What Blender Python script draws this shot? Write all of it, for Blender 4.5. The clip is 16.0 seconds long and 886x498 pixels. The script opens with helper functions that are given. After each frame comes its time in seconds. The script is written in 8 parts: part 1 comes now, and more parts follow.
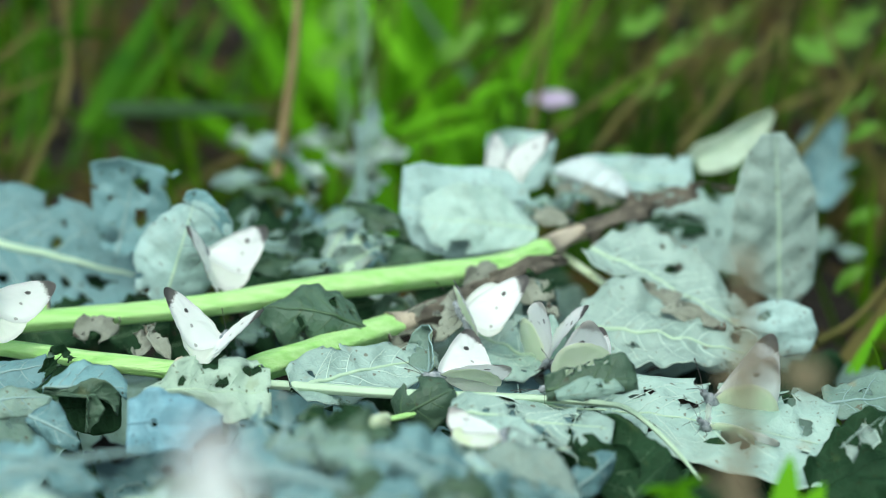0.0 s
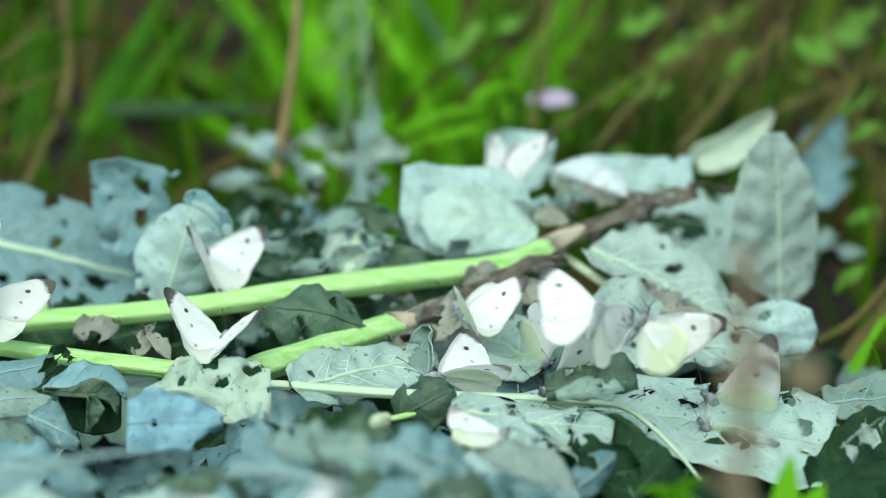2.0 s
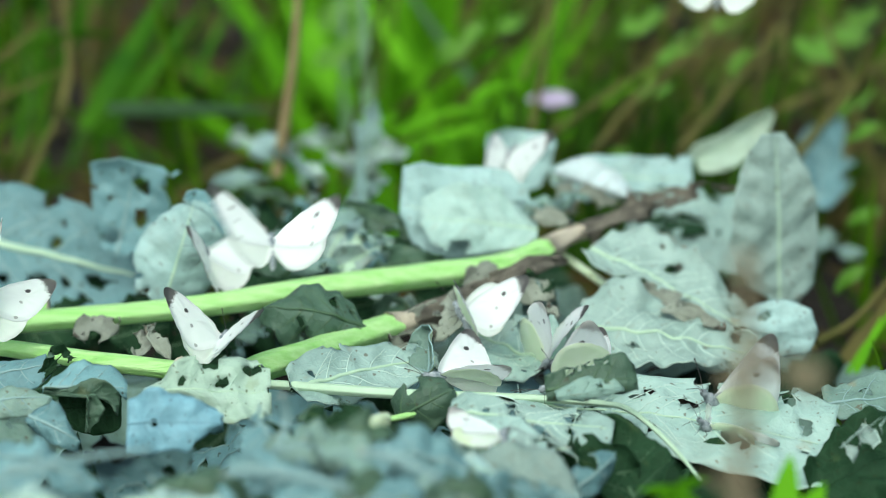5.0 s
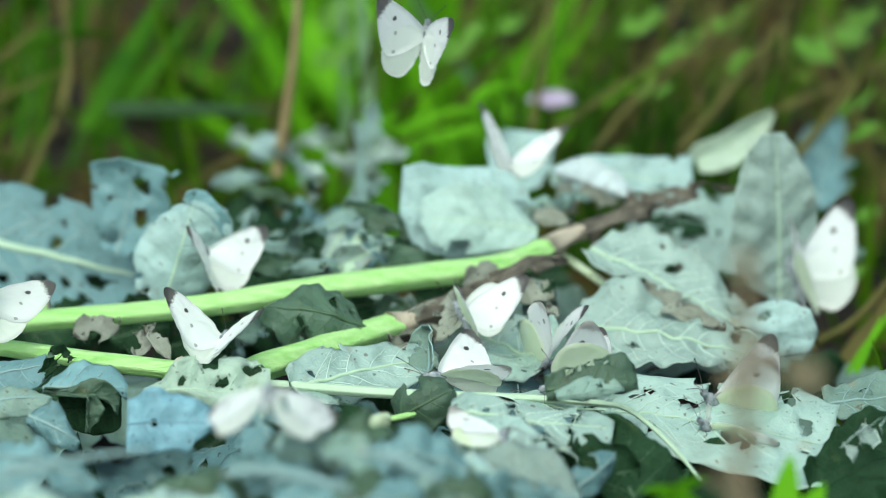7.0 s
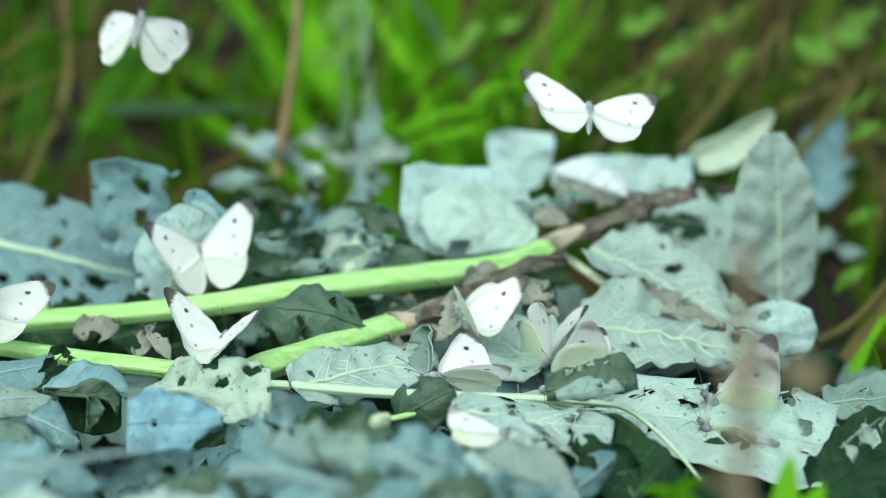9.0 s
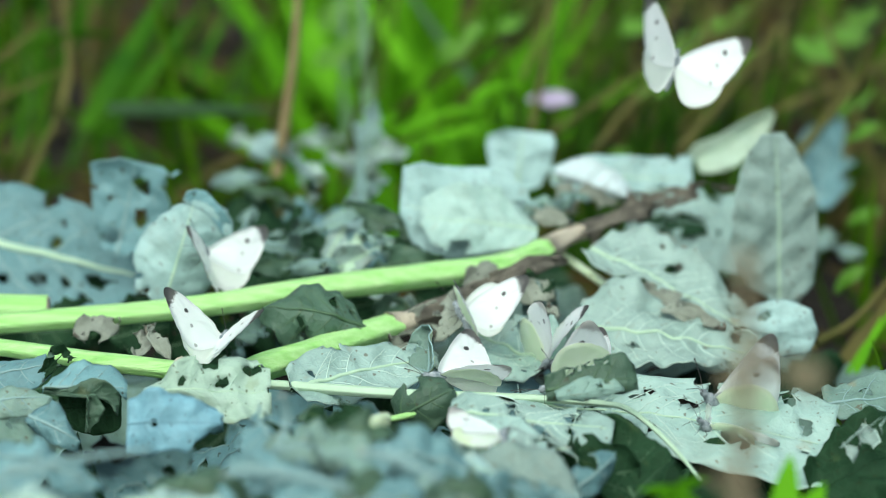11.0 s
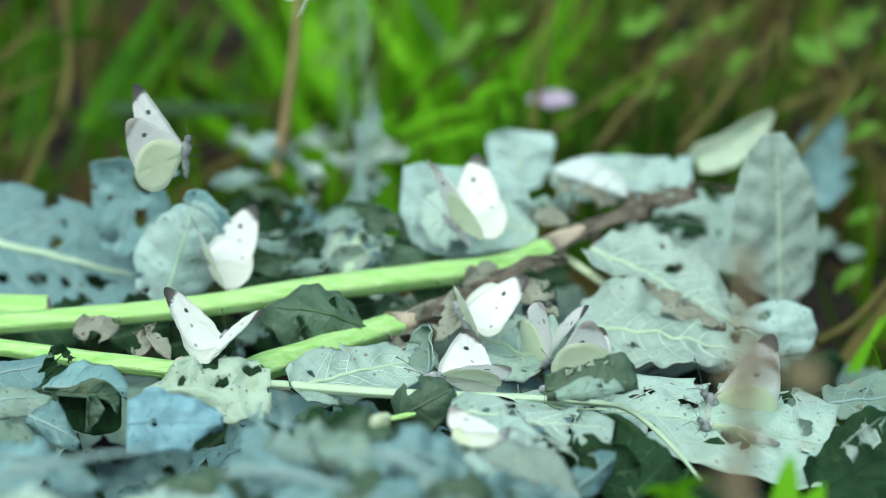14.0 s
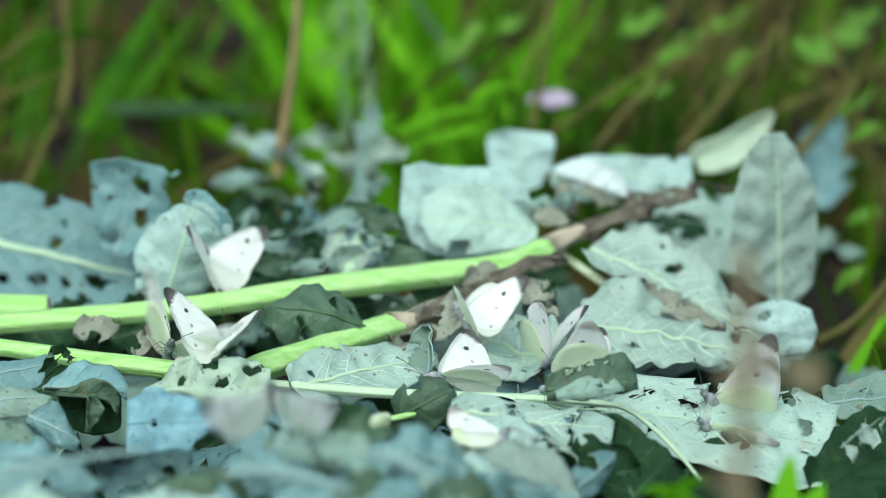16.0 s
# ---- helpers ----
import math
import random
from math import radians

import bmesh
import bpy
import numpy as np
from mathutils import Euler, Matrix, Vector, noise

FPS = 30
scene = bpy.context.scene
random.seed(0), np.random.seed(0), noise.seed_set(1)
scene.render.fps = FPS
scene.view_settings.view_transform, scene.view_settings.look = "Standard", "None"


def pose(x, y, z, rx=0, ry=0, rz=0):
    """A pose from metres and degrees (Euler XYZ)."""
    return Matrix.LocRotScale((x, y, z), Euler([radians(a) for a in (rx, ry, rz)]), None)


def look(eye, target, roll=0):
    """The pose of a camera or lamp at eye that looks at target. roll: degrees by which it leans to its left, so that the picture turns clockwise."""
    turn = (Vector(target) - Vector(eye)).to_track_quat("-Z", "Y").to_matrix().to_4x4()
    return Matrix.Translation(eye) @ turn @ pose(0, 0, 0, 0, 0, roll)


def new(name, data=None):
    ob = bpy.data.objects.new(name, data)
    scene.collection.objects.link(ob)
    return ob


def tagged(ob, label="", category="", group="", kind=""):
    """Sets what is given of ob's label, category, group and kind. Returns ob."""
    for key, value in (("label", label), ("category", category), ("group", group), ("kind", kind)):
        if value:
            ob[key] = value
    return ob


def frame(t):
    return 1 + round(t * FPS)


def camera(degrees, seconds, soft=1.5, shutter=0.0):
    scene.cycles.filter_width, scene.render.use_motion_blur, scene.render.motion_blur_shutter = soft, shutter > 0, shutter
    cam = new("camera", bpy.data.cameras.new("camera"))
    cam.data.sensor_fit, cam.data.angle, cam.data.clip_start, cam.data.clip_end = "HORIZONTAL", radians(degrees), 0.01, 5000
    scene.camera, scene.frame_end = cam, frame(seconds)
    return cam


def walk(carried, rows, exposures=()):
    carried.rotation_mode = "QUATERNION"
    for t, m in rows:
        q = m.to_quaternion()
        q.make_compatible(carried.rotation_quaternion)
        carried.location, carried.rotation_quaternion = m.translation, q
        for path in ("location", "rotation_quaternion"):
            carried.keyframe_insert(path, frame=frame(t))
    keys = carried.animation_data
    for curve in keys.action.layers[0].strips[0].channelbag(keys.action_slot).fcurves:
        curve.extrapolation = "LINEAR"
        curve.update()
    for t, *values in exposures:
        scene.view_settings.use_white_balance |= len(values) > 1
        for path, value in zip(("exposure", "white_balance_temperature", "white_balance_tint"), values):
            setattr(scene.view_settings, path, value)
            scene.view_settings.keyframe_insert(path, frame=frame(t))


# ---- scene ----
cam = camera(12.0, 16.0, soft=0.9, shutter=0.35)
cam.data.dof.use_dof = True
cam.data.dof.focus_distance = 1.485
cam.data.dof.aperture_fstop = 6.4
VIEW = look((0, -1.55, 0.60), (0, 0, 0.10))
walk(cam, [(0, VIEW), (16, VIEW)], exposures=[(0, 0.45, 6080, -3), (16, 0.45, 6080, -3)])

# ---- world and sun: soft overcast daylight ----
world = bpy.data.worlds.new("sky")
scene.world = world
world.use_nodes = True
wn, wl = world.node_tree.nodes, world.node_tree.links
sky = wn.new("ShaderNodeTexSky")
sky.sky_type = "NISHITA"
sky.sun_disc = False
sky.sun_elevation, sky.sun_rotation = radians(56), radians(197)
sky.air_density, sky.dust_density, sky.ozone_density = 0.7, 6.0, 0.6
wl.new(sky.outputs[0], wn["Background"].inputs[0])
wn["Background"].inputs[1].default_value = 0.12
sun = new("sun", bpy.data.lights.new("sun", "SUN"))
sun.data.energy, sun.data.angle, sun.data.color = 2.25, radians(100), (1.0, 0.98, 0.95)
sun.matrix_world = look((-0.5, -1.7, 2.6), (0, 0, 0))


# ---- materials ----
def nodes_of(name):
    m = bpy.data.materials.new(name)
    m.use_nodes = True
    nt = m.node_tree
    return m, nt.nodes, nt.links, nt.nodes["Principled BSDF"]


def noise_at(n, l, coord, scale, detail=4, rough=0.55):
    t = n.new("ShaderNodeTexNoise")
    t.inputs["Scale"].default_value, t.inputs["Detail"].default_value, t.inputs["Roughness"].default_value = scale, detail, rough
    l.new(coord, t.inputs["Vector"])
    return t.outputs["Fac"]


def ramp(n, l, fac, lo, hi):
    r = n.new("ShaderNodeMapRange")
    r.inputs["From Min"].default_value, r.inputs["From Max"].default_value = lo, hi
    l.new(fac, r.inputs["Value"])
    return r.outputs[0]


def blend(n, l, fac, a, b, mode="MIX"):
    m = n.new("ShaderNodeMix")
    m.data_type, m.blend_type = "RGBA", mode
    for i, v in ((0, fac), (6, a), (7, b)):
        if isinstance(v, (int, float)):
            m.inputs[i].default_value = v
        elif isinstance(v, tuple):
            m.inputs[i].default_value = (*v, 1)
        else:
            l.new(v, m.inputs[i])
    return m.outputs[2]


def math_node(n, l, op, a, b):
    m = n.new("ShaderNodeMath")
    m.operation = op
    for i, v in ((0, a), (1, b)):
        if isinstance(v, (int, float)):
            m.inputs[i].default_value = v
        else:
            l.new(v, m.inputs[i])
    return m.outputs[0]


def bump(n, l, bsdf, height, strength, distance):
    b = n.new("ShaderNodeBump")
    b.inputs["Strength"].default_value, b.inputs["Distance"].default_value = strength, distance
    l.new(height, b.inputs["Height"])
    l.new(b.outputs[0], bsdf.inputs["Normal"])


def see_through(n, l, bsdf, colour, share):
    """Lets some light pass through a thin sheet."""
    t = n.new("ShaderNodeBsdfTranslucent")
    if isinstance(colour, tuple):
        t.inputs[0].default_value = (*colour, 1)
    else:
        l.new(colour, t.inputs[0])
    mix = n.new("ShaderNodeMixShader")
    mix.inputs[0].default_value = share
    l.new(bsdf.outputs[0], mix.inputs[1])
    l.new(t.outputs[0], mix.inputs[2])
    l.new(mix.outputs[0], n["Material Output"].inputs[0])


def leaf_material(name, c1, c2, fleck, fleck_share=0.5, rough=0.55, share=0.15, gloss=0.35):
    """Brassica leaf: waxy bloom in patches, a fine net of veins, brown flecks."""
    m, n, l, b = nodes_of(name)
    tc = n.new("ShaderNodeTexCoord")
    info = n.new("ShaderNodeObjectInfo")
    off = n.new("ShaderNodeVectorMath")
    off.operation = "MULTIPLY_ADD"
    off.inputs[1].default_value = (1, 1, 1)
    l.new(tc.outputs["Object"], off.inputs[0])
    l.new(info.outputs["Random"], off.inputs[2])
    co = off.outputs[0]
    big = ramp(n, l, noise_at(n, l, co, 38, 3), 0.35, 0.65)
    col = blend(n, l, big, c1, c2)
    fine = ramp(n, l, noise_at(n, l, co, 260, 5, 0.65), 0.3, 0.75)
    col = blend(n, l, math_node(n, l, "MULTIPLY", fine, 0.5), col, tuple(min(1, c * 1.25) for c in c1))
    vor = n.new("ShaderNodeTexVoronoi")
    vor.feature = "DISTANCE_TO_EDGE"
    vor.inputs["Scale"].default_value = 240
    l.new(co, vor.inputs["Vector"])
    net = ramp(n, l, vor.outputs["Distance"], 0.0, 0.12)
    col = blend(n, l, math_node(n, l, "MULTIPLY", math_node(n, l, "SUBTRACT", 1.0, net), 0.30), col, tuple(min(1, c * 1.5) for c in c2))
    spots = ramp(n, l, noise_at(n, l, co, 120, 2), 0.70 - 0.08 * fleck_share, 0.76)
    col = blend(n, l, math_node(n, l, "MULTIPLY", spots, fleck_share), col, fleck)
    dots = ramp(n, l, noise_at(n, l, co, 420, 1), 0.685, 0.725)
    col = blend(n, l, math_node(n, l, "MULTIPLY", dots, 0.75), col, tuple(c * 0.35 for c in fleck))
    stain = ramp(n, l, noise_at(n, l, co, 21, 5, 0.7), 0.60, 0.70)
    col = blend(n, l, math_node(n, l, "MULTIPLY", stain, 0.25 + 0.5 * fleck_share), col, tuple(0.55 * a + 0.45 * b2 for a, b2 in zip(c2, fleck)))
    hsv = n.new("ShaderNodeHueSaturation")
    l.new(col, hsv.inputs["Color"])
    l.new(math_node(n, l, "ADD", 0.86, math_node(n, l, "MULTIPLY", info.outputs["Random"], 0.28)), hsv.inputs["Value"])
    col = hsv.outputs[0]
    l.new(col, b.inputs["Base Color"])
    l.new(math_node(n, l, "ADD", rough - 0.1, math_node(n, l, "MULTIPLY", fine, 0.25)), b.inputs["Roughness"])
    b.inputs["Specular IOR Level"].default_value = gloss
    height = math_node(n, l, "ADD", math_node(n, l, "MULTIPLY", net, -0.10), math_node(n, l, "MULTIPLY", noise_at(n, l, co, 90, 4), 2.0))
    bump(n, l, b, height, 0.75, 0.0012)
    see_through(n, l, b, col, share)
    return m


def plain_material(name, c1, c2, scale, rough=0.6, relief=0.3, dist=0.001, share=0.0, stretch=(1, 1, 1), island=False, gloss=0.3):
    m, n, l, b = nodes_of(name)
    tc = n.new("ShaderNodeTexCoord")
    mp = n.new("ShaderNodeMapping")
    mp.inputs["Scale"].default_value = stretch
    l.new(tc.outputs["Object"], mp.inputs[0])
    co = mp.outputs[0]
    f = ramp(n, l, noise_at(n, l, co, scale, 5, 0.6), 0.3, 0.7)
    if island:
        g = n.new("ShaderNodeNewGeometry")
        f = math_node(n, l, "ADD", math_node(n, l, "MULTIPLY", f, 0.3), math_node(n, l, "MULTIPLY", g.outputs["Random Per Island"], 0.7))
    col = blend(n, l, f, c1, c2)
    fine = noise_at(n, l, co, scale * 7, 3)
    col = blend(n, l, math_node(n, l, "MULTIPLY", fine, 0.3), col, tuple(c * 0.6 for c in c1))
    l.new(col, b.inputs["Base Color"])
    b.inputs["Roughness"].default_value = rough
    b.inputs["Specular IOR Level"].default_value = gloss
    bump(n, l, b, math_node(n, l, "ADD", fine, noise_at(n, l, co, scale, 5)), relief, dist)
    if share:
        see_through(n, l, b, col, share)
    return m


PALE = leaf_material("leaf_pale_underside", (0.325, 0.465, 0.415), (0.20, 0.315, 0.28), (0.30, 0.27, 0.17), 0.35)
GREYED = leaf_material("leaf_faded_grey", (0.255, 0.355, 0.315), (0.165, 0.245, 0.215), (0.20, 0.17, 0.11), 0.7)
PALEBLUE = leaf_material("leaf_pale_blue_grey", (0.315, 0.465, 0.445), (0.225, 0.355, 0.335), (0.30, 0.27, 0.2), 0.25)
LEAFTIP = leaf_material("leaf_tip_yellow_green", (0.40, 0.50, 0.38), (0.33, 0.45, 0.34), (0.3, 0.3, 0.15), 0.3)
GREENISH = leaf_material("leaf_pale_green", (0.34, 0.47, 0.38), (0.25, 0.37, 0.28), (0.16, 0.2, 0.08), 0.4)
WHITISH = leaf_material("leaf_whitish_rim", (0.52, 0.63, 0.64), (0.40, 0.50, 0.50), (0.3, 0.3, 0.2), 0.2)
BLUE = leaf_material("leaf_blue_bloom", (0.14, 0.27, 0.285), (0.09, 0.185, 0.195), (0.10, 0.13, 0.08), 0.3)
SKYBLUE = leaf_material("leaf_pale_blue_bloom", (0.175, 0.345, 0.41), (0.12, 0.25, 0.30), (0.2, 0.3, 0.3), 0.1)
MID = leaf_material("leaf_grey_green", (0.17, 0.27, 0.23), (0.11, 0.19, 0.15), (0.25, 0.22, 0.12), 0.5)
# dark green upper sides, taken near black so it also paints shade in gaps
DARK = leaf_material("leaf_dark_upper_and_gap_shade", (0.011, 0.032, 0.013), (0.019, 0.05, 0.024), (0.05, 0.08, 0.03), 0.4, 0.6, 0.1, 0.06)
DEEP = leaf_material("leaf_deep_green", (0.060, 0.115, 0.075), (0.040, 0.080, 0.050), (0.10, 0.12, 0.05), 0.5, 0.5, 0.1, 0.3)
WITHER = leaf_material("leaf_withered", (0.24, 0.275, 0.225), (0.115, 0.13, 0.10), (0.05, 0.05, 0.036), 0.7, 0.7)
YELLOW = leaf_material("leaf_yellowing", (0.50, 0.60, 0.34), (0.45, 0.58, 0.44), (0.3, 0.3, 0.15), 0.3)
STALK = plain_material("stalk_green", (0.31, 0.66, 0.17), (0.54, 0.82, 0.38), 300, 0.4, 0.8, 0.0010, 0.1, (0.06, 1, 1))
RIB_BLUE = plain_material("rib_blue_grey", (0.22, 0.34, 0.33), (0.18, 0.29, 0.28), 90, 0.5, 0.2, 0.0006)
VEIN = plain_material("vein_pale", (0.46, 0.61, 0.54), (0.40, 0.55, 0.48), 90, 0.5, 0.2, 0.0006)
RIB_DARK = plain_material("rib_green", (0.06, 0.12, 0.06), (0.05, 0.10, 0.05), 90, 0.5, 0.2, 0.0006)
RIB = plain_material("rib_pale_green", (0.42, 0.58, 0.42), (0.36, 0.52, 0.36), 90, 0.5, 0.2, 0.0006)
ROTTEN = plain_material("stalk_rotten_brown", (0.045, 0.043, 0.033), (0.18, 0.17, 0.13), 90, 0.7, 0.6, 0.002)
TAN = plain_material("stalk_dry_tan", (0.46, 0.43, 0.34), (0.33, 0.30, 0.22), 90, 0.7, 0.5, 0.001)
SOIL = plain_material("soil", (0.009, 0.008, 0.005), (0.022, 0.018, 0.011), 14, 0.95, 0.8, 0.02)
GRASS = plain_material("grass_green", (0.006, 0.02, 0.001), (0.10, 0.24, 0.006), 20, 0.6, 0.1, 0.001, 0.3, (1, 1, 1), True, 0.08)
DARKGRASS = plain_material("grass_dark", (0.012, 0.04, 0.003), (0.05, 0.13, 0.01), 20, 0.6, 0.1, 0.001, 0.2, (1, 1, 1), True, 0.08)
LUSH = plain_material("grass_lush", (0.085, 0.28, 0.006), (0.17, 0.46, 0.012), 30, 0.6, 0.1, 0.001, 0.35, (1, 1, 1), False, 0.08)
MEADOW = plain_material("grass_meadow", (0.024, 0.10, 0.003), (0.068, 0.20, 0.006), 30, 0.6, 0.1, 0.001, 0.3, (1, 1, 1), False, 0.08)
GREYGRASS = plain_material("grass_blue_green", (0.08, 0.17, 0.065), (0.13, 0.24, 0.115), 30, 0.5, 0.1, 0.001, 0.25)
STRAW = plain_material("straw", (0.04, 0.055, 0.010), (0.19, 0.165, 0.06), 40, 0.8, 0.2, 0.001, 0.1, (1, 1, 1), True, 0.1)
HUSK = plain_material("dry_husk", (0.22, 0.19, 0.12), (0.38, 0.33, 0.21), 40, 0.8, 0.2, 0.001, 0.2)
LITTER = plain_material("litter", (0.024, 0.02, 0.005), (0.085, 0.066, 0.022), 40, 0.9, 0.2, 0.001, 0.0, (1, 1, 1), True, 0.1)
OLIVE = plain_material("weed_olive", (0.03, 0.06, 0.008), (0.16, 0.24, 0.035), 30, 0.7, 0.1, 0.001, 0.3, (1, 1, 1), True, 0.08)
LILAC = plain_material("petal_lilac", (0.50, 0.42, 0.60), (0.66, 0.60, 0.74), 200, 0.6, 0.1, 0.0005, 0.2)
BODY = plain_material("body_grey_hairy", (0.13, 0.17, 0.19), (0.42, 0.47, 0.48), 600, 0.8, 0.6, 0.0006)
BLACK = plain_material("feeler_dark", (0.03, 0.03, 0.03), (0.08, 0.08, 0.07), 600, 0.6, 0.2, 0.0002)


def wing_material(name, base, tint, tip, tip_share, spots, yellow=0.0):
    """White scaled wing in the wing's own metres: dusky tip, dark spots, a dusting of yellow."""
    m, n, l, b = nodes_of(name)
    tc = n.new("ShaderNodeTexCoord")
    co = tc.outputs["Object"]
    absx = n.new("ShaderNodeVectorMath")
    absx.operation = "ABSOLUTE"
    l.new(co, absx.inputs[0])
    sep = n.new("ShaderNodeSeparateXYZ")
    l.new(absx.outputs[0], sep.inputs[0])
    grain = noise_at(n, l, co, 900, 3)
    soft = noise_at(n, l, co, 120, 3)
    col = blend(n, l, ramp(n, l, soft, 0.3, 0.7), base, tint)
    if tip_share:
        d = math_node(n, l, "ADD", math_node(n, l, "MULTIPLY", sep.outputs[0], 0.78), math_node(n, l, "MULTIPLY", sep.outputs[1], 0.62))
        d = math_node(n, l, "ADD", d, math_node(n, l, "MULTIPLY", math_node(n, l, "SUBTRACT", grain, 0.5), 0.004))
        col = blend(n, l, math_node(n, l, "MULTIPLY", ramp(n, l, d, 0.0243, 0.0256), tip_share), col, tip)
    for sx, sy, r, share in spots:
        dist = n.new("ShaderNodeVectorMath")
        dist.operation = "DISTANCE"
        flat = n.new("ShaderNodeCombineXYZ")
        l.new(sep.outputs[0], flat.inputs[0])
        l.new(sep.outputs[1], flat.inputs[1])
        l.new(flat.outputs[0], dist.inputs[0])
        dist.inputs[1].default_value = (sx, sy, 0)
        dd = math_node(n, l, "ADD", dist.outputs["Value"], math_node(n, l, "MULTIPLY", math_node(n, l, "SUBTRACT", grain, 0.5), 0.0012))
        col = blend(n, l, math_node(n, l, "MULTIPLY", ramp(n, l, dd, r, r * 0.7), share), col, (0.035, 0.035, 0.04))
    l.new(col, b.inputs["Base Color"])
    b.inputs["Roughness"].default_value = 0.75
    b.inputs["Specular IOR Level"].default_value = 0.25
    w = n.new("ShaderNodeTexWave")
    w.inputs["Scale"].default_value, w.inputs["Distortion"].default_value = 60, 2
    l.new(co, w.inputs[0])
    bump(n, l, b, math_node(n, l, "ADD", w.outputs["Fac"], grain), 0.25, 0.0004)
    glow = blend(n, l, 0.25, col, (0.99, 0.99, 0.98))
    see_through(n, l, b, glow, 0.61)
    return m


FORE_UP = wing_material("forewing_upper", (0.92, 0.965, 0.965), (0.89, 0.945, 0.95), (0.09, 0.085, 0.085), 0.95,
                        [(0.0160, 0.0098, 0.0011, 0.95), (0.0150, 0.0038, 0.0008, 0.55)])
FORE_DOWN = wing_material("forewing_under", (0.95, 0.975, 0.945), (0.92, 0.955, 0.90), (0.45, 0.44, 0.39), 0.38,
                          [(0.0160, 0.0098, 0.0011, 0.8), (0.0150, 0.0038, 0.0009, 0.5)])
HIND_UP = wing_material("hindwing_upper", (0.92, 0.965, 0.965), (0.89, 0.945, 0.945), (0, 0, 0), 0, [])
HIND_DOWN = wing_material("hindwing_under", (0.86, 0.95, 0.75), (0.79, 0.91, 0.64), (0, 0, 0), 0, [])


# ---- builders ----
def finish(name, bm, mats, parent=None, label="", smooth=True):
    me = bpy.data.meshes.new(name)
    bm.to_mesh(me)
    bm.free()
    for m in mats:
        me.materials.append(m)
    if smooth:
        for p in me.polygons:
            p.use_smooth = True
    ob = new(name, me)
    if parent:
        ob.parent = parent
    return tagged(ob, label)


def part(name, bm, material, parent, label=""):
    return finish(name, bm, [material], parent, label)


def tube_into(bm, pts, radii, sides=8, flat=1.0, cap=True):
    """A tapered tube along pts; flat squashes it along its second axis."""
    pts = [Vector(p) for p in pts]
    rings = []
    ref = Vector((0, 0, 1))
    for i, p in enumerate(pts):
        d = (pts[min(i + 1, len(pts) - 1)] - pts[max(i - 1, 0)]).normalized()
        a = d.cross(ref)
        if a.length < 0.05:
            a = d.cross(Vector((1, 0, 0)))
        a.normalize()
        c = a.cross(d).normalized()
        rings.append([bm.verts.new(p + (a * math.cos(k * math.tau / sides) + c * flat * math.sin(k * math.tau / sides)) * radii[i]) for k in range(sides)])
    for r0, r1 in zip(rings, rings[1:]):
        for k in range(sides):
            bm.faces.new((r0[k], r0[(k + 1) % sides], r1[(k + 1) % sides], r1[k]))
    if cap:
        bm.faces.new(rings[0])
        bm.faces.new(list(reversed(rings[-1])))
    return rings


def smooth_path(pts, count):
    """Points along a curve through pts (Catmull-Rom)."""
    p = [Vector(q) for q in pts]
    p = [p[0] * 2 - p[1]] + p + [p[-1] * 2 - p[-2]]
    out = []
    for i in range(count):
        f = i / (count - 1) * (len(p) - 3)
        k = min(int(f), len(p) - 4)
        u = f - k
        a, b, c, d = p[k:k + 4]
        out.append(0.5 * ((2 * b) + (c - a) * u + (2 * a - 5 * b + 4 * c - d) * u * u + (3 * b - a - 3 * c + d) * u ** 3))
    return out


def lerp_list(values, count):
    out = []
    for i in range(count):
        f = i / (count - 1) * (len(values) - 1)
        k = min(int(f), len(values) - 2)
        out.append(values[k] + (values[k + 1] - values[k]) * (f - k))
    return out


def place(base, tip, normal):
    """A frame with y from base to tip and z near the normal given."""
    base, tip = Vector(base), Vector(tip)
    y = (tip - base).normalized()
    z = Vector(normal)
    z = (z - y * z.dot(y)).normalized()
    x = y.cross(z)
    m = Matrix((x, y, z)).transposed().to_4x4()
    m.translation = base
    return m


LEAVES = []


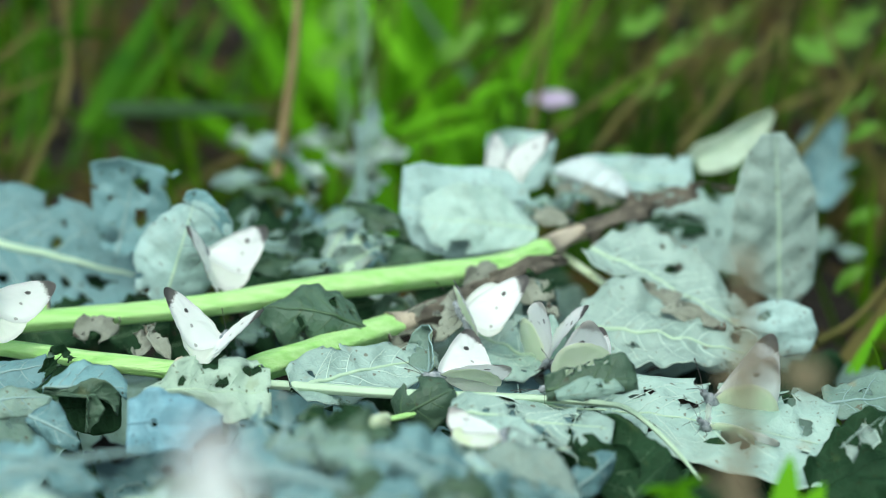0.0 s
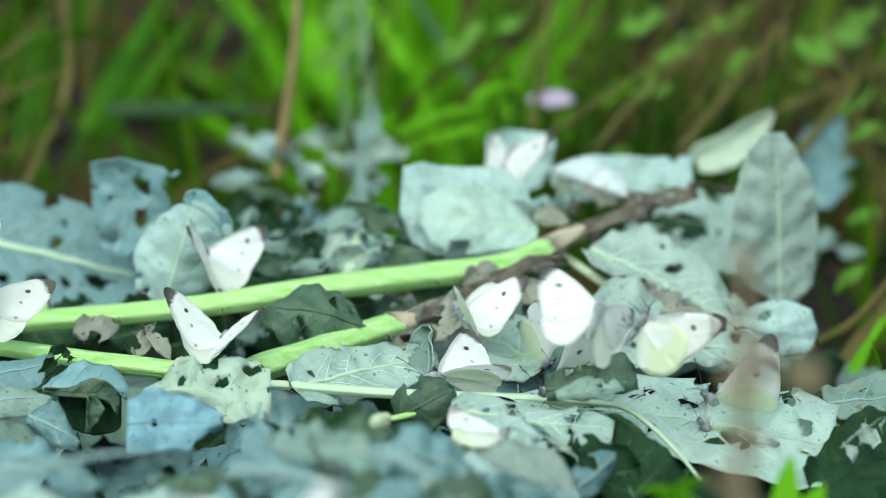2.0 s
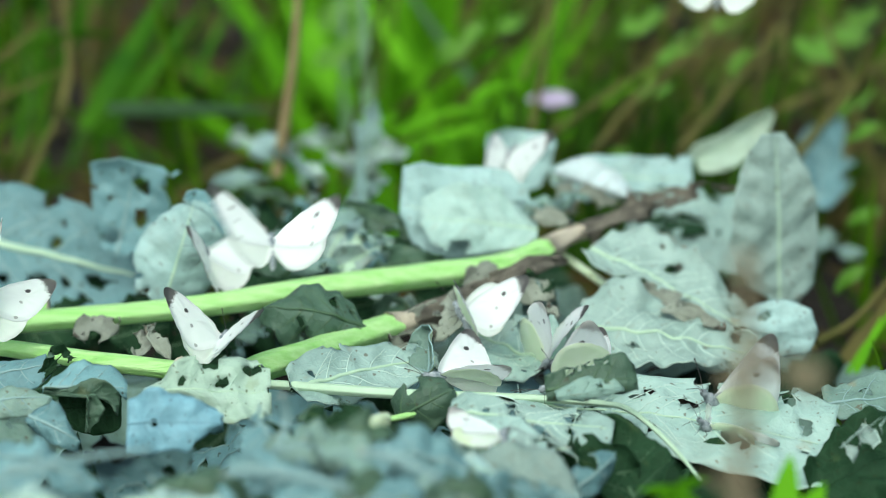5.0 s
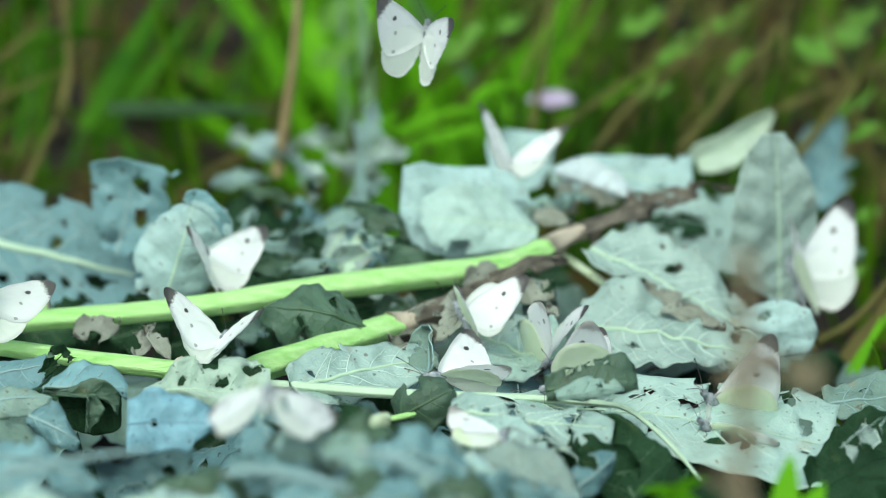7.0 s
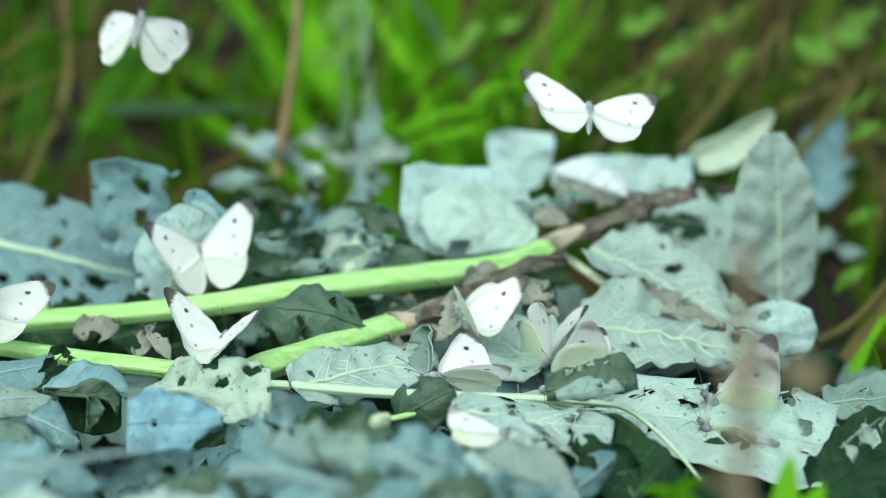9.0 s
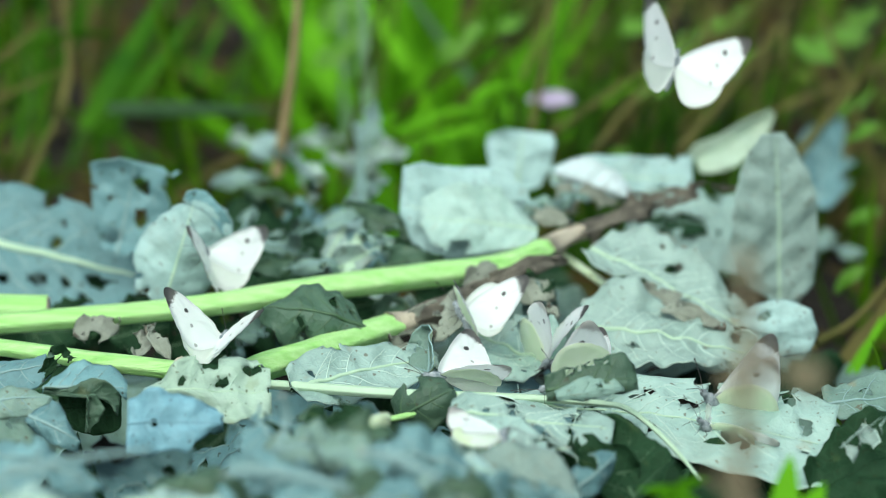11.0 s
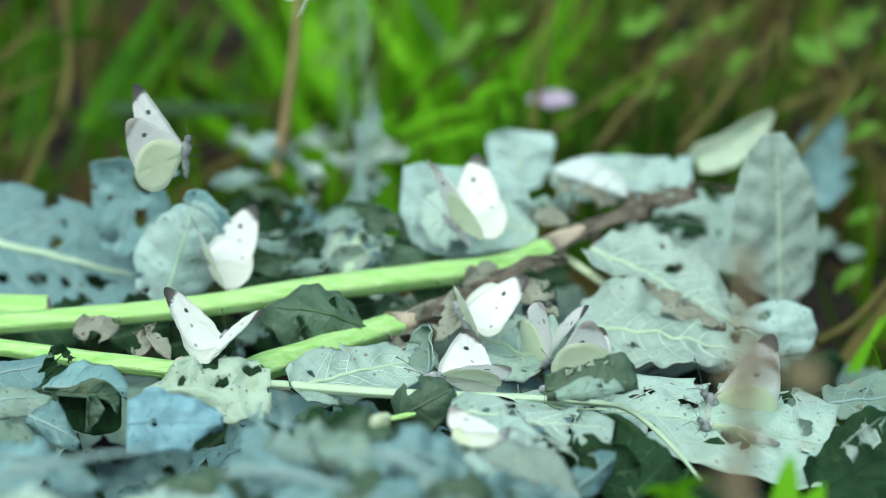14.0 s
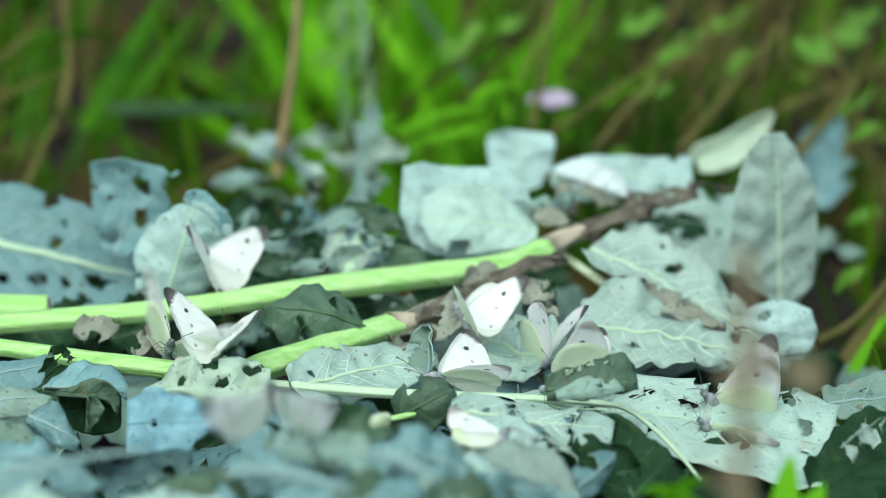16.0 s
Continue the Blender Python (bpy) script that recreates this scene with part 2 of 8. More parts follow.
def leaf(base, tip, width, normal=(0, -0.4, 1), front=None, back=None, bend=30, cup=0.15, ruffle=0.12, lobes=0.06, seed=0,
         holes=(), chew=7, blunt=0.6, rib=0.0022, veins=5, twist=0, label="", rib_mat=None, bites=1, res=1.0, name="cabbage_leaf", shape=None, vein_mat=None):
    """One brassica leaf: a thin two-sided blade with chewed holes, a raised midrib and side veins."""
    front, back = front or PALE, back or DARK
    rng = random.Random(seed * 7 + 3)
    frame_m = place(base, tip, normal)
    length = (Vector(tip) - Vector(base)).length
    nu, nv = max(16, int(length / 0.0015 * res)), max(14, int(width / 0.0015 * res))
    nu, nv = min(nu, 84), min(nv, 60)
    # the midrib's arc
    ang = [radians(bend) * (0.5 - i / 60) for i in range(61)]
    ys, zs = [0.0], [0.0]
    for i in range(60):
        ys.append(ys[-1] + math.cos(ang[i]) / 60)
        zs.append(zs[-1] + math.sin(ang[i]) / 60)
    k = length / ys[-1]
    ph = [rng.uniform(0, 6.28) for _ in range(6)]

    def half(s, v=0.0):
        if shape:
            f = s * (len(shape[0]) - 1)
            i = min(int(f), len(shape[0]) - 2)
            side = shape[0] if v < 0 else shape[1]
            return width / 2 * (side[i] + (side[i + 1] - side[i]) * (3 * (f - i) ** 2 - 2 * (f - i) ** 3))
        body = math.sin(math.pi * min(1, max(0, 0.04 + 0.96 * s)) ** 0.85) ** blunt if 0 < s < 1 else 0.0
        return width / 2 * max(0.02, body)

    def at(s, v):
        f = s * 60
        i = min(int(f), 59)
        y = (ys[i] + (ys[i + 1] - ys[i]) * (f - i)) * k
        z = (zs[i] + (zs[i + 1] - zs[i]) * (f - i)) * k
        edge = 1 + lobes * (math.sin(9 * s + ph[0] + (2 if v > 0 else 0)) + 0.5 * math.sin(19 * s + ph[1] + v * 2) + 0.12 * math.sin(47 * s + ph[4]))
        h = half(s, v) * edge
        x = v * h
        z += cup * width * (abs(v) ** 1.7) * 0.5
        amp = ruffle * width * 0.5
        z += amp * (v * v) * (0.7 * math.sin(8 * s + ph[2] + 1.5 * v) + 0.45 * math.sin(17 * s + ph[3] - v) + 0.25 * math.sin(37 * s + ph[5]))
        z += 0.9 * amp * noise.noise(Vector((x * 42, y * 42, seed * 3.1)))
        z += 0.06 * width * (0.35 - abs(noise.noise(Vector((x * 26 + 7, y * 26, seed * 2.3))))) * min(1, 2.5 * abs(v))
        z += 0.5 * amp * noise.noise(Vector((x * 150, y * 150, seed * 1.7)))
        z += 0.0009 * (abs(math.sin(math.pi * (s * (veins + 1.5) - 0.9 * abs(v)))) - 0.5) * min(1, 3 * abs(v)) * min(1, 4 * (1 - abs(v)) + 0.3)
        z -= 0.0022 * abs(noise.noise(Vector((x * 95, y * 95, seed * 0.7 + 5))))
        t = radians(twist) * (s - 0.5)
        return Vector((x * math.cos(t) - z * math.sin(t) * 0, y, z + x * math.sin(t)))

    bm = bmesh.new()
    grid = [[bm.verts.new(at(i / nu, -1 + 2 * j / nv)) for j in range(nv + 1)] for i in range(nu + 1)]
    spots = [(s, v, r) for s, v, r in holes]
    for _ in range(chew):
        spots.append((rng.uniform(0.12, 0.92), rng.choice((-1, 1)) * rng.uniform(0.2, 1.0), rng.choice((0.0011, 0.0013, 0.0016, 0.0022, 0.0032))))
    for _ in range(bites):
        spots.append((rng.uniform(0.2, 0.9), rng.choice((-1, 1)) * rng.uniform(0.9, 1.08), rng.uniform(0.002, 0.0055)))
    spots = [(at(s, v), r, rng.uniform(0, 9)) for s, v, r in spots]

    def inside(p):
        for c, r, q in spots:
            d = Vector((p.x - c.x, p.y - c.y))
            a = math.atan2(d.y, d.x)
            if d.length < r * (1 + 0.25 * math.sin(2 * a + q) + 0.18 * math.sin(5 * a + 2 * q)):
                return c, r, q
        return None

    for i in range(nu):
        for j in range(nv):
            q = (grid[i][j], grid[i][j + 1], grid[i + 1][j + 1], grid[i + 1][j])
            mid = (q[0].co + q[2].co) / 2
            if not inside(mid):
                bm.faces.new(q)
    loose = [v for v in bm.verts if not v.link_faces]
    for v in loose:
        bm.verts.remove(v)
    # round the rims of the holes
    for v in bm.verts:
        if v.is_boundary:
            for c, r, q in spots:
                d = Vector((v.co.x - c.x, v.co.y - c.y))
                if d.length < r * 1.25 + 0.003 and d.length > 1e-6 and r > 0.001:
                    a = math.atan2(d.y, d.x)
                    want = r * (1 + 0.25 * math.sin(2 * a + q) + 0.18 * math.sin(5 * a + 2 * q))
                    if abs(d.length - want) < 0.0028:
                        d = d.normalized() * want
                        v.co.x, v.co.y = c.x + d.x, c.y + d.y
    # two sides, half a millimetre apart
    bm.normal_update()
    bottom = {v: bm.verts.new(v.co - v.normal * 0.0005) for v in list(bm.verts)}
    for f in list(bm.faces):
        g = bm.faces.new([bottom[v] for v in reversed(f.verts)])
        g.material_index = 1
    for e in [e for e in bm.edges if e.is_boundary and e.verts[0] in bottom and e.verts[1] in bottom]:
        a, b = e.verts
        try:
            bm.faces.new((b, a, bottom[a], bottom[b])).material_index = 2
        except ValueError:
            pass
    rim = VEIN if front in (PALE, GREYED, YELLOW, WHITISH) else RIB_BLUE if front in (BLUE, SKYBLUE, MID, PALEBLUE) else front
    root = finish(name, bm, [front, back, rim])
    root.matrix_world = frame_m
    tagged(root, label or "glaucous cabbage leaf lying limp on the heap", "leaf", "cabbage leaves")
    rib_mat = rib_mat or (RIB_BLUE if front in (BLUE, SKYBLUE, MID) else RIB_DARK if front in (DARK, DEEP) else RIB)
    # ribs
    if rib:
        bm = bmesh.new()
        n_pts = 22
        pts = [at(0.96 * i / (n_pts - 1), 0) + Vector((0, 0, rib * 0.25)) for i in range(n_pts)]
        tube_into(bm, pts, lerp_list([rib, rib * 0.75, rib * 0.5, rib * 0.22], n_pts), 8, 0.8)
        midrib = part("midrib", bm, rib_mat or RIB, root)
        for i in range(veins):
            s0 = 0.10 + 0.66 * (i + rng.uniform(0, 0.5)) / veins
            for side in (-1, 1):
                bm = bmesh.new()
                reach, lift = rng.uniform(0.7, 0.95), rng.uniform(0.14, 0.24)
                pts = [at(min(0.98, s0 + lift * (u / 9) ** 1.3), side * reach * u / 9) for u in range(10)]
                pts = [p for p in pts if not inside(p)] or pts
                if len(pts) < 3:
                    bm.free()
                    continue
                r0 = max(0.00028, rib * 0.24)
                tube_into(bm, pts, lerp_list([r0, r0 * 0.7, r0 * 0.3], len(pts)), 5, 0.8)
                for u0 in (2, 4, 6):
                    if res < 1 or u0 + 1 > 9:
                        continue
                    s1, v1 = s0 + lift * (u0 / 9) ** 1.3, side * reach * u0 / 9
                    turn = rng.choice((-1, 1)) * rng.uniform(0.05, 0.11)
                    fork = [at(min(0.98, max(0.02, s1 + turn * w / 4)), v1 + side * 0.16 * (w / 4) ** 0.8 * rng.uniform(0.7, 1.2)) for w in range(5)]
                    if all(not inside(p) and abs(p.x) < width / 2 for p in fork):
                        tube_into(bm, fork, lerp_list([r0 * 0.55, r0 * 0.4, r0 * 0.2], 5), 4, 0.8)
                part("side_vein", bm, vein_mat or (VEIN if rib_mat is RIB else rib_mat), midrib)
    LEAVES.append(root)
    return root


def stalk(name, pts, radii, mats, label, ridges=0.09, count=36, flat=0.85, cut=True, splits=(), seed=1):
    """A leaf stalk with lengthwise ridges, as one thing; splits: (share, part name, material) from which a new part begins."""
    path = smooth_path(pts, count)
    rad = lerp_list(radii, count)
    cuts = [(0.0, name, mats)] + list(splits)
    root = None
    for i, (a, nm, mat) in enumerate(cuts):
        b = cuts[i + 1][0] if i + 1 < len(cuts) else 1.0
        i0, i1 = int(a * (count - 1)), int(round(b * (count - 1))) + (1 if b == 1.0 else 1)
        bm = bmesh.new()
        rings = tube_into(bm, path[i0:i1], rad[i0:i1], 20, flat)
        for r, ring in enumerate(rings):
            c = sum((v.co for v in ring), Vector()) / len(ring)
            for k2, v in enumerate(ring):
                wob = 1 + ridges * math.sin(k2 * math.tau * 6 / 20 + seed) + 0.07 * noise.noise(v.co * 55 + Vector((seed, 0, 0)))
                if nm != name:
                    wob += 0.35 * noise.noise(v.co * 130)
                v.co = c + (v.co - c) * wob
        if root is None:
            root = finish(nm, bm, [mat])
            if cut:
                bm = bmesh.new()
                e = path[0]
                d = (path[0] - path[1]).normalized()
                tube_into(bm, [e - d * 0.0004, e + d * 0.0006, e + d * 0.0002], [rad[0] * 0.93, rad[0] * 0.88, rad[0] * 0.6], 20, flat)
                part("cut_end", bm, TAN, root, "dried pale cut end")
        else:
            part(nm, bm, mat, root)
    tagged(root, label, "stalk")
    return root



# ---- ground ----
bm = bmesh.new()
xs = [-60, -12, -3] + [-1.2 + 0.08 * i for i in range(31)] + [3, 12, 60]
ysg = [-40, -8, -3] + [-1.0 + 0.08 * i for i in range(40)] + [4, 9, 30, 120]
rows = [[bm.verts.new((x, y, 0.02 * noise.noise(Vector((x * 4, y * 4, 0))) + 0.008 * noise.noise(Vector((x * 19, y * 19, 3))))) for x in xs] for y in ysg]
for r0, r1 in zip(rows, rows[1:]):
    for i in range(len(xs) - 1):
        bm.faces.new((r0[i], r0[i + 1], r1[i + 1], r1[i]))
ground = tagged(finish("ground", bm, [SOIL]), "very dark soil under the heap and the weeds", kind="structure")

# ---- the heap: leaves of the upper layer ----
G_FLAT = (0, -0.45, 1)
G_FACE = (0, -1, 0.45)
GLAU = "pale glaucous cabbage leaf with chewed holes on the heap"
BLU = "blue-grey cabbage leaf lying limp on the heap"
# behind on one side: broad leaf with a pale midrib and a folded flap
leaf((-0.2168, 0.0334, 0.1000), (-0.1165, 0.0099, 0.0850), 0.050, (0.1, -0.9, 0.75), BLUE, bend=12, cup=0.10, ruffle=0.10, seed=1, blunt=0.35, rib=0.0024,
     holes=[(0.62, 0.5, 0.003), (0.72, 0.45, 0.0022), (0.83, 0.30, 0.0035), (0.8, 0.7, 0.002), (0.5, 0.6, 0.002)], label="broad blue-grey cabbage leaf with pale midrib and bored holes", rib_mat=RIB, vein_mat=RIB_BLUE)
leaf((-0.1265, 0.0007, 0.0977), (-0.1188, 0.0103, 0.1322), 0.0355, (-0.10, -0.95, 0.29), BLUE, DEEP, shape=([0.37, 0.47, 0.56, 0.64, 0.73, 0.82, 0.92, 1.00, 0.35], [0.23, 0.54, 0.70, 0.82, 0.93, 0.97, 0.74, 0.87, 1.00]), bend=-22, cup=0.12, ruffle=0.10, lobes=0.025, rib=0.0007, veins=2, chew=5, bites=0, holes=[(0.17, -0.35, 0.0027), (0.45, 0.25, 0.0010), (0.90, 0.95, 0.0016), (0.80, 0.98, 0.0014)], seed=2,
     label="upright torn blue-grey leaf flap with dark holes")
leaf((-0.1043, -0.0569, 0.0964), (-0.0927, -0.0450, 0.1338), 0.0346, (0.05, -0.96, 0.29), PALEBLUE, MID, shape=([0.68, 0.78, 0.88, 0.94, 0.91, 0.83, 0.66, 0.43, 0.06], [0.16, 0.66, 0.83, 0.95, 0.97, 1.00, 0.99, 0.95, 0.73]), bend=40, cup=-0.30, ruffle=0.07, lobes=0.01, rib=0.0006, veins=4, chew=1, bites=0, vein_mat=PALEBLUE, holes=[(0.08, -0.62, 0.0013)], seed=3,
     label="rounded cupped pale blue-grey cabbage leaf standing behind a stalk")
leaf((-0.0265, -0.0998, 0.1000), (-0.0647, -0.1032, 0.1120), 0.030, (0, -0.8, 0.9), DEEP, DARK, bend=50, cup=-0.5, ruffle=0.3, seed=4, holes=[(0.4, 0.4, 0.002), (0.6, -0.6, 0.002)], rib=0.001,
     label="small dark green curled leaf beside the stalks")
# middle and back
leaf((0.0367, 0.0039, 0.1116), (-0.0166, 0.0038, 0.1162), 0.0385, (0.04, -0.88, 0.48), PALEBLUE, MID, shape=([0.44, 0.86, 0.90, 0.93, 0.96, 1.00, 0.96, 0.74, 0.17], [0.06, 0.62, 0.89, 0.94, 0.93, 0.92, 0.91, 0.90, 0.81]), bend=10, cup=-0.03, ruffle=0.08, lobes=0.008, rib=0.0006, veins=4, chew=0, bites=0, vein_mat=PALEBLUE, seed=5,
     label="broad pale blue-grey cabbage leaf propped behind the long stalk")
leaf((0.0302, 0.0960, 0.0935), (0.0325, 0.1032, 0.1174), 0.0284, (0.00, -0.96, 0.29), PALEBLUE, MID, shape=([0.38, 0.66, 0.83, 0.86, 0.91, 0.95, 0.99, 1.00, 0.48], [0.07, 0.64, 0.76, 0.86, 0.89, 0.92, 0.95, 0.98, 0.85]), bend=14, cup=0.15, ruffle=0.12, lobes=0.02, rib=0.0007, veins=3, chew=0, bites=0, vein_mat=PALEBLUE, seed=6,
     label="pale blue-grey leaf tip standing at the back")
leaf((0.0434, 0.0702, 0.1074), (0.1003, 0.0697, 0.1069), 0.0200, (0.00, -0.75, 0.66), PALEBLUE, MID, shape=([0.56, 0.75, 0.94, 1.00, 0.93, 0.85, 0.91, 0.98, 1.00], [0.26, 0.52, 0.76, 0.89, 0.95, 0.94, 0.91, 0.88, 0.63]), bend=10, cup=0.05, ruffle=0.12, lobes=0.02, rib=0.0008, veins=4, chew=2, bites=0, seed=7,
     label="pale blue-grey cabbage leaf at the back of the heap")
# added leaf whose near-black colour paints the dark gap behind the hole
leaf((0.0791, 0.0550, 0.0986), (0.1128, 0.0516, 0.0966), 0.0332, (0.00, -0.51, 0.86), DARK, DARK, shape=([0.54, 0.60, 0.66, 0.72, 0.71, 0.69, 0.66, 0.63, 0.30], [0.56, 0.66, 0.76, 0.85, 0.95, 1.00, 0.87, 0.72, 0.55]), bend=5, cup=0.1, ruffle=0.15, lobes=0.04, rib=0.0, veins=0, chew=0, bites=0, seed=88,
     label="near-black leaf added as the dark gap behind an eaten hole")
leaf((0.1263, 0.0417, 0.0915), (0.0738, 0.0509, 0.0985), 0.0443, (0.00, -0.60, 0.80), PALE, DARK, shape=([0.60, 1.00, 0.97, 0.83, 0.69, 0.57, 0.50, 0.43, 0.36], [0.36, 0.75, 0.76, 0.78, 0.79, 0.77, 0.64, 0.50, 0.38]), bend=8, cup=0.03, ruffle=0.12, lobes=0.02, rib=0.0004, veins=3, rib_mat=PALE, vein_mat=PALE, chew=2, bites=0, holes=[(0.60, -0.05, 0.0056), (0.68, -0.08, 0.0048), (0.53, 0.0, 0.0046), (0.76, -0.10, 0.0034), (0.46, 0.03, 0.0034)], seed=8,
     label="pale leaf with a large eaten hole")
leaf((0.1301, -0.0065, 0.0794), (0.1277, 0.0060, 0.1449), 0.0389, (0.24, -0.95, 0.19), GREYED, MID, shape=([0.05, 0.64, 0.89, 1.00, 0.95, 0.90, 0.77, 0.59, 0.32], [0.41, 0.76, 0.81, 0.85, 0.83, 0.79, 0.68, 0.49, 0.23]), bend=14, cup=-0.05, ruffle=0.05, lobes=0.01, rib=0.0006, veins=4, chew=0, bites=0, vein_mat=GREYED, seed=9,
     label="tall faded grey-green leaf standing upright at the heap's edge")
leaf((0.1041, 0.1110, 0.1011), (0.1352, 0.1105, 0.1230), 0.0210, (-0.27, -0.89, 0.36), LEAFTIP, GREENISH, shape=([0.43, 0.57, 0.49, 0.41, 0.36, 0.31, 0.25, 0.18, 0.11], [0.48, 0.73, 0.91, 1.00, 0.91, 0.80, 0.67, 0.53, 0.22]), bend=-20, cup=0.35, ruffle=0.1, lobes=0.02, rib=0.0006, veins=2, chew=0, bites=0, seed=10,
     label="tongue-shaped yellowish leaf tip curling up at the back")
leaf((0.1583, 0.1683, 0.0637), (0.1692, 0.2175, 0.0858), 0.026, (0, -1, 0.3), BLUE, bend=20, cup=0.3, ruffle=0.2, seed=11, rib=0.0008, veins=3, chew=0, label="blue-grey leaf hanging behind the heap")
leaf((0.0561, -0.0236, 0.1079), (0.1145, -0.0572, 0.0864), 0.0420, (0.04, -0.48, 0.88), GREYED, WITHER, shape=([0.77, 1.00, 0.98, 0.96, 0.88, 0.77, 0.66, 0.49, 0.26], [0.29, 0.47, 0.45, 0.42, 0.40, 0.39, 0.35, 0.32, 0.16]), bend=12, cup=0.10, ruffle=0.16, lobes=0.03, rib=0.0008, veins=6, chew=4, bites=2, holes=[(0.45, -0.5, 0.003), (0.62, 0.5, 0.003)], seed=12,
     label="withered pale leaf with brown torn edges")
leaf((0.0489, -0.0759, 0.0929), (0.1144, -0.0871, 0.0886), 0.0593, (0.00, -0.36, 0.93), GREYED, DARK, shape=([0.62, 0.94, 1.00, 0.89, 0.75, 0.63, 0.52, 0.41, 0.16], [0.33, 0.68, 0.73, 0.75, 0.70, 0.59, 0.48, 0.30, 0.06]), bend=8, cup=0.03, ruffle=0.13, lobes=0.015, rib=0.0010, veins=6, chew=3, bites=0, holes=[(0.31, 0.35, 0.0020), (0.35, 0.40, 0.0022), (0.40, 0.46, 0.0018)], seed=13,
     label="smooth pale cabbage leaf with a dark slit")
leaf((0.1248, -0.0636, 0.0782), (0.1270, -0.0558, 0.0982), 0.0300, (-0.09, -0.92, 0.37), PALEBLUE, MID, shape=([0.51, 0.77, 0.90, 1.00, 0.98, 0.93, 0.89, 0.73, 0.19], [0.23, 0.77, 0.85, 0.92, 0.96, 0.90, 0.81, 0.73, 0.22]), bend=35, cup=-0.2, ruffle=0.10, lobes=0.01, rib=0.0004, veins=3, rib_mat=PALEBLUE, vein_mat=PALEBLUE, chew=2, bites=0, holes=[(0.3, -0.3, 0.0015)], seed=14,
     label="rounded pale blue-grey leaf propped at the heap's edge")
leaf((-0.0970, -0.0444, 0.1345), (-0.0802, -0.0450, 0.1232), 0.0125, (0.26, -0.86, 0.43), BLUE, BLUE, shape=([0.38, 0.81, 0.98, 1.00, 0.84, 0.68, 0.52, 0.37, 0.21], [0.10, 0.16, 0.14, 0.10, 0.10, 0.18, 0.39, 0.58, 0.71]), bend=20, cup=0.3, ruffle=0.1, lobes=0.02, rib=0.0004, veins=3, rib_mat=BLUE, vein_mat=BLUE, chew=0, bites=0, seed=301,
     label="narrow blue-grey leaf rim folded over a rounded leaf")
leaf((0.0365, -0.0067, 0.1104), (-0.0085, -0.0057, 0.1146), 0.0316, (0.04, -0.80, 0.60), PALE, MID, shape=([0.26, 0.58, 0.65, 0.72, 0.79, 0.87, 0.89, 0.69, 0.19], [0.07, 0.42, 0.72, 0.99, 1.00, 0.98, 0.96, 0.82, 0.57]), bend=12, cup=-0.04, ruffle=0.12, lobes=0.015, rib=0.0005, veins=4, chew=0, bites=1, vein_mat=PALE, seed=305,
     label="pale grey-green cabbage leaf lying against a broader one")
leaf((0.0444, 0.0518, 0.1151), (0.0746, 0.0412, 0.1076), 0.0212, (-0.17, -0.85, 0.51), WHITISH, PALE, shape=([0.40, 0.72, 0.88, 1.00, 0.95, 0.88, 0.75, 0.50, 0.21], [0.06, 0.12, 0.06, 0.06, 0.06, 0.06, 0.06, 0.10, 0.06]), bend=40, cup=-0.4, ruffle=0.15, lobes=0.03, rib=0.0004, veins=3, rib_mat=WHITISH, vein_mat=WHITISH, chew=0, bites=0, seed=307,
     label="whitish curled leaf rim arching at the back of the heap")
leaf((0.0448, 0.0409, 0.1105), (0.0693, 0.0389, 0.1083), 0.0181, (0.00, -0.75, 0.66), WITHER, ROTTEN, shape=([0.64, 0.73, 0.83, 0.89, 0.81, 0.68, 0.56, 0.37, 0.12], [0.48, 0.77, 1.00, 0.95, 0.85, 0.74, 0.64, 0.44, 0.22]), bend=40, cup=-0.3, ruffle=0.5, lobes=0.08, rib=0.0004, veins=3, rib_mat=WITHER, vein_mat=WITHER, chew=3, bites=2, seed=308,
     label="shrivelled grey-brown leaf under a whitish rim")
leaf((0.0386, -0.2035, 0.1126), (0.0617, -0.1989, 0.1147), 0.0121, (0.08, -0.70, 0.70), MID, DEEP, shape=([0.57, 0.71, 0.85, 0.99, 1.00, 0.99, 0.98, 0.86, 0.24], [0.10, 0.23, 0.28, 0.32, 0.36, 0.38, 0.33, 0.27, 0.20]), bend=20, cup=-0.2, ruffle=0.15, lobes=0.03, rib=0.0004, veins=3, rib_mat=MID, vein_mat=MID, chew=1, bites=0, seed=318,
     label="small blue-grey leaf fold at the foot of a gnawed leaf")
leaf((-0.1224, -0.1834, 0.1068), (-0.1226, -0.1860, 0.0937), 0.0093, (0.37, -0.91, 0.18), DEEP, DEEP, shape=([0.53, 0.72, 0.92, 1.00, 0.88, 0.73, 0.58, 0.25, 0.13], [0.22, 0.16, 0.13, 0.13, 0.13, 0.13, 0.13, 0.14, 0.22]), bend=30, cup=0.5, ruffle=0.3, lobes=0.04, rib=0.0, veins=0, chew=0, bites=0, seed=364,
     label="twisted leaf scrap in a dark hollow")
leaf((0.1345, -0.1542, 0.0925), (0.1707, -0.1506, 0.0943), 0.0309, (0.00, -0.45, 0.89), MID, DARK, shape=([0.51, 0.68, 0.84, 0.90, 0.96, 1.00, 0.97, 0.91, 0.85], [0.04, 0.52, 0.53, 0.54, 0.56, 0.64, 0.71, 0.78, 0.59]), bend=15, cup=-0.1, ruffle=0.15, lobes=0.03, rib=0.0006, veins=3, chew=1, bites=1, seed=327,
     label="grey-green leaf at the heap's edge")
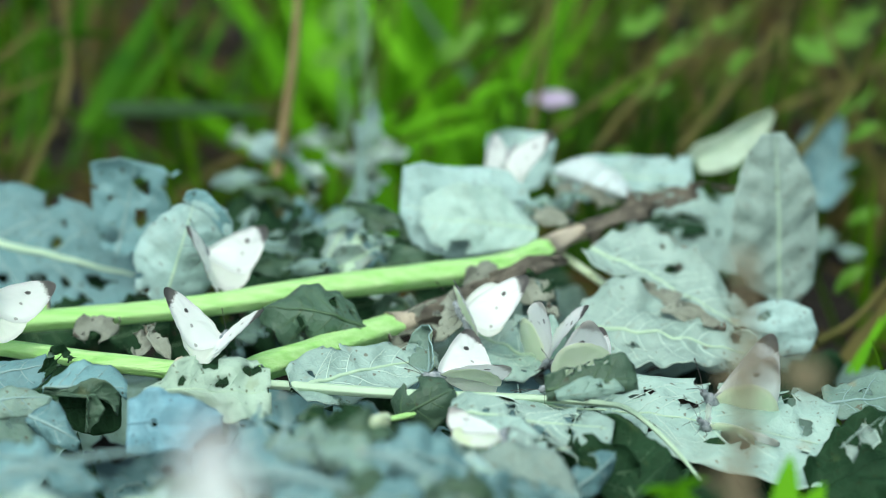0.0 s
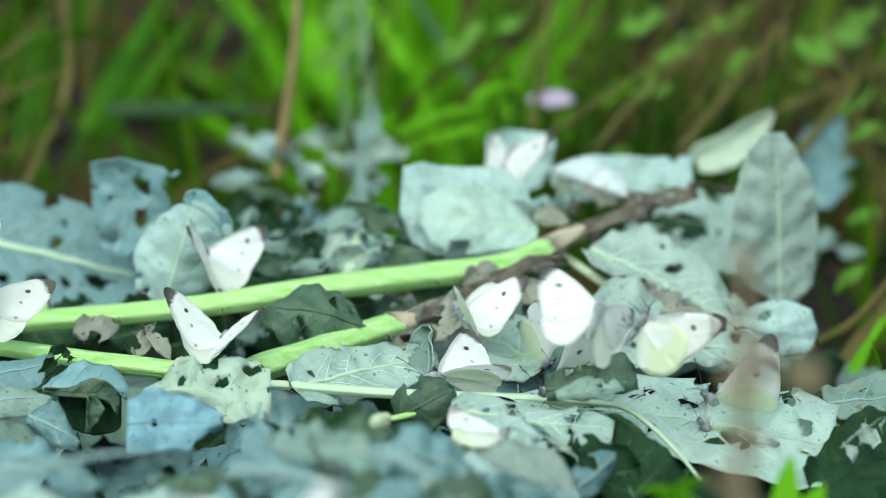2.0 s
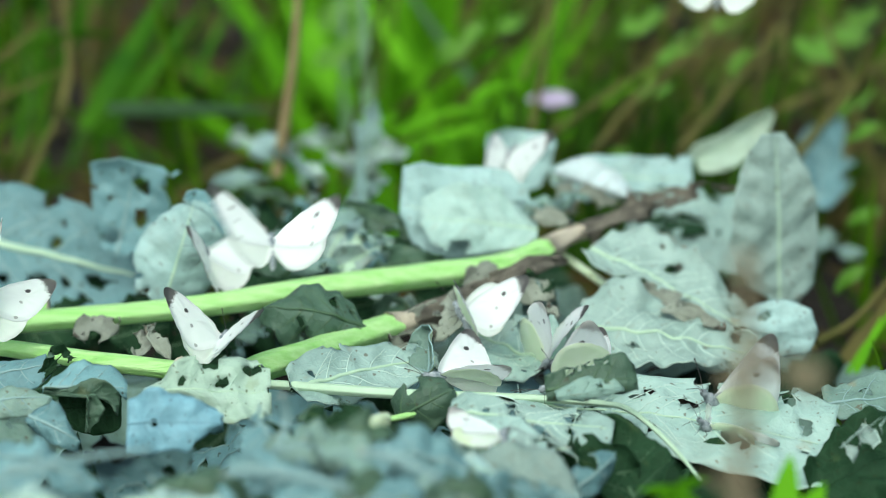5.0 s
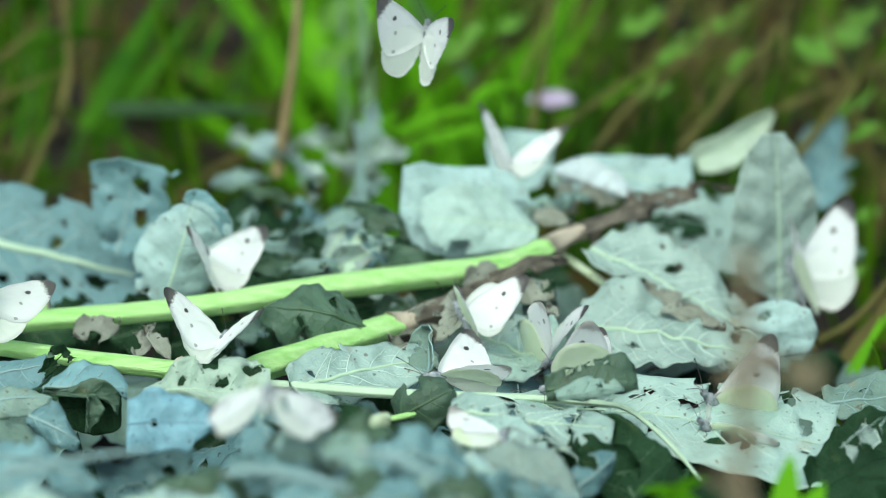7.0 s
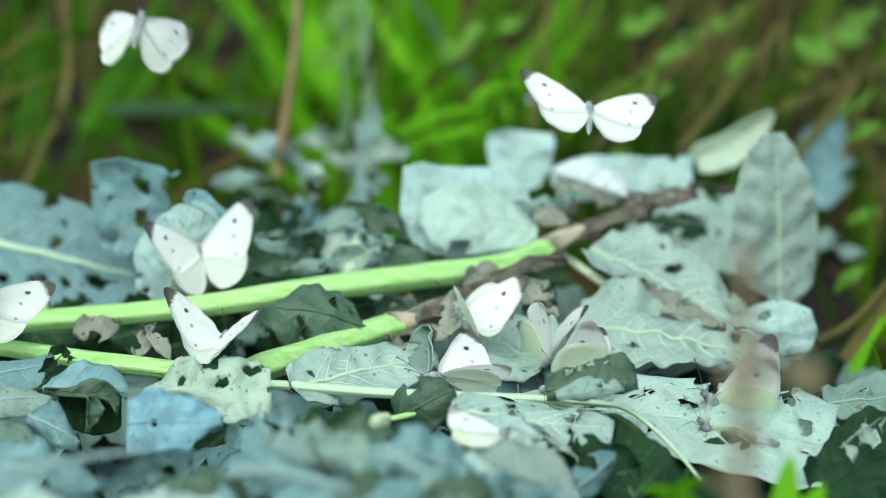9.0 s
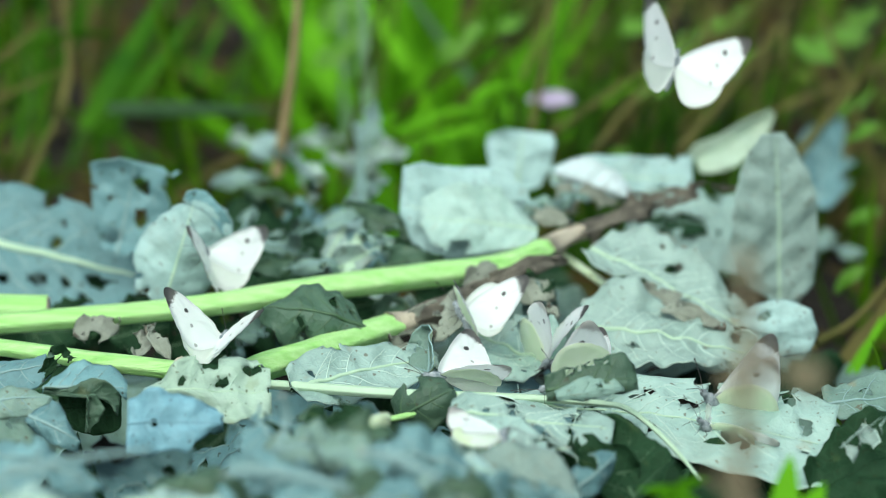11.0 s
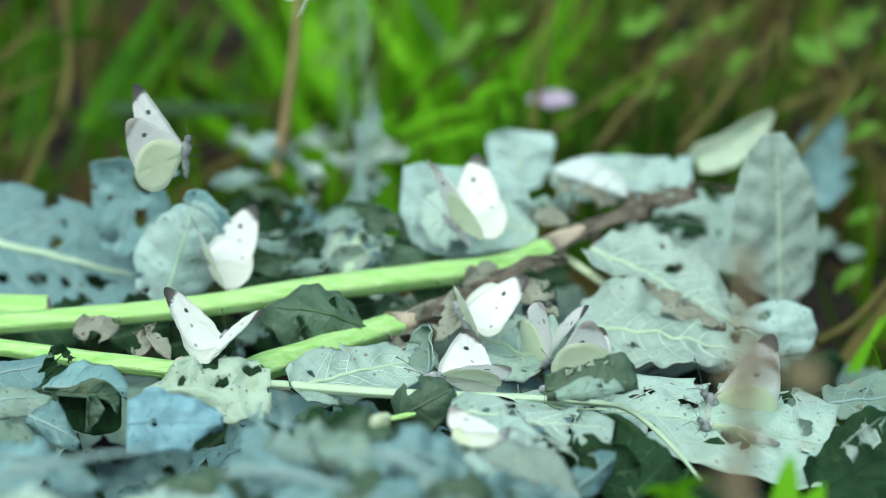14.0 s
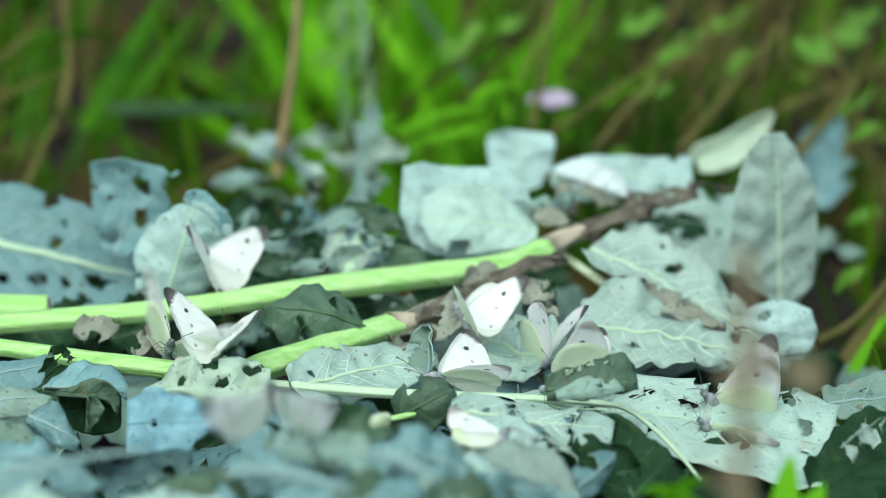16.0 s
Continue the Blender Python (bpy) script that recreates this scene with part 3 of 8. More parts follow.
leaf((-0.0458, -0.2361, 0.1149), (-0.0225, -0.2374, 0.1137), 0.0202, (0.00, -0.66, 0.75), DARK, DEEP, shape=([0.49, 0.94, 1.00, 0.97, 0.93, 0.90, 0.87, 0.69, 0.29], [0.18, 0.60, 0.68, 0.70, 0.72, 0.74, 0.75, 0.76, 0.28]), bend=30, cup=-0.2, ruffle=0.25, lobes=0.05, rib=0.0004, veins=3, rib_mat=DARK, vein_mat=DARK, chew=0, bites=1, seed=331,
     label="dark green leaf folded at the front")
leaf((-0.0250, -0.2411, 0.1167), (-0.0172, -0.2380, 0.1188), 0.0077, (0.18, -0.82, 0.55), YELLOW, PALE, shape=([0.18, 0.50, 0.70, 0.67, 0.62, 0.57, 0.52, 0.48, 0.43], [0.53, 1.00, 0.99, 0.93, 0.87, 0.81, 0.75, 0.65, 0.16]), bend=50, cup=-0.4, ruffle=0.1, lobes=0.02, rib=0.0004, veins=3, rib_mat=YELLOW, vein_mat=YELLOW, chew=0, bites=0, seed=332,
     label="small yellow-green leaf curl at the front")
leaf((0.0102, -0.2839, 0.1048), (0.0368, -0.2693, 0.1177), 0.0382, (0.00, -0.66, 0.75), GREYED, MID, shape=([0.24, 0.66, 0.86, 0.86, 0.77, 0.68, 0.58, 0.39, 0.20], [0.19, 0.34, 0.49, 0.61, 0.76, 0.91, 1.00, 0.81, 0.53]), bend=30, cup=-0.2, ruffle=0.1, lobes=0.02, rib=0.0004, veins=3, rib_mat=GREYED, vein_mat=GREYED, chew=0, bites=0, seed=333,
     label="broad pale leaf bulging at the front of the heap")
leaf((0.0021, -0.2080, 0.1090), (0.0574, -0.2162, 0.1049), 0.0317, (0.00, -0.45, 0.89), PALE, DARK, shape=([0.45, 0.51, 0.58, 0.60, 0.58, 0.56, 0.52, 0.40, 0.28], [0.20, 0.76, 0.94, 1.00, 0.86, 0.71, 0.61, 0.53, 0.35]), bend=14, cup=-0.05, ruffle=0.15, lobes=0.03, rib=0.0007, veins=5, chew=3, bites=2, holes=[(0.22, -0.2, 0.0016), (0.38, -0.2, 0.0018), (0.44, -0.15, 0.0014), (0.56, 0.2, 0.0022), (0.72, -0.3, 0.0020), (0.75, 0.3, 0.0018)], seed=334,
     label="pale holed cabbage leaf lying low before the thin stalk")
leaf((0.0575, 0.0161, 0.1015), (0.0828, 0.0265, 0.1108), 0.0200, (0.00, -0.66, 0.75), ROTTEN, ROTTEN, shape=([0.27, 0.42, 0.56, 0.71, 0.85, 1.00, 0.97, 0.66, 0.34], [0.21, 0.34, 0.33, 0.32, 0.34, 0.37, 0.39, 0.40, 0.12]), bend=20, cup=-0.4, ruffle=0.5, lobes=0.12, rib=0.0004, veins=3, rib_mat=ROTTEN, vein_mat=ROTTEN, chew=3, bites=3, seed=335,
     label="blackened rotten leaf rags along the stalk's end")
leaf((-0.0428, 0.0180, 0.1025), (-0.0159, 0.0185, 0.1031), 0.0198, (0.00, -0.78, 0.62), PALEBLUE, MID, shape=([0.28, 0.52, 0.76, 1.00, 1.00, 0.99, 0.76, 0.45, 0.15], [0.06, 0.18, 0.17, 0.15, 0.13, 0.11, 0.10, 0.09, 0.08]), bend=20, cup=-0.3, ruffle=0.15, lobes=0.03, rib=0.0004, veins=3, rib_mat=PALEBLUE, vein_mat=PALEBLUE, chew=0, bites=0, seed=336,
     label="pale blue-grey leaf fold behind the long stalk")
leaf((-0.0817, 0.1595, 0.0920), (-0.0650, 0.1606, 0.0942), 0.0125, (0.00, -0.89, 0.45), PALEBLUE, MID, shape=([0.34, 0.54, 0.75, 0.94, 1.00, 0.88, 0.77, 0.66, 0.55], [0.23, 0.58, 0.68, 0.79, 0.86, 0.82, 0.74, 0.66, 0.59]), bend=40, cup=-0.3, ruffle=0.2, lobes=0.03, rib=0.0004, veins=3, rib_mat=PALEBLUE, vein_mat=PALEBLUE, chew=0, bites=0, seed=337,
     label="small pale leaf curl among the weeds")
# added backing leaf, shade behind the holes put into its near-black colour
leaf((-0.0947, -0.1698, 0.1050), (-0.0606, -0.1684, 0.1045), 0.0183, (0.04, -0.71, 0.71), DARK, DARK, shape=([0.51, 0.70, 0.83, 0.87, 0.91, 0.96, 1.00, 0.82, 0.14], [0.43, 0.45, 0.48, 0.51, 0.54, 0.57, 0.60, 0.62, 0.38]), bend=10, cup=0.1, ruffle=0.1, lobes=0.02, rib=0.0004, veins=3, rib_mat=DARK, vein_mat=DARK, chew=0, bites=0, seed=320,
     label="near-black leaf added to darken the holes of the leaf before it")
# near side
leaf((0.0189, -0.1656, 0.0981), (0.1340, -0.1880, 0.0909), 0.0625, (0.00, -0.30, 0.95), PALE, DARK, shape=([0.11, 0.29, 0.59, 0.68, 0.71, 0.72, 0.81, 0.84, 0.68], [0.10, 0.17, 0.27, 0.41, 0.60, 0.78, 0.93, 1.00, 0.92]), bend=8, cup=0.02, ruffle=0.06, lobes=0.02, chew=30, rib=0.0006, veins=9, bites=2, holes=[(0.30, 0.45, 0.0040), (0.22, 0.6, 0.0030), (0.40, 0.55, 0.003), (0.93, 0.25, 0.0016), (0.55, -0.4, 0.0014)], seed=15,
     label="broad pale cabbage leaf riddled with small holes and fine veins")
leaf((0.0413, -0.1023, 0.0900), (0.0033, -0.0766, 0.0920), 0.034, (0, -0.5, 1), PALE, bend=14, cup=0.1, ruffle=0.2, seed=60, blunt=0.4, rib=0.001, label=GLAU)
leaf((-0.0044, -0.2668, 0.0991), (0.0424, -0.2380, 0.1070), 0.036, (0, -0.7, 0.9), GREYED, DARK, bend=50, cup=-0.25, ruffle=0.2, seed=61, blunt=0.35, holes=[(0.9, 0.3, 0.005)], rib=0.001, label="broad pale leaf arching at the front of the heap")
leaf((-0.0535, -0.1537, 0.0980), (-0.0018, -0.1202, 0.0980), 0.027, (0, -0.6, 1), PALE, bend=12, cup=0.05, ruffle=0.12, seed=16, blunt=0.4, rib=0.0010, chew=3, label="pale veined cabbage leaf under the butterflies")
leaf((-0.0164, -0.1835, 0.0969), (0.0031, -0.1849, 0.1088), 0.020, (0.1, -1, 0.5), DEEP, DEEP, bend=90, cup=-0.4, ruffle=0.1, seed=17, blunt=0.35, rib=0.0007, veins=3, chew=0, label="small grey-green leaf rolled back on itself")
leaf((0.0350, -0.1989, 0.1138), (0.0663, -0.1950, 0.1169), 0.0189, (0.04, -0.80, 0.60), DEEP, PALE, shape=([0.52, 0.63, 0.72, 0.78, 0.84, 0.92, 1.00, 0.98, 0.49], [0.36, 0.42, 0.46, 0.49, 0.52, 0.52, 0.52, 0.48, 0.35]), bend=15, cup=-0.1, ruffle=0.25, lobes=0.04, rib=0.0006, veins=4, chew=0, bites=0, holes=[(0.25, -0.75, 0.0010), (0.40, -0.8, 0.0012), (0.55, -0.8, 0.0010), (0.7, -0.78, 0.0009), (0.3, 0.1, 0.0006)], seed=18,
     label="folded grey-green leaf with a gnawed rim")
leaf((-0.0048, -0.1366, 0.0957), (-0.0055, -0.1217, 0.1091), 0.013, (-0.7, -0.7, 0.2), MID, YELLOW, bend=10, cup=0.6, ruffle=0.1, seed=19, blunt=0.3, rib=0.0006, veins=2, chew=0, label="small upright leaf scrap with a pale rim")
leaf((-0.1026, -0.1887, 0.1085), (-0.0591, -0.1858, 0.1091), 0.0305, (0.04, -0.71, 0.71), GREENISH, MID, shape=([0.23, 0.38, 0.60, 0.80, 0.90, 1.00, 0.97, 0.90, 0.55], [0.09, 0.12, 0.13, 0.24, 0.49, 0.76, 0.78, 0.77, 0.74]), bend=16, cup=-0.10, ruffle=0.26, lobes=0.03, rib=0.0004, veins=4, chew=1, bites=0, vein_mat=GREENISH, holes=[(0.30, -0.28, 0.0016), (0.62, -0.25, 0.0020), (0.60, -0.95, 0.0022), (0.86, -0.62, 0.0028), (0.98, 0.0, 0.001)], seed=20,
     label="grey-green leaf with chewed holes by the stalk")
leaf((-0.1060, -0.2219, 0.1100), (-0.0738, -0.2221, 0.1097), 0.0223, (0.00, -0.82, 0.57), SKYBLUE, BLUE, shape=([0.86, 0.92, 0.97, 1.00, 0.96, 0.91, 0.81, 0.57, 0.31], [0.85, 0.92, 0.96, 0.94, 0.91, 0.89, 0.51, 0.24, 0.05]), bend=55, cup=-0.22, ruffle=0.28, lobes=0.05, rib=0.0004, veins=3, rib_mat=SKYBLUE, vein_mat=SKYBLUE, chew=0, bites=0, holes=[(0.30, 0.05, 0.0014)], seed=21,
     label="smooth pale blue leaf arching in front")
leaf((-0.1412, -0.2017, 0.1056), (-0.1233, -0.2108, 0.0998), 0.0168, (-0.16, -0.74, 0.66), BLUE, DARK, shape=([0.83, 0.94, 1.00, 0.96, 0.77, 0.56, 0.37, 0.19, 0.07], [0.30, 0.37, 0.43, 0.50, 0.57, 0.63, 0.59, 0.47, 0.34]), bend=40, cup=-0.3, ruffle=0.3, lobes=0.04, rib=0.0008, veins=2, chew=0, bites=0, seed=22,
     label="blue-grey leaf curling below a dark hollow")
leaf((-0.1383, -0.1799, 0.1074), (-0.1091, -0.1790, 0.1066), 0.0248, (0.04, -0.62, 0.78), BLUE, PALE, shape=([0.20, 0.57, 0.78, 0.93, 1.00, 0.96, 0.91, 0.80, 0.43], [0.05, 0.05, 0.05, 0.05, 0.05, 0.05, 0.05, 0.12, 0.28]), bend=30, cup=-0.25, ruffle=0.15, lobes=0.02, rib=0.0008, veins=3, chew=0, bites=0, seed=62,
     label="domed blue-grey leaf over a dark hollow")
leaf((-0.1375, -0.1829, 0.1076), (-0.1115, -0.1818, 0.1039), 0.0127, (0.09, -0.92, 0.37), DEEP, DARK, shape=([0.14, 0.17, 0.21, 0.49, 0.78, 1.00, 0.91, 0.73, 0.37], [0.12, 0.15, 0.12, 0.09, 0.09, 0.09, 0.09, 0.31, 0.85]), bend=10, cup=0.1, ruffle=0.3, lobes=0.05, rib=0.0004, veins=3, rib_mat=DEEP, vein_mat=DEEP, chew=0, bites=0, seed=63,
     label="wavy leaf rim over a dark hollow")
# the hollow's darkness is painted by this near-black leaf
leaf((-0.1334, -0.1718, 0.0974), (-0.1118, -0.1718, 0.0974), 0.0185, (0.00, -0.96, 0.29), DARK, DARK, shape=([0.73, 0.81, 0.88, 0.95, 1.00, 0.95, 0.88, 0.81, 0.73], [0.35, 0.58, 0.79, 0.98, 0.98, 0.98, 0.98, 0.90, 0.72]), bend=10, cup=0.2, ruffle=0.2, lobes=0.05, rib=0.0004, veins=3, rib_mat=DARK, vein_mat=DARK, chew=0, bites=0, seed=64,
     label="near-black leaf painted as the darkness of a hollow")
leaf((-0.0252, -0.2316, 0.1106), (-0.0490, -0.2253, 0.1137), 0.018, (0, -0.9, 0.8), DEEP, DARK, bend=40, cup=-0.3, ruffle=0.2, seed=65, rib=0.0006, label="dark green leaf folded at the front")
leaf((-0.1602, -0.1662, 0.1067), (-0.1377, -0.1621, 0.1100), 0.0179, (0.00, -0.62, 0.78), BLUE, DARK, shape=([0.72, 0.71, 0.66, 0.62, 0.58, 0.54, 0.58, 0.62, 0.67], [0.64, 0.77, 0.89, 0.93, 0.97, 1.00, 0.98, 0.70, 0.42]), bend=20, cup=-0.15, ruffle=0.1, lobes=0.02, rib=0.0006, veins=2, chew=0, bites=0, seed=23,
     label="pale blue-grey leaf folded beside the stalk")
leaf((-0.1578, -0.1898, 0.1060), (-0.1342, -0.1884, 0.1072), 0.0138, (0.00, -0.66, 0.75), MID, DARK, shape=([0.71, 0.72, 0.73, 0.74, 0.75, 0.75, 0.55, 0.34, 0.13], [0.77, 0.85, 0.93, 1.00, 0.97, 0.91, 0.84, 0.72, 0.15]), bend=30, cup=-0.25, ruffle=0.15, lobes=0.03, rib=0.0006, veins=2, chew=0, bites=0, seed=24,
     label="grey-green leaf lying limp on the heap")
leaf((-0.1414, -0.1657, 0.1057), (-0.1312, -0.1583, 0.1143), 0.0095, (0.26, -0.86, 0.43), DARK, DEEP, shape=([0.22, 0.29, 0.35, 0.55, 0.72, 0.92, 1.00, 0.75, 0.47], [0.21, 0.30, 0.34, 0.38, 0.43, 0.54, 0.67, 0.82, 0.88]), bend=20, cup=0.3, ruffle=0.1, lobes=0.02, rib=0.0004, veins=3, rib_mat=DARK, vein_mat=DARK, chew=1, bites=0, seed=25,
     label="small dark green leaf flap by the stalk")
leaf((0.1707, -0.0265, 0.0460), (0.1432, 0.0341, 0.0384), 0.03, (0, -0.8, 0.9), MID, DARK, bend=20, cup=-0.2, ruffle=0.2, seed=26, chew=3, rib=0.001, label="grey-green leaf at the heap's edge")
leaf((0.1255, -0.2175, 0.0840), (0.1613, -0.2008, 0.0940), 0.0488, (0.00, -0.51, 0.86), DARK, DARK, shape=([0.28, 0.44, 0.58, 0.68, 0.77, 0.79, 0.75, 0.71, 0.67], [0.37, 0.49, 0.61, 0.73, 0.82, 0.94, 1.00, 0.66, 0.28]), bend=10, cup=0.1, ruffle=0.15, lobes=0.03, rib=0.0004, veins=3, rib_mat=DARK, vein_mat=DARK, chew=0, bites=0, seed=27,
     label="dark green leaf at the heap's edge")
leaf((0.1342, -0.2174, 0.1006), (0.1496, -0.2088, 0.1082), 0.0170, (0.00, -0.66, 0.75), GREYED, MID, shape=([0.07, 0.08, 0.10, 0.12, 0.25, 0.43, 0.48, 0.48, 0.48], [1.00, 0.77, 0.56, 0.77, 0.84, 0.74, 0.63, 0.53, 0.07]), bend=20, cup=-0.1, ruffle=0.3, lobes=0.12, rib=0.0004, veins=3, rib_mat=GREYED, vein_mat=GREYED, chew=5, bites=3, seed=28,
     label="pale ragged leaf remnant at the heap's edge")
leaf((0.0339, -0.2822, 0.1002), (0.0088, -0.2158, 0.1108), 0.034, (0.1, -0.9, 0.8), PALE, DARK, bend=40, cup=-0.25, ruffle=0.15, seed=31, blunt=0.4, chew=1, rib=0.0009, veins=3, label=GLAU)
leaf((0.0381, -0.2619, 0.0982), (0.0574, -0.2383, 0.1061), 0.012, (0.5, -0.8, 0.5), BLUE, DARK, bend=80, cup=-0.4, ruffle=0.1, seed=32, chew=0, rib=0.0008, veins=2, label="narrow blue-grey leaf strip arched over a dark gap")
# two dark green filler leaves, near-black to paint the shade of the hollow
leaf((0.0649, -0.2441, 0.0882), (0.0529, -0.2084, 0.1010), 0.034, (0.2, -0.9, 0.8), DARK, DARK, bend=20, cup=0.3, ruffle=0.2, seed=33, chew=2, rib=0.0008, veins=3, label="dark green leaf with a hollow's shade put into its colour")
leaf((0.0407, -0.2371, 0.0936), (0.0654, -0.2307, 0.0971), 0.03, (-0.2, -0.9, 0.8), DARK, DARK, bend=20, cup=0.2, ruffle=0.2, seed=34, chew=2, rib=0.0008, veins=3, label="dark green leaf with a hollow's shade put into its colour")
rng = random.Random(5)
near = [(0.0095, -0.3468, 0.1240), (-0.1316, -0.3074, 0.1300), (-0.0253, -0.3509, 0.1360), (-0.0536, -0.2563, 0.1180), (-0.0404, -0.3627, 0.1360), (-0.0566, -0.3311, 0.1360), (0.0008, -0.3730, 0.1360), (-0.0748, -0.3545, 0.1300), (-0.0561, -0.2797, 0.1240), (0.0162, -0.3479, 0.1300), (0.0163, -0.3049, 0.1180), (-0.0252, -0.3716, 0.1360), (-0.0179, -0.2751, 0.1180), (-0.1202, -0.3123, 0.1180), (-0.0393, -0.3133, 0.1360), (0.0045, -0.3543, 0.1360), (-0.0392, -0.2849, 0.1180), (-0.0894, -0.3098, 0.1180), (-0.0128, -0.3655, 0.1360), (-0.0197, -0.3341, 0.1360), (0.0099, -0.3186, 0.1180), (0.0061, -0.3296, 0.1240), (-0.0186, -0.2900, 0.1240), (0.0020, -0.3066, 0.1240), (-0.1326, -0.3495, 0.1360), (-0.0494, -0.3214, 0.1240), (-0.0232, -0.3026, 0.1360), (-0.0765, -0.3243, 0.1240)]
for i, p in enumerate(near + [(x + 0.011, y - 0.012, z - 0.002) for x, y, z in near]):
    a = rng.uniform(0, 6.28)
    d = Vector((math.cos(a), 0.4 * math.sin(a), rng.uniform(-0.3, 0.3))) * rng.uniform(0.011, 0.024)
    leaf(Vector(p) - d, Vector(p) + d, rng.uniform(0.009, 0.020), (rng.uniform(-0.7, 0.7), -0.6, 0.9), rng.choice((BLUE, BLUE, BLUE, MID, DEEP, BLUE, PALEBLUE)), rng.choice((DARK, BLUE)), bend=rng.uniform(10, 90),
         cup=rng.uniform(-0.6, 0.4), ruffle=rng.uniform(0.2, 0.6), seed=100 + i, chew=2, rib=0.0009, veins=3, label=BLU)
# leaves underneath that fill the heap, mostly near-black: unlit gaps put into their colour
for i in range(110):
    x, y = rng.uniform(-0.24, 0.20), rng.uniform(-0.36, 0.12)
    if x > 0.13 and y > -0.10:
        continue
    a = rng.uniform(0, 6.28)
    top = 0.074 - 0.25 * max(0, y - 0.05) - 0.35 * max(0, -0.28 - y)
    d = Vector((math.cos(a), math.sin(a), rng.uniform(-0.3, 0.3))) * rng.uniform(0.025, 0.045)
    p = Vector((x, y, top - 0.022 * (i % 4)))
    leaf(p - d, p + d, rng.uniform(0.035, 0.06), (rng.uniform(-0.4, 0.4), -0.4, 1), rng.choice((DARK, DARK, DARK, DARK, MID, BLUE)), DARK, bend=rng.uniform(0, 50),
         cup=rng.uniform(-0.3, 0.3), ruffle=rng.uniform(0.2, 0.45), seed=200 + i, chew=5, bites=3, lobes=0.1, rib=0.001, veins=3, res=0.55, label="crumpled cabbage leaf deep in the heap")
# small leaf scraps at the back of the heap
SCRAPS = [(-0.0786, 0.0297, 0.1000), (-0.0690, 0.0673, 0.1000), (-0.0513, 0.0828, 0.1000), (-0.0405, 0.0139, 0.1050), (-0.0207, 0.0139, 0.1050), (-0.0620, 0.0007, 0.1000), (-0.0520, 0.1065, 0.1000), (-0.0763, 0.1882, 0.0850), (-0.0558, 0.2324, 0.0750), (-0.0414, 0.1520, 0.0900), (-0.0225, 0.1603, 0.0900),
          (-0.0205, 0.0007, 0.1000), (-0.0312, -0.0134, 0.1000), (0.0362, 0.0040, 0.1150), (0.0495, 0.0113, 0.1150), (-0.0483, -0.0204, 0.1000), (0.1642, 0.1248, 0.0600), (-0.0246, -0.0245, 0.0900), (-0.0199, -0.0513, 0.0900), (-0.0707, -0.0563, 0.0850), (0.0372, -0.0544, 0.1000), (-0.0586, 0.0297, 0.1000), (-0.0677, -0.0204, 0.1000), (-0.0424, 0.0007, 0.1000), (-0.0138, -0.0204, 0.1000), (-0.0830, 0.1234, 0.0900), (-0.0625, 0.1397, 0.0900), (-0.0305, 0.0750, 0.1000)]
for i, p in enumerate(SCRAPS):
    a = rng.uniform(0, 6.28)
    d = Vector((math.cos(a), 0.5 * math.sin(a), rng.uniform(-0.5, 0.6))) * rng.uniform(0.010, 0.019)
    leaf(Vector(p) - d, Vector(p) + d, rng.uniform(0.007, 0.014), (rng.uniform(-0.7, 0.7), -0.9, 0.7), rng.choice((MID, MID, DEEP, GREYED)), DARK, bend=rng.uniform(20, 110),
         cup=rng.uniform(-0.7, 0.7), ruffle=rng.uniform(0.4, 0.9), lobes=0.16, blunt=0.9, seed=400 + i, chew=2, rib=0.0008, veins=2, label="small grey-green leaf scrap at the back of the heap")

# near-black leaves under the stalks, the shade there painted as leaf colour
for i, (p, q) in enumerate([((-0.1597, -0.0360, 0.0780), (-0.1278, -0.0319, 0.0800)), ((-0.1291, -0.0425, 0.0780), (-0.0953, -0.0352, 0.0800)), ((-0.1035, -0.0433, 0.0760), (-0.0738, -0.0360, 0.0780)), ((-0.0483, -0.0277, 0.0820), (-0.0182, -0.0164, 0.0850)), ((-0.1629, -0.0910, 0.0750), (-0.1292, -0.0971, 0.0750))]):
    leaf(p, q, 0.024, (0, -0.7, 1), DARK, DARK, bend=30, cup=0.2, ruffle=0.4, seed=470 + i, rib=0.0006, veins=3, label="near-black leaf painted as the shade under a stalk")
leaf((-0.0923, -0.1585, 0.0993), (-0.0920, -0.1481, 0.1087), 0.0065, (0.1, -1, 0.3), TAN, TAN, bend=25, cup=-0.5, ruffle=0.2, seed=490, holes=[(0.35, 0.1, 0.0016)], chew=0, bites=0, blunt=0.25, rib=0.0, veins=0, label="tan dried leaf scrap with a hole")
BROWN = "brown dead leaf scrap beside the stalks"
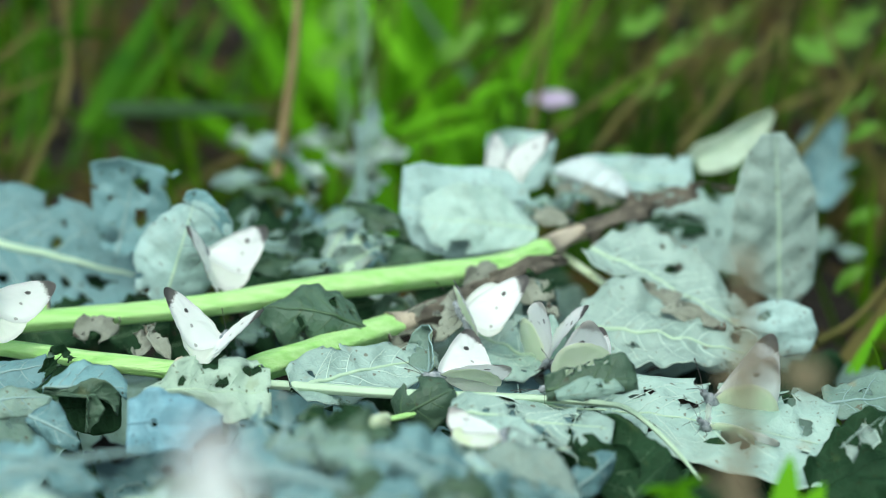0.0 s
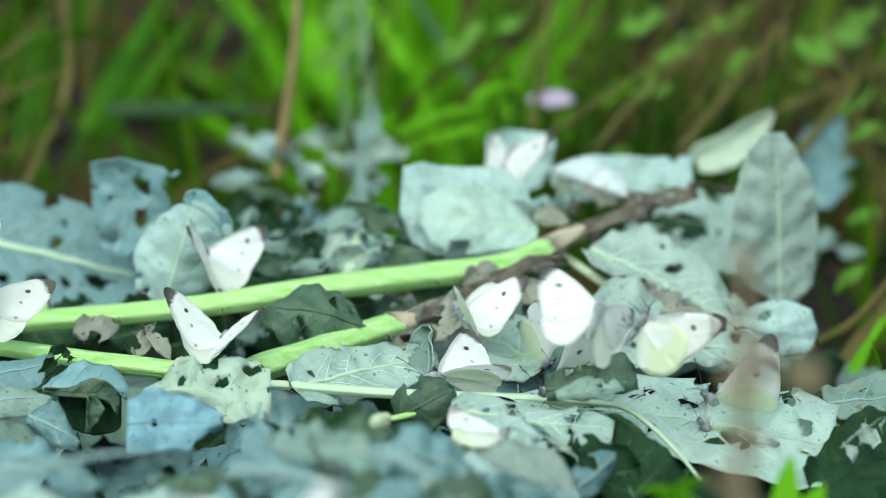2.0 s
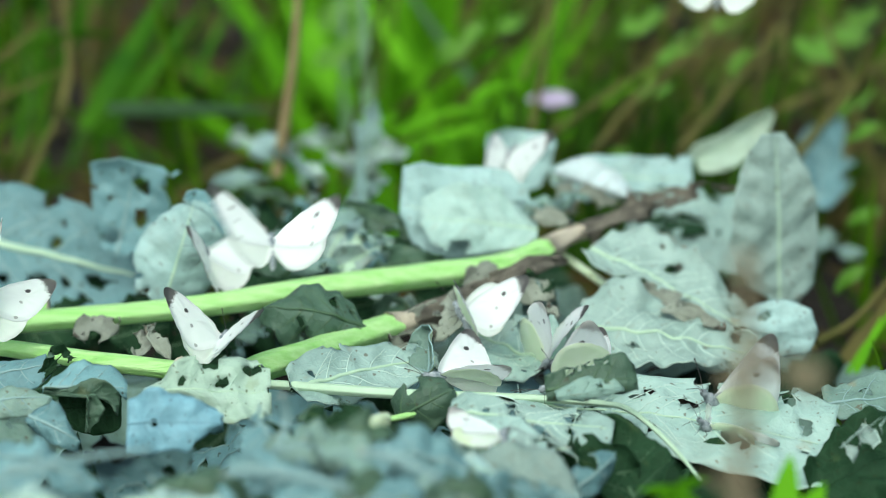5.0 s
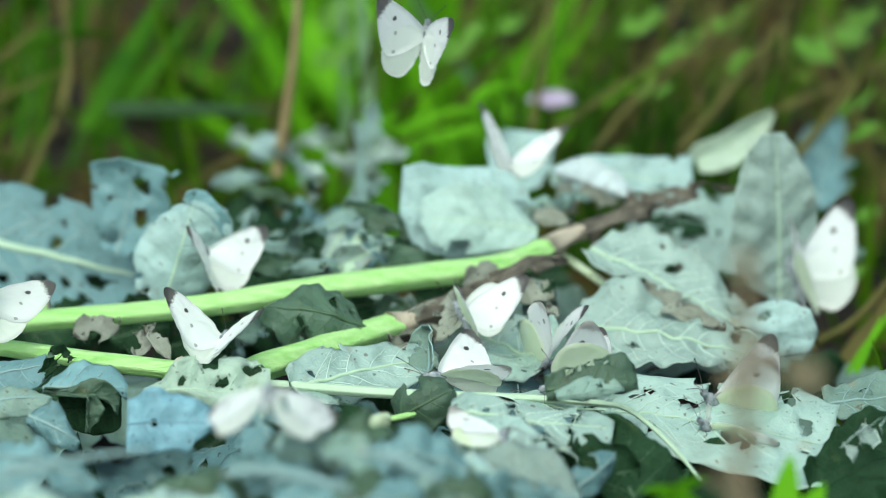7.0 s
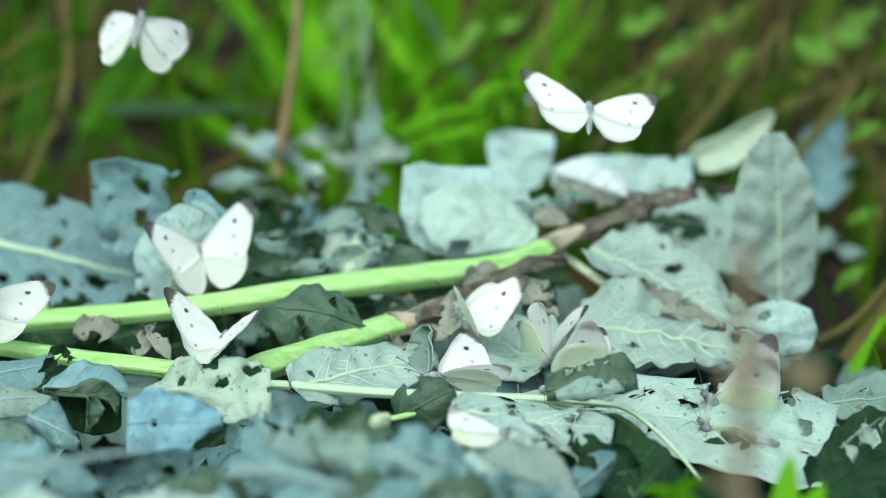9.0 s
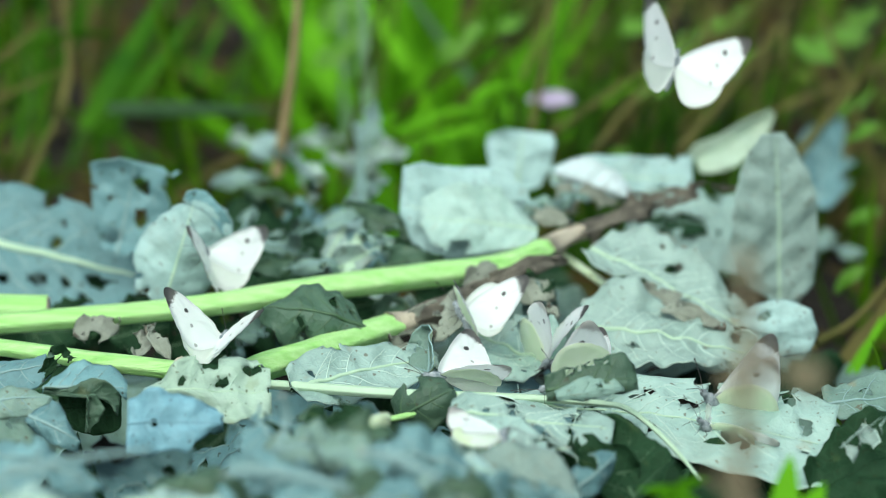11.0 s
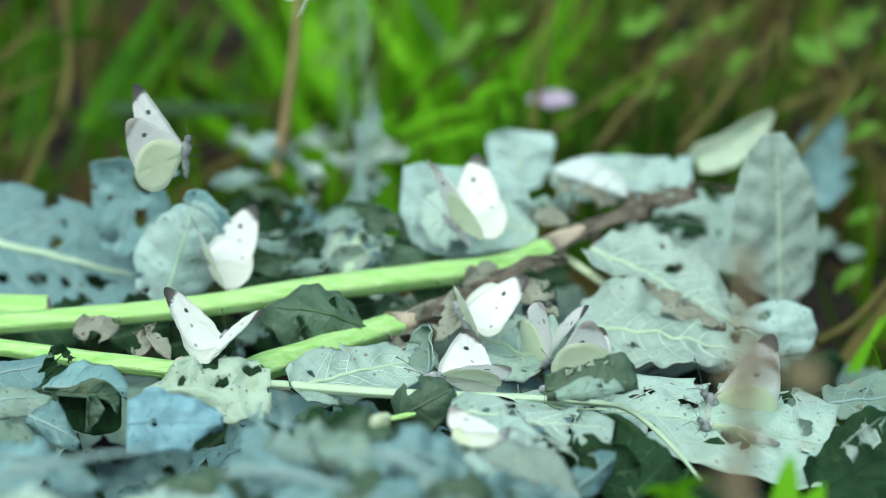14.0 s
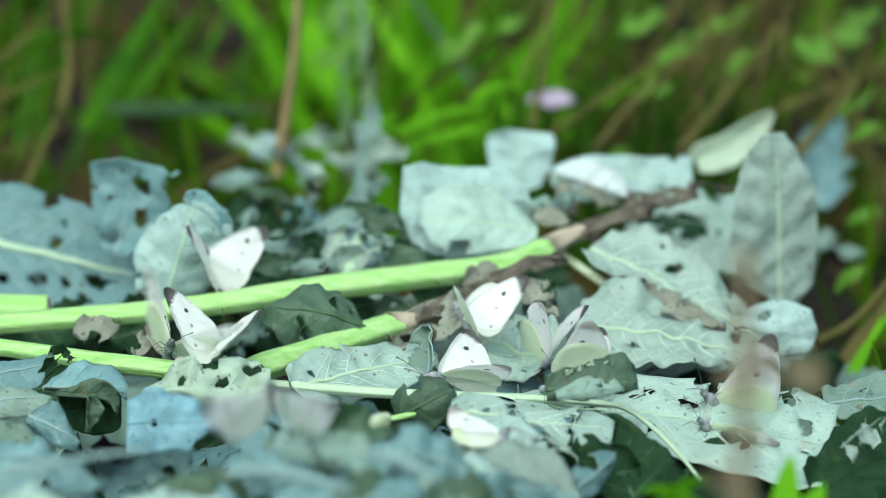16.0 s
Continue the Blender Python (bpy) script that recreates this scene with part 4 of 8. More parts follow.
for i, (p, q, w) in enumerate([((-0.0193, -0.0998, 0.0957), (0.0013, -0.0774, 0.1000), 0.014), ((-0.0029, -0.1039, 0.0992), (0.0096, -0.0704, 0.1054), 0.012), ((0.0076, -0.0549, 0.1046), (0.0292, -0.0298, 0.1008), 0.010), ((0.0288, -0.0501, 0.1030), (0.0420, -0.0730, 0.0974), 0.012), ((-0.1346, -0.0985, 0.0996), (-0.1175, -0.0929, 0.1009), 0.012),
                               ((-0.1101, -0.1250, 0.0991), (-0.1067, -0.1074, 0.1048), 0.008), ((-0.1067, -0.1072, 0.1052), (-0.0977, -0.1300, 0.0997), 0.007), ((0.0695, -0.0420, 0.0958), (0.0984, -0.0588, 0.0926), 0.009), ((0.0800, 0.0020, 0.1019), (0.0978, -0.0312, 0.0968), 0.012), ((0.0533, -0.0111, 0.1102), (0.0995, 0.0217, 0.1141), 0.006), ((0.0761, 0.0165, 0.1143), (0.1171, 0.0371, 0.1128), 0.005), ((0.0096, -0.0704, 0.1054), (0.0471, -0.0382, 0.1076), 0.008), ((0.0811, -0.0644, 0.0978), (0.1055, -0.0793, 0.0940), 0.007), ((0.0296, 0.0009, 0.1148), (0.0491, -0.0052, 0.1122), 0.008)]):
    leaf(p, q, w, (0.2 - 0.1 * i % 0.5, -0.8, 0.8), ROTTEN if 9 <= i <= 11 else WITHER, ROTTEN, bend=30 + 7 * (i % 9), cup=0.3 - 0.1 * (i % 5), ruffle=0.4, seed=500 + i, chew=2, rib=0.0, veins=0, lobes=0.10, bites=1, label=BROWN)

# ---- stalks ----
stalk("leaf_stalk", [(0.0895, 0.0404, 0.1069), (0.0605, 0.0091, 0.1076), (0.0435, -0.0123, 0.1065), (0.0248, -0.0338, 0.1048), (-0.0051, -0.0464, 0.1047), (-0.0470, -0.0651, 0.1054), (-0.0943, -0.0815, 0.1036), (-0.1500, -0.0877, 0.1006), (-0.1908, -0.0935, 0.0989)][::-1],
      [0.0043, 0.0043, 0.0045, 0.0052, 0.0055, 0.0052, 0.0046, 0.0028, 0.0014], STALK, "long bright green stalk rotting to brown at its far end", splits=[(0.72, "dry_section", TAN), (0.84, "rotten_end", ROTTEN)])
stalk("leaf_stalk", [(-0.0782, -0.1384, 0.0899), (-0.0664, -0.1309, 0.0969), (-0.0456, -0.1147, 0.0983), (-0.0276, -0.0985, 0.0996), (-0.0133, -0.0877, 0.1006), (0.0033, -0.0764, 0.1030), (0.0139, -0.0600, 0.1052)],
      [0.0052, 0.0055, 0.0054, 0.0052, 0.0050, 0.0042, 0.0022], STALK, "thick pale green stalk with a brown rotten patch", cut=False, splits=[(0.62, "dry_section", TAN), (0.68, "rotten_end", ROTTEN)])
stalk("leaf_stalk", [(-0.1836, -0.1182, 0.1038), (-0.1587, -0.1237, 0.1029), (-0.1275, -0.1345, 0.1022), (-0.0960, -0.1404, 0.1002), (-0.0907, -0.1454, 0.1009)], [0.0034, 0.0034, 0.0036, 0.0038, 0.0037], STALK, "ribbed pale green stalk lying across the heap")
stalk("leaf_stalk", [(-0.1464, -0.0720, 0.1004), (-0.1577, -0.0719, 0.1006), (-0.1765, -0.0717, 0.1014), (-0.1953, -0.0714, 0.1024)], [0.0052, 0.0052, 0.0052, 0.005], STALK, "cut green stalk with a dry pale cut end")
stalk("leaf_stalk", [(-0.0780, -0.1440, 0.0970), (-0.0566, -0.1496, 0.0978), (-0.0366, -0.1548, 0.0979), (-0.0166, -0.1589, 0.0980), (0.0091, -0.1649, 0.0991), (0.0346, -0.1689, 0.0997), (0.0539, -0.1788, 0.1016), (0.0644, -0.1852, 0.1014), (0.0762, -0.2034, 0.0970), (0.0867, -0.2243, 0.0907)], [0.0016, 0.0018, 0.0021, 0.0020, 0.0018, 0.0015, 0.0012, 0.0010, 0.0008, 0.0006], RIB, "thin yellow-green stalk under the resting butterflies", flat=0.9)
leaf((-0.0316, 0.0313, 0.0948), (-0.0337, 0.1001, 0.1128), 0.0045, (0, -1, 0.2), MID, DEEP, bend=10, cup=0.5, ruffle=0.1, lobes=0.12, seed=481, chew=0, bites=0, blunt=0.3, rib=0.0006, veins=2, label="narrow pale leaf strip standing at the back")
leaf((-0.0357, 0.1092, 0.1084), (-0.0272, 0.1339, 0.1199), 0.010, (0.2, -1, 0.3), MID, DEEP, bend=30, cup=0.3, ruffle=0.4, lobes=0.15, seed=482, chew=0, rib=0.0006, veins=2, label="small pale leaf curl at the back of the heap")
stalk("leaf_stalk", [(-0.0352, -0.0312, 0.0968), (-0.0345, -0.0088, 0.1008), (-0.0317, 0.0129, 0.1030)], [0.0035, 0.003, 0.002], RIB, "short upright pale stalk behind the long stalk")
stalk("leaf_stalk", [(-0.0650, -0.3850, 0.1538), (-0.0558, -0.3850, 0.1556), (-0.0404, -0.3950, 0.1569), (-0.0269, -0.4050, 0.1569)], [0.0010, 0.0014, 0.0015, 0.0013], RIB_BLUE, "pale stalk among the leaves at the front", flat=0.9)
stalk("leaf_stalk", [(-0.1329, -0.3900, 0.1543), (-0.1186, -0.3900, 0.1586), (-0.1028, -0.3800, 0.1580), (-0.0876, -0.3700, 0.1564)], [0.0010, 0.0013, 0.0012, 0.0007], RIB_BLUE, "thin pale stalk among the leaves at the front", flat=0.9)
stalk("leaf_stalk", [(-0.0494, -0.3300, 0.1592), (-0.0481, -0.3300, 0.1508), (-0.0509, -0.3400, 0.1444)], [0.0008, 0.001, 0.0008], RIB_BLUE, "thin grey stem standing among the leaves at the front", flat=0.9)
stalk("leaf_stalk", [(-0.0241, -0.3800, 0.1594), (-0.0141, -0.3800, 0.1573), (-0.0007, -0.3900, 0.1543)], [0.0014, 0.0016, 0.0012], RIB_BLUE, "blue-grey stalk among the leaves at the front", flat=0.9)
stalk("leaf_stalk", [(-0.0280, -0.1882, 0.0986), (-0.0163, -0.1879, 0.0995), (-0.0047, -0.1849, 0.1022), (0.0031, -0.1758, 0.1045)], [0.0008, 0.0011, 0.0014, 0.0022], STALK, "short bright green stalk by the rolled leaf", flat=0.9)
stalk("leaf_stalk", [(0.0471, -0.0016, 0.0973), (0.0656, -0.0321, 0.0937), (0.0878, -0.0594, 0.0905)], [0.0018, 0.0016, 0.0010], YELLOW, "thin yellowed leaf rib")

# ---- butterflies ----
FORE = [(0, 0.001), (0.005, 0.0066), (0.011, 0.0122), (0.017, 0.0168), (0.0207, 0.0187), (0.0230, 0.0188), (0.0241, 0.0168), (0.0238, 0.0128), (0.0230, 0.0075), (0.0216, 0.0020),
        (0.0194, -0.0030), (0.0168, -0.0052), (0.0125, -0.0056), (0.006, -0.0042), (0, -0.002)]
HIND = [(0, 0.0005), (0.006, 0.0034), (0.0125, 0.0040), (0.0170, 0.0018), (0.0190, -0.0030), (0.0184, -0.0088), (0.0158, -0.0135), (0.0120, -0.0162), (0.0075, -0.0172), (0.0040, -0.0155), (0.0015, -0.0105), (0, -0.004)]


def wing_mesh(outline, side, dome, lift):
    """A wing as two faces 0.12 mm apart: upper scales and under scales."""
    bm = bmesh.new()
    pts = smooth_path([(x, y, 0) for x, y in outline] + [(outline[0][0], outline[0][1], 0)], 44)[:-1]
    c = sum(pts, Vector()) / len(pts)
    layers = []
    for dz in (0.00006, -0.00006):
        rings = []
        for f in (1.0, 0.75, 0.45):
            ring = []
            for p in pts:
                q = c + (p - c) * f
                r = q.length / 0.025
                z = dome * (1 - (2 * r - 1) ** 2) + lift + 0.0002 * math.sin(q.y * 1500 + q.x * 500) + dz
                ring.append(bm.verts.new((q.x * side, q.y, z)))
            rings.append(ring)
        rings.append(bm.verts.new((c.x * side, c.y, dome * 0.9 + lift + dz)))
        layers.append(rings)
    n = len(pts)
    for li, rings in enumerate(layers):
        fs = []
        for a, b in ((0, 1), (1, 2)):
            for k in range(n):
                fs.append((rings[a][k], rings[a][(k + 1) % n], rings[b][(k + 1) % n], rings[b][k]))
        for k in range(n):
            fs.append((rings[2][k], rings[2][(k + 1) % n], rings[3]))
        for f in fs:
            g = bm.faces.new(f)
            g.material_index = li
    for k in range(n):
        bm.faces.new((layers[0][0][k], layers[0][0][(k + 1) % n], layers[1][0][(k + 1) % n], layers[1][0][k]))
    bm.normal_update()
    me = bpy.data.meshes.new("wing")
    bm.to_mesh(me)
    bm.free()
    for p in me.polygons:
        p.use_smooth = True
    return me


def ball_chain(stations, sides=12):
    """A body of rings: (y, z, radius)."""
    bm = bmesh.new()
    tube_into(bm, [(0, y, z) for y, z, r in stations], [r for y, z, r in stations], sides, 1.0)
    return bm


def mesh_of(bm, name, mat):
    me = bpy.data.meshes.new(name)
    bm.to_mesh(me)
    bm.free()
    me.materials.append(mat)
    for p in me.polygons:
        p.use_smooth = True
    return me


MESH = {}
for key, side in (("left", -1), ("right", 1)):
    for kind, outline, up, down, lift in (("forewing", FORE, FORE_UP, FORE_DOWN, 0.0002), ("hindwing", HIND, HIND_UP, HIND_DOWN, -0.0002)):
        me = wing_mesh(outline, side, 0.0008, lift)
        me.materials.append(up)
        me.materials.append(down)
        MESH[key + "_" + kind] = me
MESH["thorax"] = mesh_of(ball_chain([(-0.0035, 0, 0.0009), (-0.002, 0.0002, 0.0017), (0, 0.0003, 0.0020), (0.002, 0.0002, 0.0018), (0.0034, 0, 0.0010)]), "thorax", BODY)
MESH["abdomen"] = mesh_of(ball_chain([(-0.0030, 0, 0.0011), (-0.005, -0.0002, 0.0014), (-0.008, -0.0006, 0.0013), (-0.0105, -0.0010, 0.0009), (-0.0118, -0.0013, 0.0003)]), "abdomen", BODY)
MESH["head"] = mesh_of(ball_chain([(0.0030, 0, 0.0007), (0.0036, 0.0001, 0.0012), (0.0046, 0.0001, 0.0013), (0.0054, 0, 0.0007)]), "head", BODY)
for key, side in (("left", -1), ("right", 1)):
    bm = bmesh.new()
    tube_into(bm, [(side * 0.0005, 0.0052, 0.0004), (side * 0.003, 0.009, 0.0018), (side * 0.0052, 0.0125, 0.0026), (side * 0.0058, 0.0136, 0.0028)], [0.00010, 0.00009, 0.00012, 0.00026], 5)
    MESH[key + "_feeler"] = mesh_of(bm, "feeler", BLACK)
    for i, yy in enumerate((0.0020, -0.0002, -0.0018)):
        bm = bmesh.new()
        tube_into(bm, [(side * 0.0012, yy, -0.0012), (side * 0.0036, yy + (0.002 - i * 0.002), -0.0020), (side * 0.0046, yy + (0.003 - i * 0.003), -0.0058)], [0.00016, 0.00012, 0.00008], 4)
        MESH[key + "_leg" + "abc"[i]] = mesh_of(bm, "leg", BLACK)


def wing_turn(side, a):
    """A wing raised by a degrees above its flat spread."""
    return pose(0, 0, 0.0008, 0, -side * a, 0)


def butterfly(m, left=40, right=40, sweep=0, trail=None, scale=1.0, label="white butterfly with dark wing tips and spots, resting on the leaves"):
    root = new("butterfly")
    root.empty_display_size = 0.005
    root.matrix_world = m @ Matrix.Scale(scale, 4)
    tagged(root, label, "butterfly", "white butterflies")
    wings, held = {}, {}
    trail = sweep * 0.35 if trail is None else trail
    for key in ("thorax", "abdomen", "head", "left_feeler", "right_feeler", "left_lega", "left_legb", "left_legc", "right_lega", "right_legb", "right_legc"):
        nm = key.split("_")[-1]
        ob = new("leg" if nm.startswith("leg") else nm, MESH[key])
        ob.parent = held["thorax"] if nm.startswith("leg") else held["head"] if nm == "feeler" else root
        held[key] = ob
    for key, side, a in (("left", -1, left), ("right", 1, right)):
        for kind in ("forewing", "hindwing"):
            ob = new(kind, MESH[key + "_" + kind])
            ob.parent = root
            back = sweep if kind == "forewing" else trail
            ob.matrix_basis = wing_turn(side, a) @ pose(0, 0, 0, 0, 0, -side * back)
            tagged(ob, "white wing with dark tip and spots" if kind == "forewing" else "white wing, yellowish beneath")
            wings[(key, kind)] = (ob, side, back)
    return root, wings


def hold(fly, rows):
    """Keys a butterfly: rows of (seconds, pose, left wing angle, right wing angle[, fore sweep, hind sweep])."""
    root, wings = fly
    walk(root, [(r[0], r[1]) for r in rows])
    for (key, kind), (ob, side, back) in wings.items():
        keyed = []
        for t, m, a, b, *sweeps in rows:
            turn = (sweeps[0] if kind == "forewing" else sweeps[1]) if sweeps else back
            keyed.append((t, wing_turn(side, a if key == "left" else b) @ pose(0, 0, 0, 0, 0, -side * turn)))
        walk(ob, keyed)


REST, FLYERS = {}, {}
PERCH = {
    "A": (pose(-0.0892, -0.0542, 0.1161, 57, 15, 54), 28, 32, 30, 12, 0.92),
    "B": (pose(-0.0789, -0.1273, 0.1069, 20, 7, -20), 48, 50, 47, 15, 0.97),
    "C": (pose(-0.1671, -0.1327, 0.1226, 35, 44, 25), 61, 38, 8, 11, 1.08),
    "D": (pose(0.0063, -0.0940, 0.1059, 35, 7, 35), 55, 54, 46, 0, 0.95),
    "E": (pose(0.0377, -0.1099, 0.0914, 29, -8, -168), 64, 64, -14, 10, 1.02),
    "F": (pose(-0.0019, -0.1499, 0.1004, 16, 0, 104), 33, 26, 68, 40, 1.09),
    "G": (pose(0.0390, -0.1667, 0.1040, -23, 22, 82), 36, 36, 78, 39, 1.08),
    "H": (pose(0.0906, -0.1843, 0.0949, 48, -4, 117), 29, 32, 63, 24, 0.91),
    "P": (pose(0.0933, -0.1708, 0.0994, 55, -23, 88), 79, 80, 21, 11, 1.12),
    "K": (pose(0.0201, -0.2453, 0.1146, 3, -84, -6), 87, 88, -8, -3, 0.85),
}
for key, (m, left, right, sweep, trail, scale) in PERCH.items():
    REST[key] = butterfly(m, left, right, sweep, trail, scale)
for key in ("one", "two", "three", "four", "five", "six", "seven", "eight", "nine", "ten", "eleven"):
    FLYERS[key] = butterfly(pose(0, 0, 2), 20, 20, 7, -5, 1.0, "white butterfly in flight over the heap of leaves")
FLYERS["twelve"] = butterfly(pose(0, 0, 2), 20, 20, 18, -6, 0.90, "white butterfly in flight over the heap of leaves")


def at_rest(key, moves):
    """Rows for a perched butterfly that lifts or lowers its wings: (seconds, degrees added)."""
    m, left, right = PERCH[key][:3]
    return [(t, m, left + d, right + d) for t, d in moves]


# ---- weeds and grass behind the heap ----
def blade_into(verts, faces, root, tip, width, sag, rng, segs=6, face=None):
    root, tip = Vector(root), Vector(tip)
    d = tip - root
    side = face.copy() if face else Vector((rng.uniform(-1, 1), rng.uniform(-0.4, 0.4), 0))
    side = (side - d.normalized() * side.dot(d.normalized())).normalized()
    i0 = len(verts)
    for i in range(segs + 1):
        u = i / segs
        p = root + d * u + Vector((0, 0, sag * math.sin(math.pi * u)))
        w = width * 0.5 * (1 - u ** 2.2) * (0.55 + 0.45 * min(1, u * 4)) + 0.0002
        verts.extend((p - side * w, p + Vector((0, -0.15 * w, -0.35 * w)), p + side * w))
    for i in range(segs):
        a = i0 + i * 3
        faces.append((a, a + 1, a + 4, a + 3))
        faces.append((a + 1, a + 2, a + 5, a + 4))


def sheet_of(name, verts, faces, mat, label, category, kind="stuff", group=""):
    me = bpy.data.meshes.new(name)
    me.from_pydata([tuple(v) for v in verts], [], faces)
    me.materials.append(mat)
    for p in me.polygons:
        p.use_smooth = True
    return tagged(new(name, me), label, category, group, kind)


rng = random.Random(11)
verts, faces = [], []
for i in range(250):
    x, y = rng.uniform(-0.75, 0.75), 0.36 + rng.random() ** 1.5 * 1.1
    if rng.random() < 0.3 and x > 0.05:
        continue
    h = rng.uniform(0.05, 0.22)
    lean = rng.uniform(-0.10, 0.14)
    blade_into(verts, faces, (x, y, -0.01), (x + lean, y + rng.uniform(-0.06, 0.06), h), rng.uniform(0.004, 0.013), rng.uniform(0, 0.03), rng)
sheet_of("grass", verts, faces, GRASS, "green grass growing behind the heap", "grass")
verts, faces = [], []
for i in range(90):
    x, y = rng.gauss(-0.018, 0.024), rng.uniform(0.24, 0.55)
    h = rng.uniform(0.03, 0.13)
    a = rng.uniform(-1.2, 1.2)
    blade_into(verts, faces, (x, y, -0.01), (x + h * math.sin(a), y + rng.uniform(-0.04, 0.04), h * math.cos(a) + 0.02), rng.uniform(0.007, 0.016), rng.uniform(0, 0.02), rng)
sheet_of("lush_grass", verts, faces, LUSH, "tuft of bright lime green grass behind the heap", "grass")
verts, faces = [], []
for i in range(600):
    x, y = rng.uniform(-0.75, 0.75), 0.22 + rng.random() ** 1.3 * 1.1
    if rng.random() < 0.5 and x < 0.05:
        continue
    a = rng.gauss(0.75, 0.45)
    n = rng.uniform(0.05, 0.20)
    blade_into(verts, faces, (x, y, 0), (x + n * math.cos(a), y + rng.uniform(-0.05, 0.05), 0.005 + n * abs(math.sin(a))), rng.uniform(0.003, 0.006), rng.uniform(0, 0.02), rng)
sheet_of("dry_grass", verts, faces, STRAW, "dry straw-coloured grass stems leaning behind the heap", "grass")
verts, faces = [], []
for i in range(2200):
    x, y = rng.uniform(-0.8, 0.8), 0.10 + rng.random() * 1.0
    a = rng.uniform(0, 6.28)
    n = rng.uniform(0.02, 0.06)
    blade_into(verts, faces, (x, y, rng.uniform(0.0, 0.03)), (x + n * math.cos(a), y + n * math.sin(a), rng.uniform(0.0, 0.04)), rng.uniform(0.004, 0.010), 0.003, rng, 3)
sheet_of("plant_litter", verts, faces, LITTER, "brown dead grass and leaf litter on the soil", "litter")


verts, faces = [], []
for i in range(70):
    x, y = rng.uniform(0.155, 0.32), rng.uniform(-0.12, 0.26)
    h = rng.uniform(0.03, 0.10)
    blade_into(verts, faces, (x, y, -0.005), (x + rng.uniform(-0.03, 0.05), y + rng.uniform(-0.03, 0.03), h), rng.uniform(0.003, 0.007), 0.006, rng)
sheet_of("side_grass", verts, faces, GRASS, "short green grass beside the heap", "grass")
verts, faces = [], []
for i in range(80):
    x, y = rng.uniform(-0.30, 0.34), rng.uniform(0.20, 0.40)
    h = rng.uniform(0.05, 0.17)
    a = rng.gauss(0.15, 0.5)
    blade_into(verts, faces, (x, y, -0.01), (x + h * math.sin(a), y + rng.uniform(-0.03, 0.03), h * math.cos(a)), rng.uniform(0.002, 0.006), rng.uniform(0, 0.015), rng)
sheet_of("fine_grass", verts, faces, GRASS, "thin green grass blades behind the heap", "grass")
verts, faces = [], []
for i in range(60):
    x, y = rng.uniform(0.045, 0.11), rng.uniform(0.18, 0.30)
    h = rng.uniform(0.05, 0.11)
    blade_into(verts, faces, (x, y, -0.01), (x + rng.uniform(-0.03, 0.04), y + rng.uniform(-0.03, 0.03), h), rng.uniform(0.005, 0.010), rng.uniform(0, 0.015), rng)
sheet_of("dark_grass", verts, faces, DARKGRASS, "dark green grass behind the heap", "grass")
verts, faces = [], []
for i in range(5200):
    x, y = rng.uniform(-3.5, 3.5), rng.uniform(-3.5, 5.5)
    if abs(x) < 0.45 and -1.9 < y < 0.5 or abs(x) < 0.8 and 0.1 < y < 1.5:
        continue
    h = rng.uniform(0.04, 0.16)
    blade_into(verts, faces, (x, y, -0.02), (x + rng.uniform(-0.06, 0.06), y + rng.uniform(-0.06, 0.06), h), rng.uniform(0.006, 0.014), 0.01, rng, 3)
sheet_of("meadow_grass", verts, faces, GRASS, "rough green meadow grass round the heap", "grass")


def grass_blade(root, tip, width, sag, mat, label, face=(1, 0, 0), name="grass_blade"):
    verts, faces = [], []
    if abs(root[0] - tip[0]) > 1.2 * abs(root[2] - tip[2]):
        face = (0, -0.4, 1)
    blade_into(verts, faces, root, tip, width, sag, random.Random(3), 12, Vector(face))
    return sheet_of(name, verts, faces, mat, label, "grass", "", "broad grass blades")


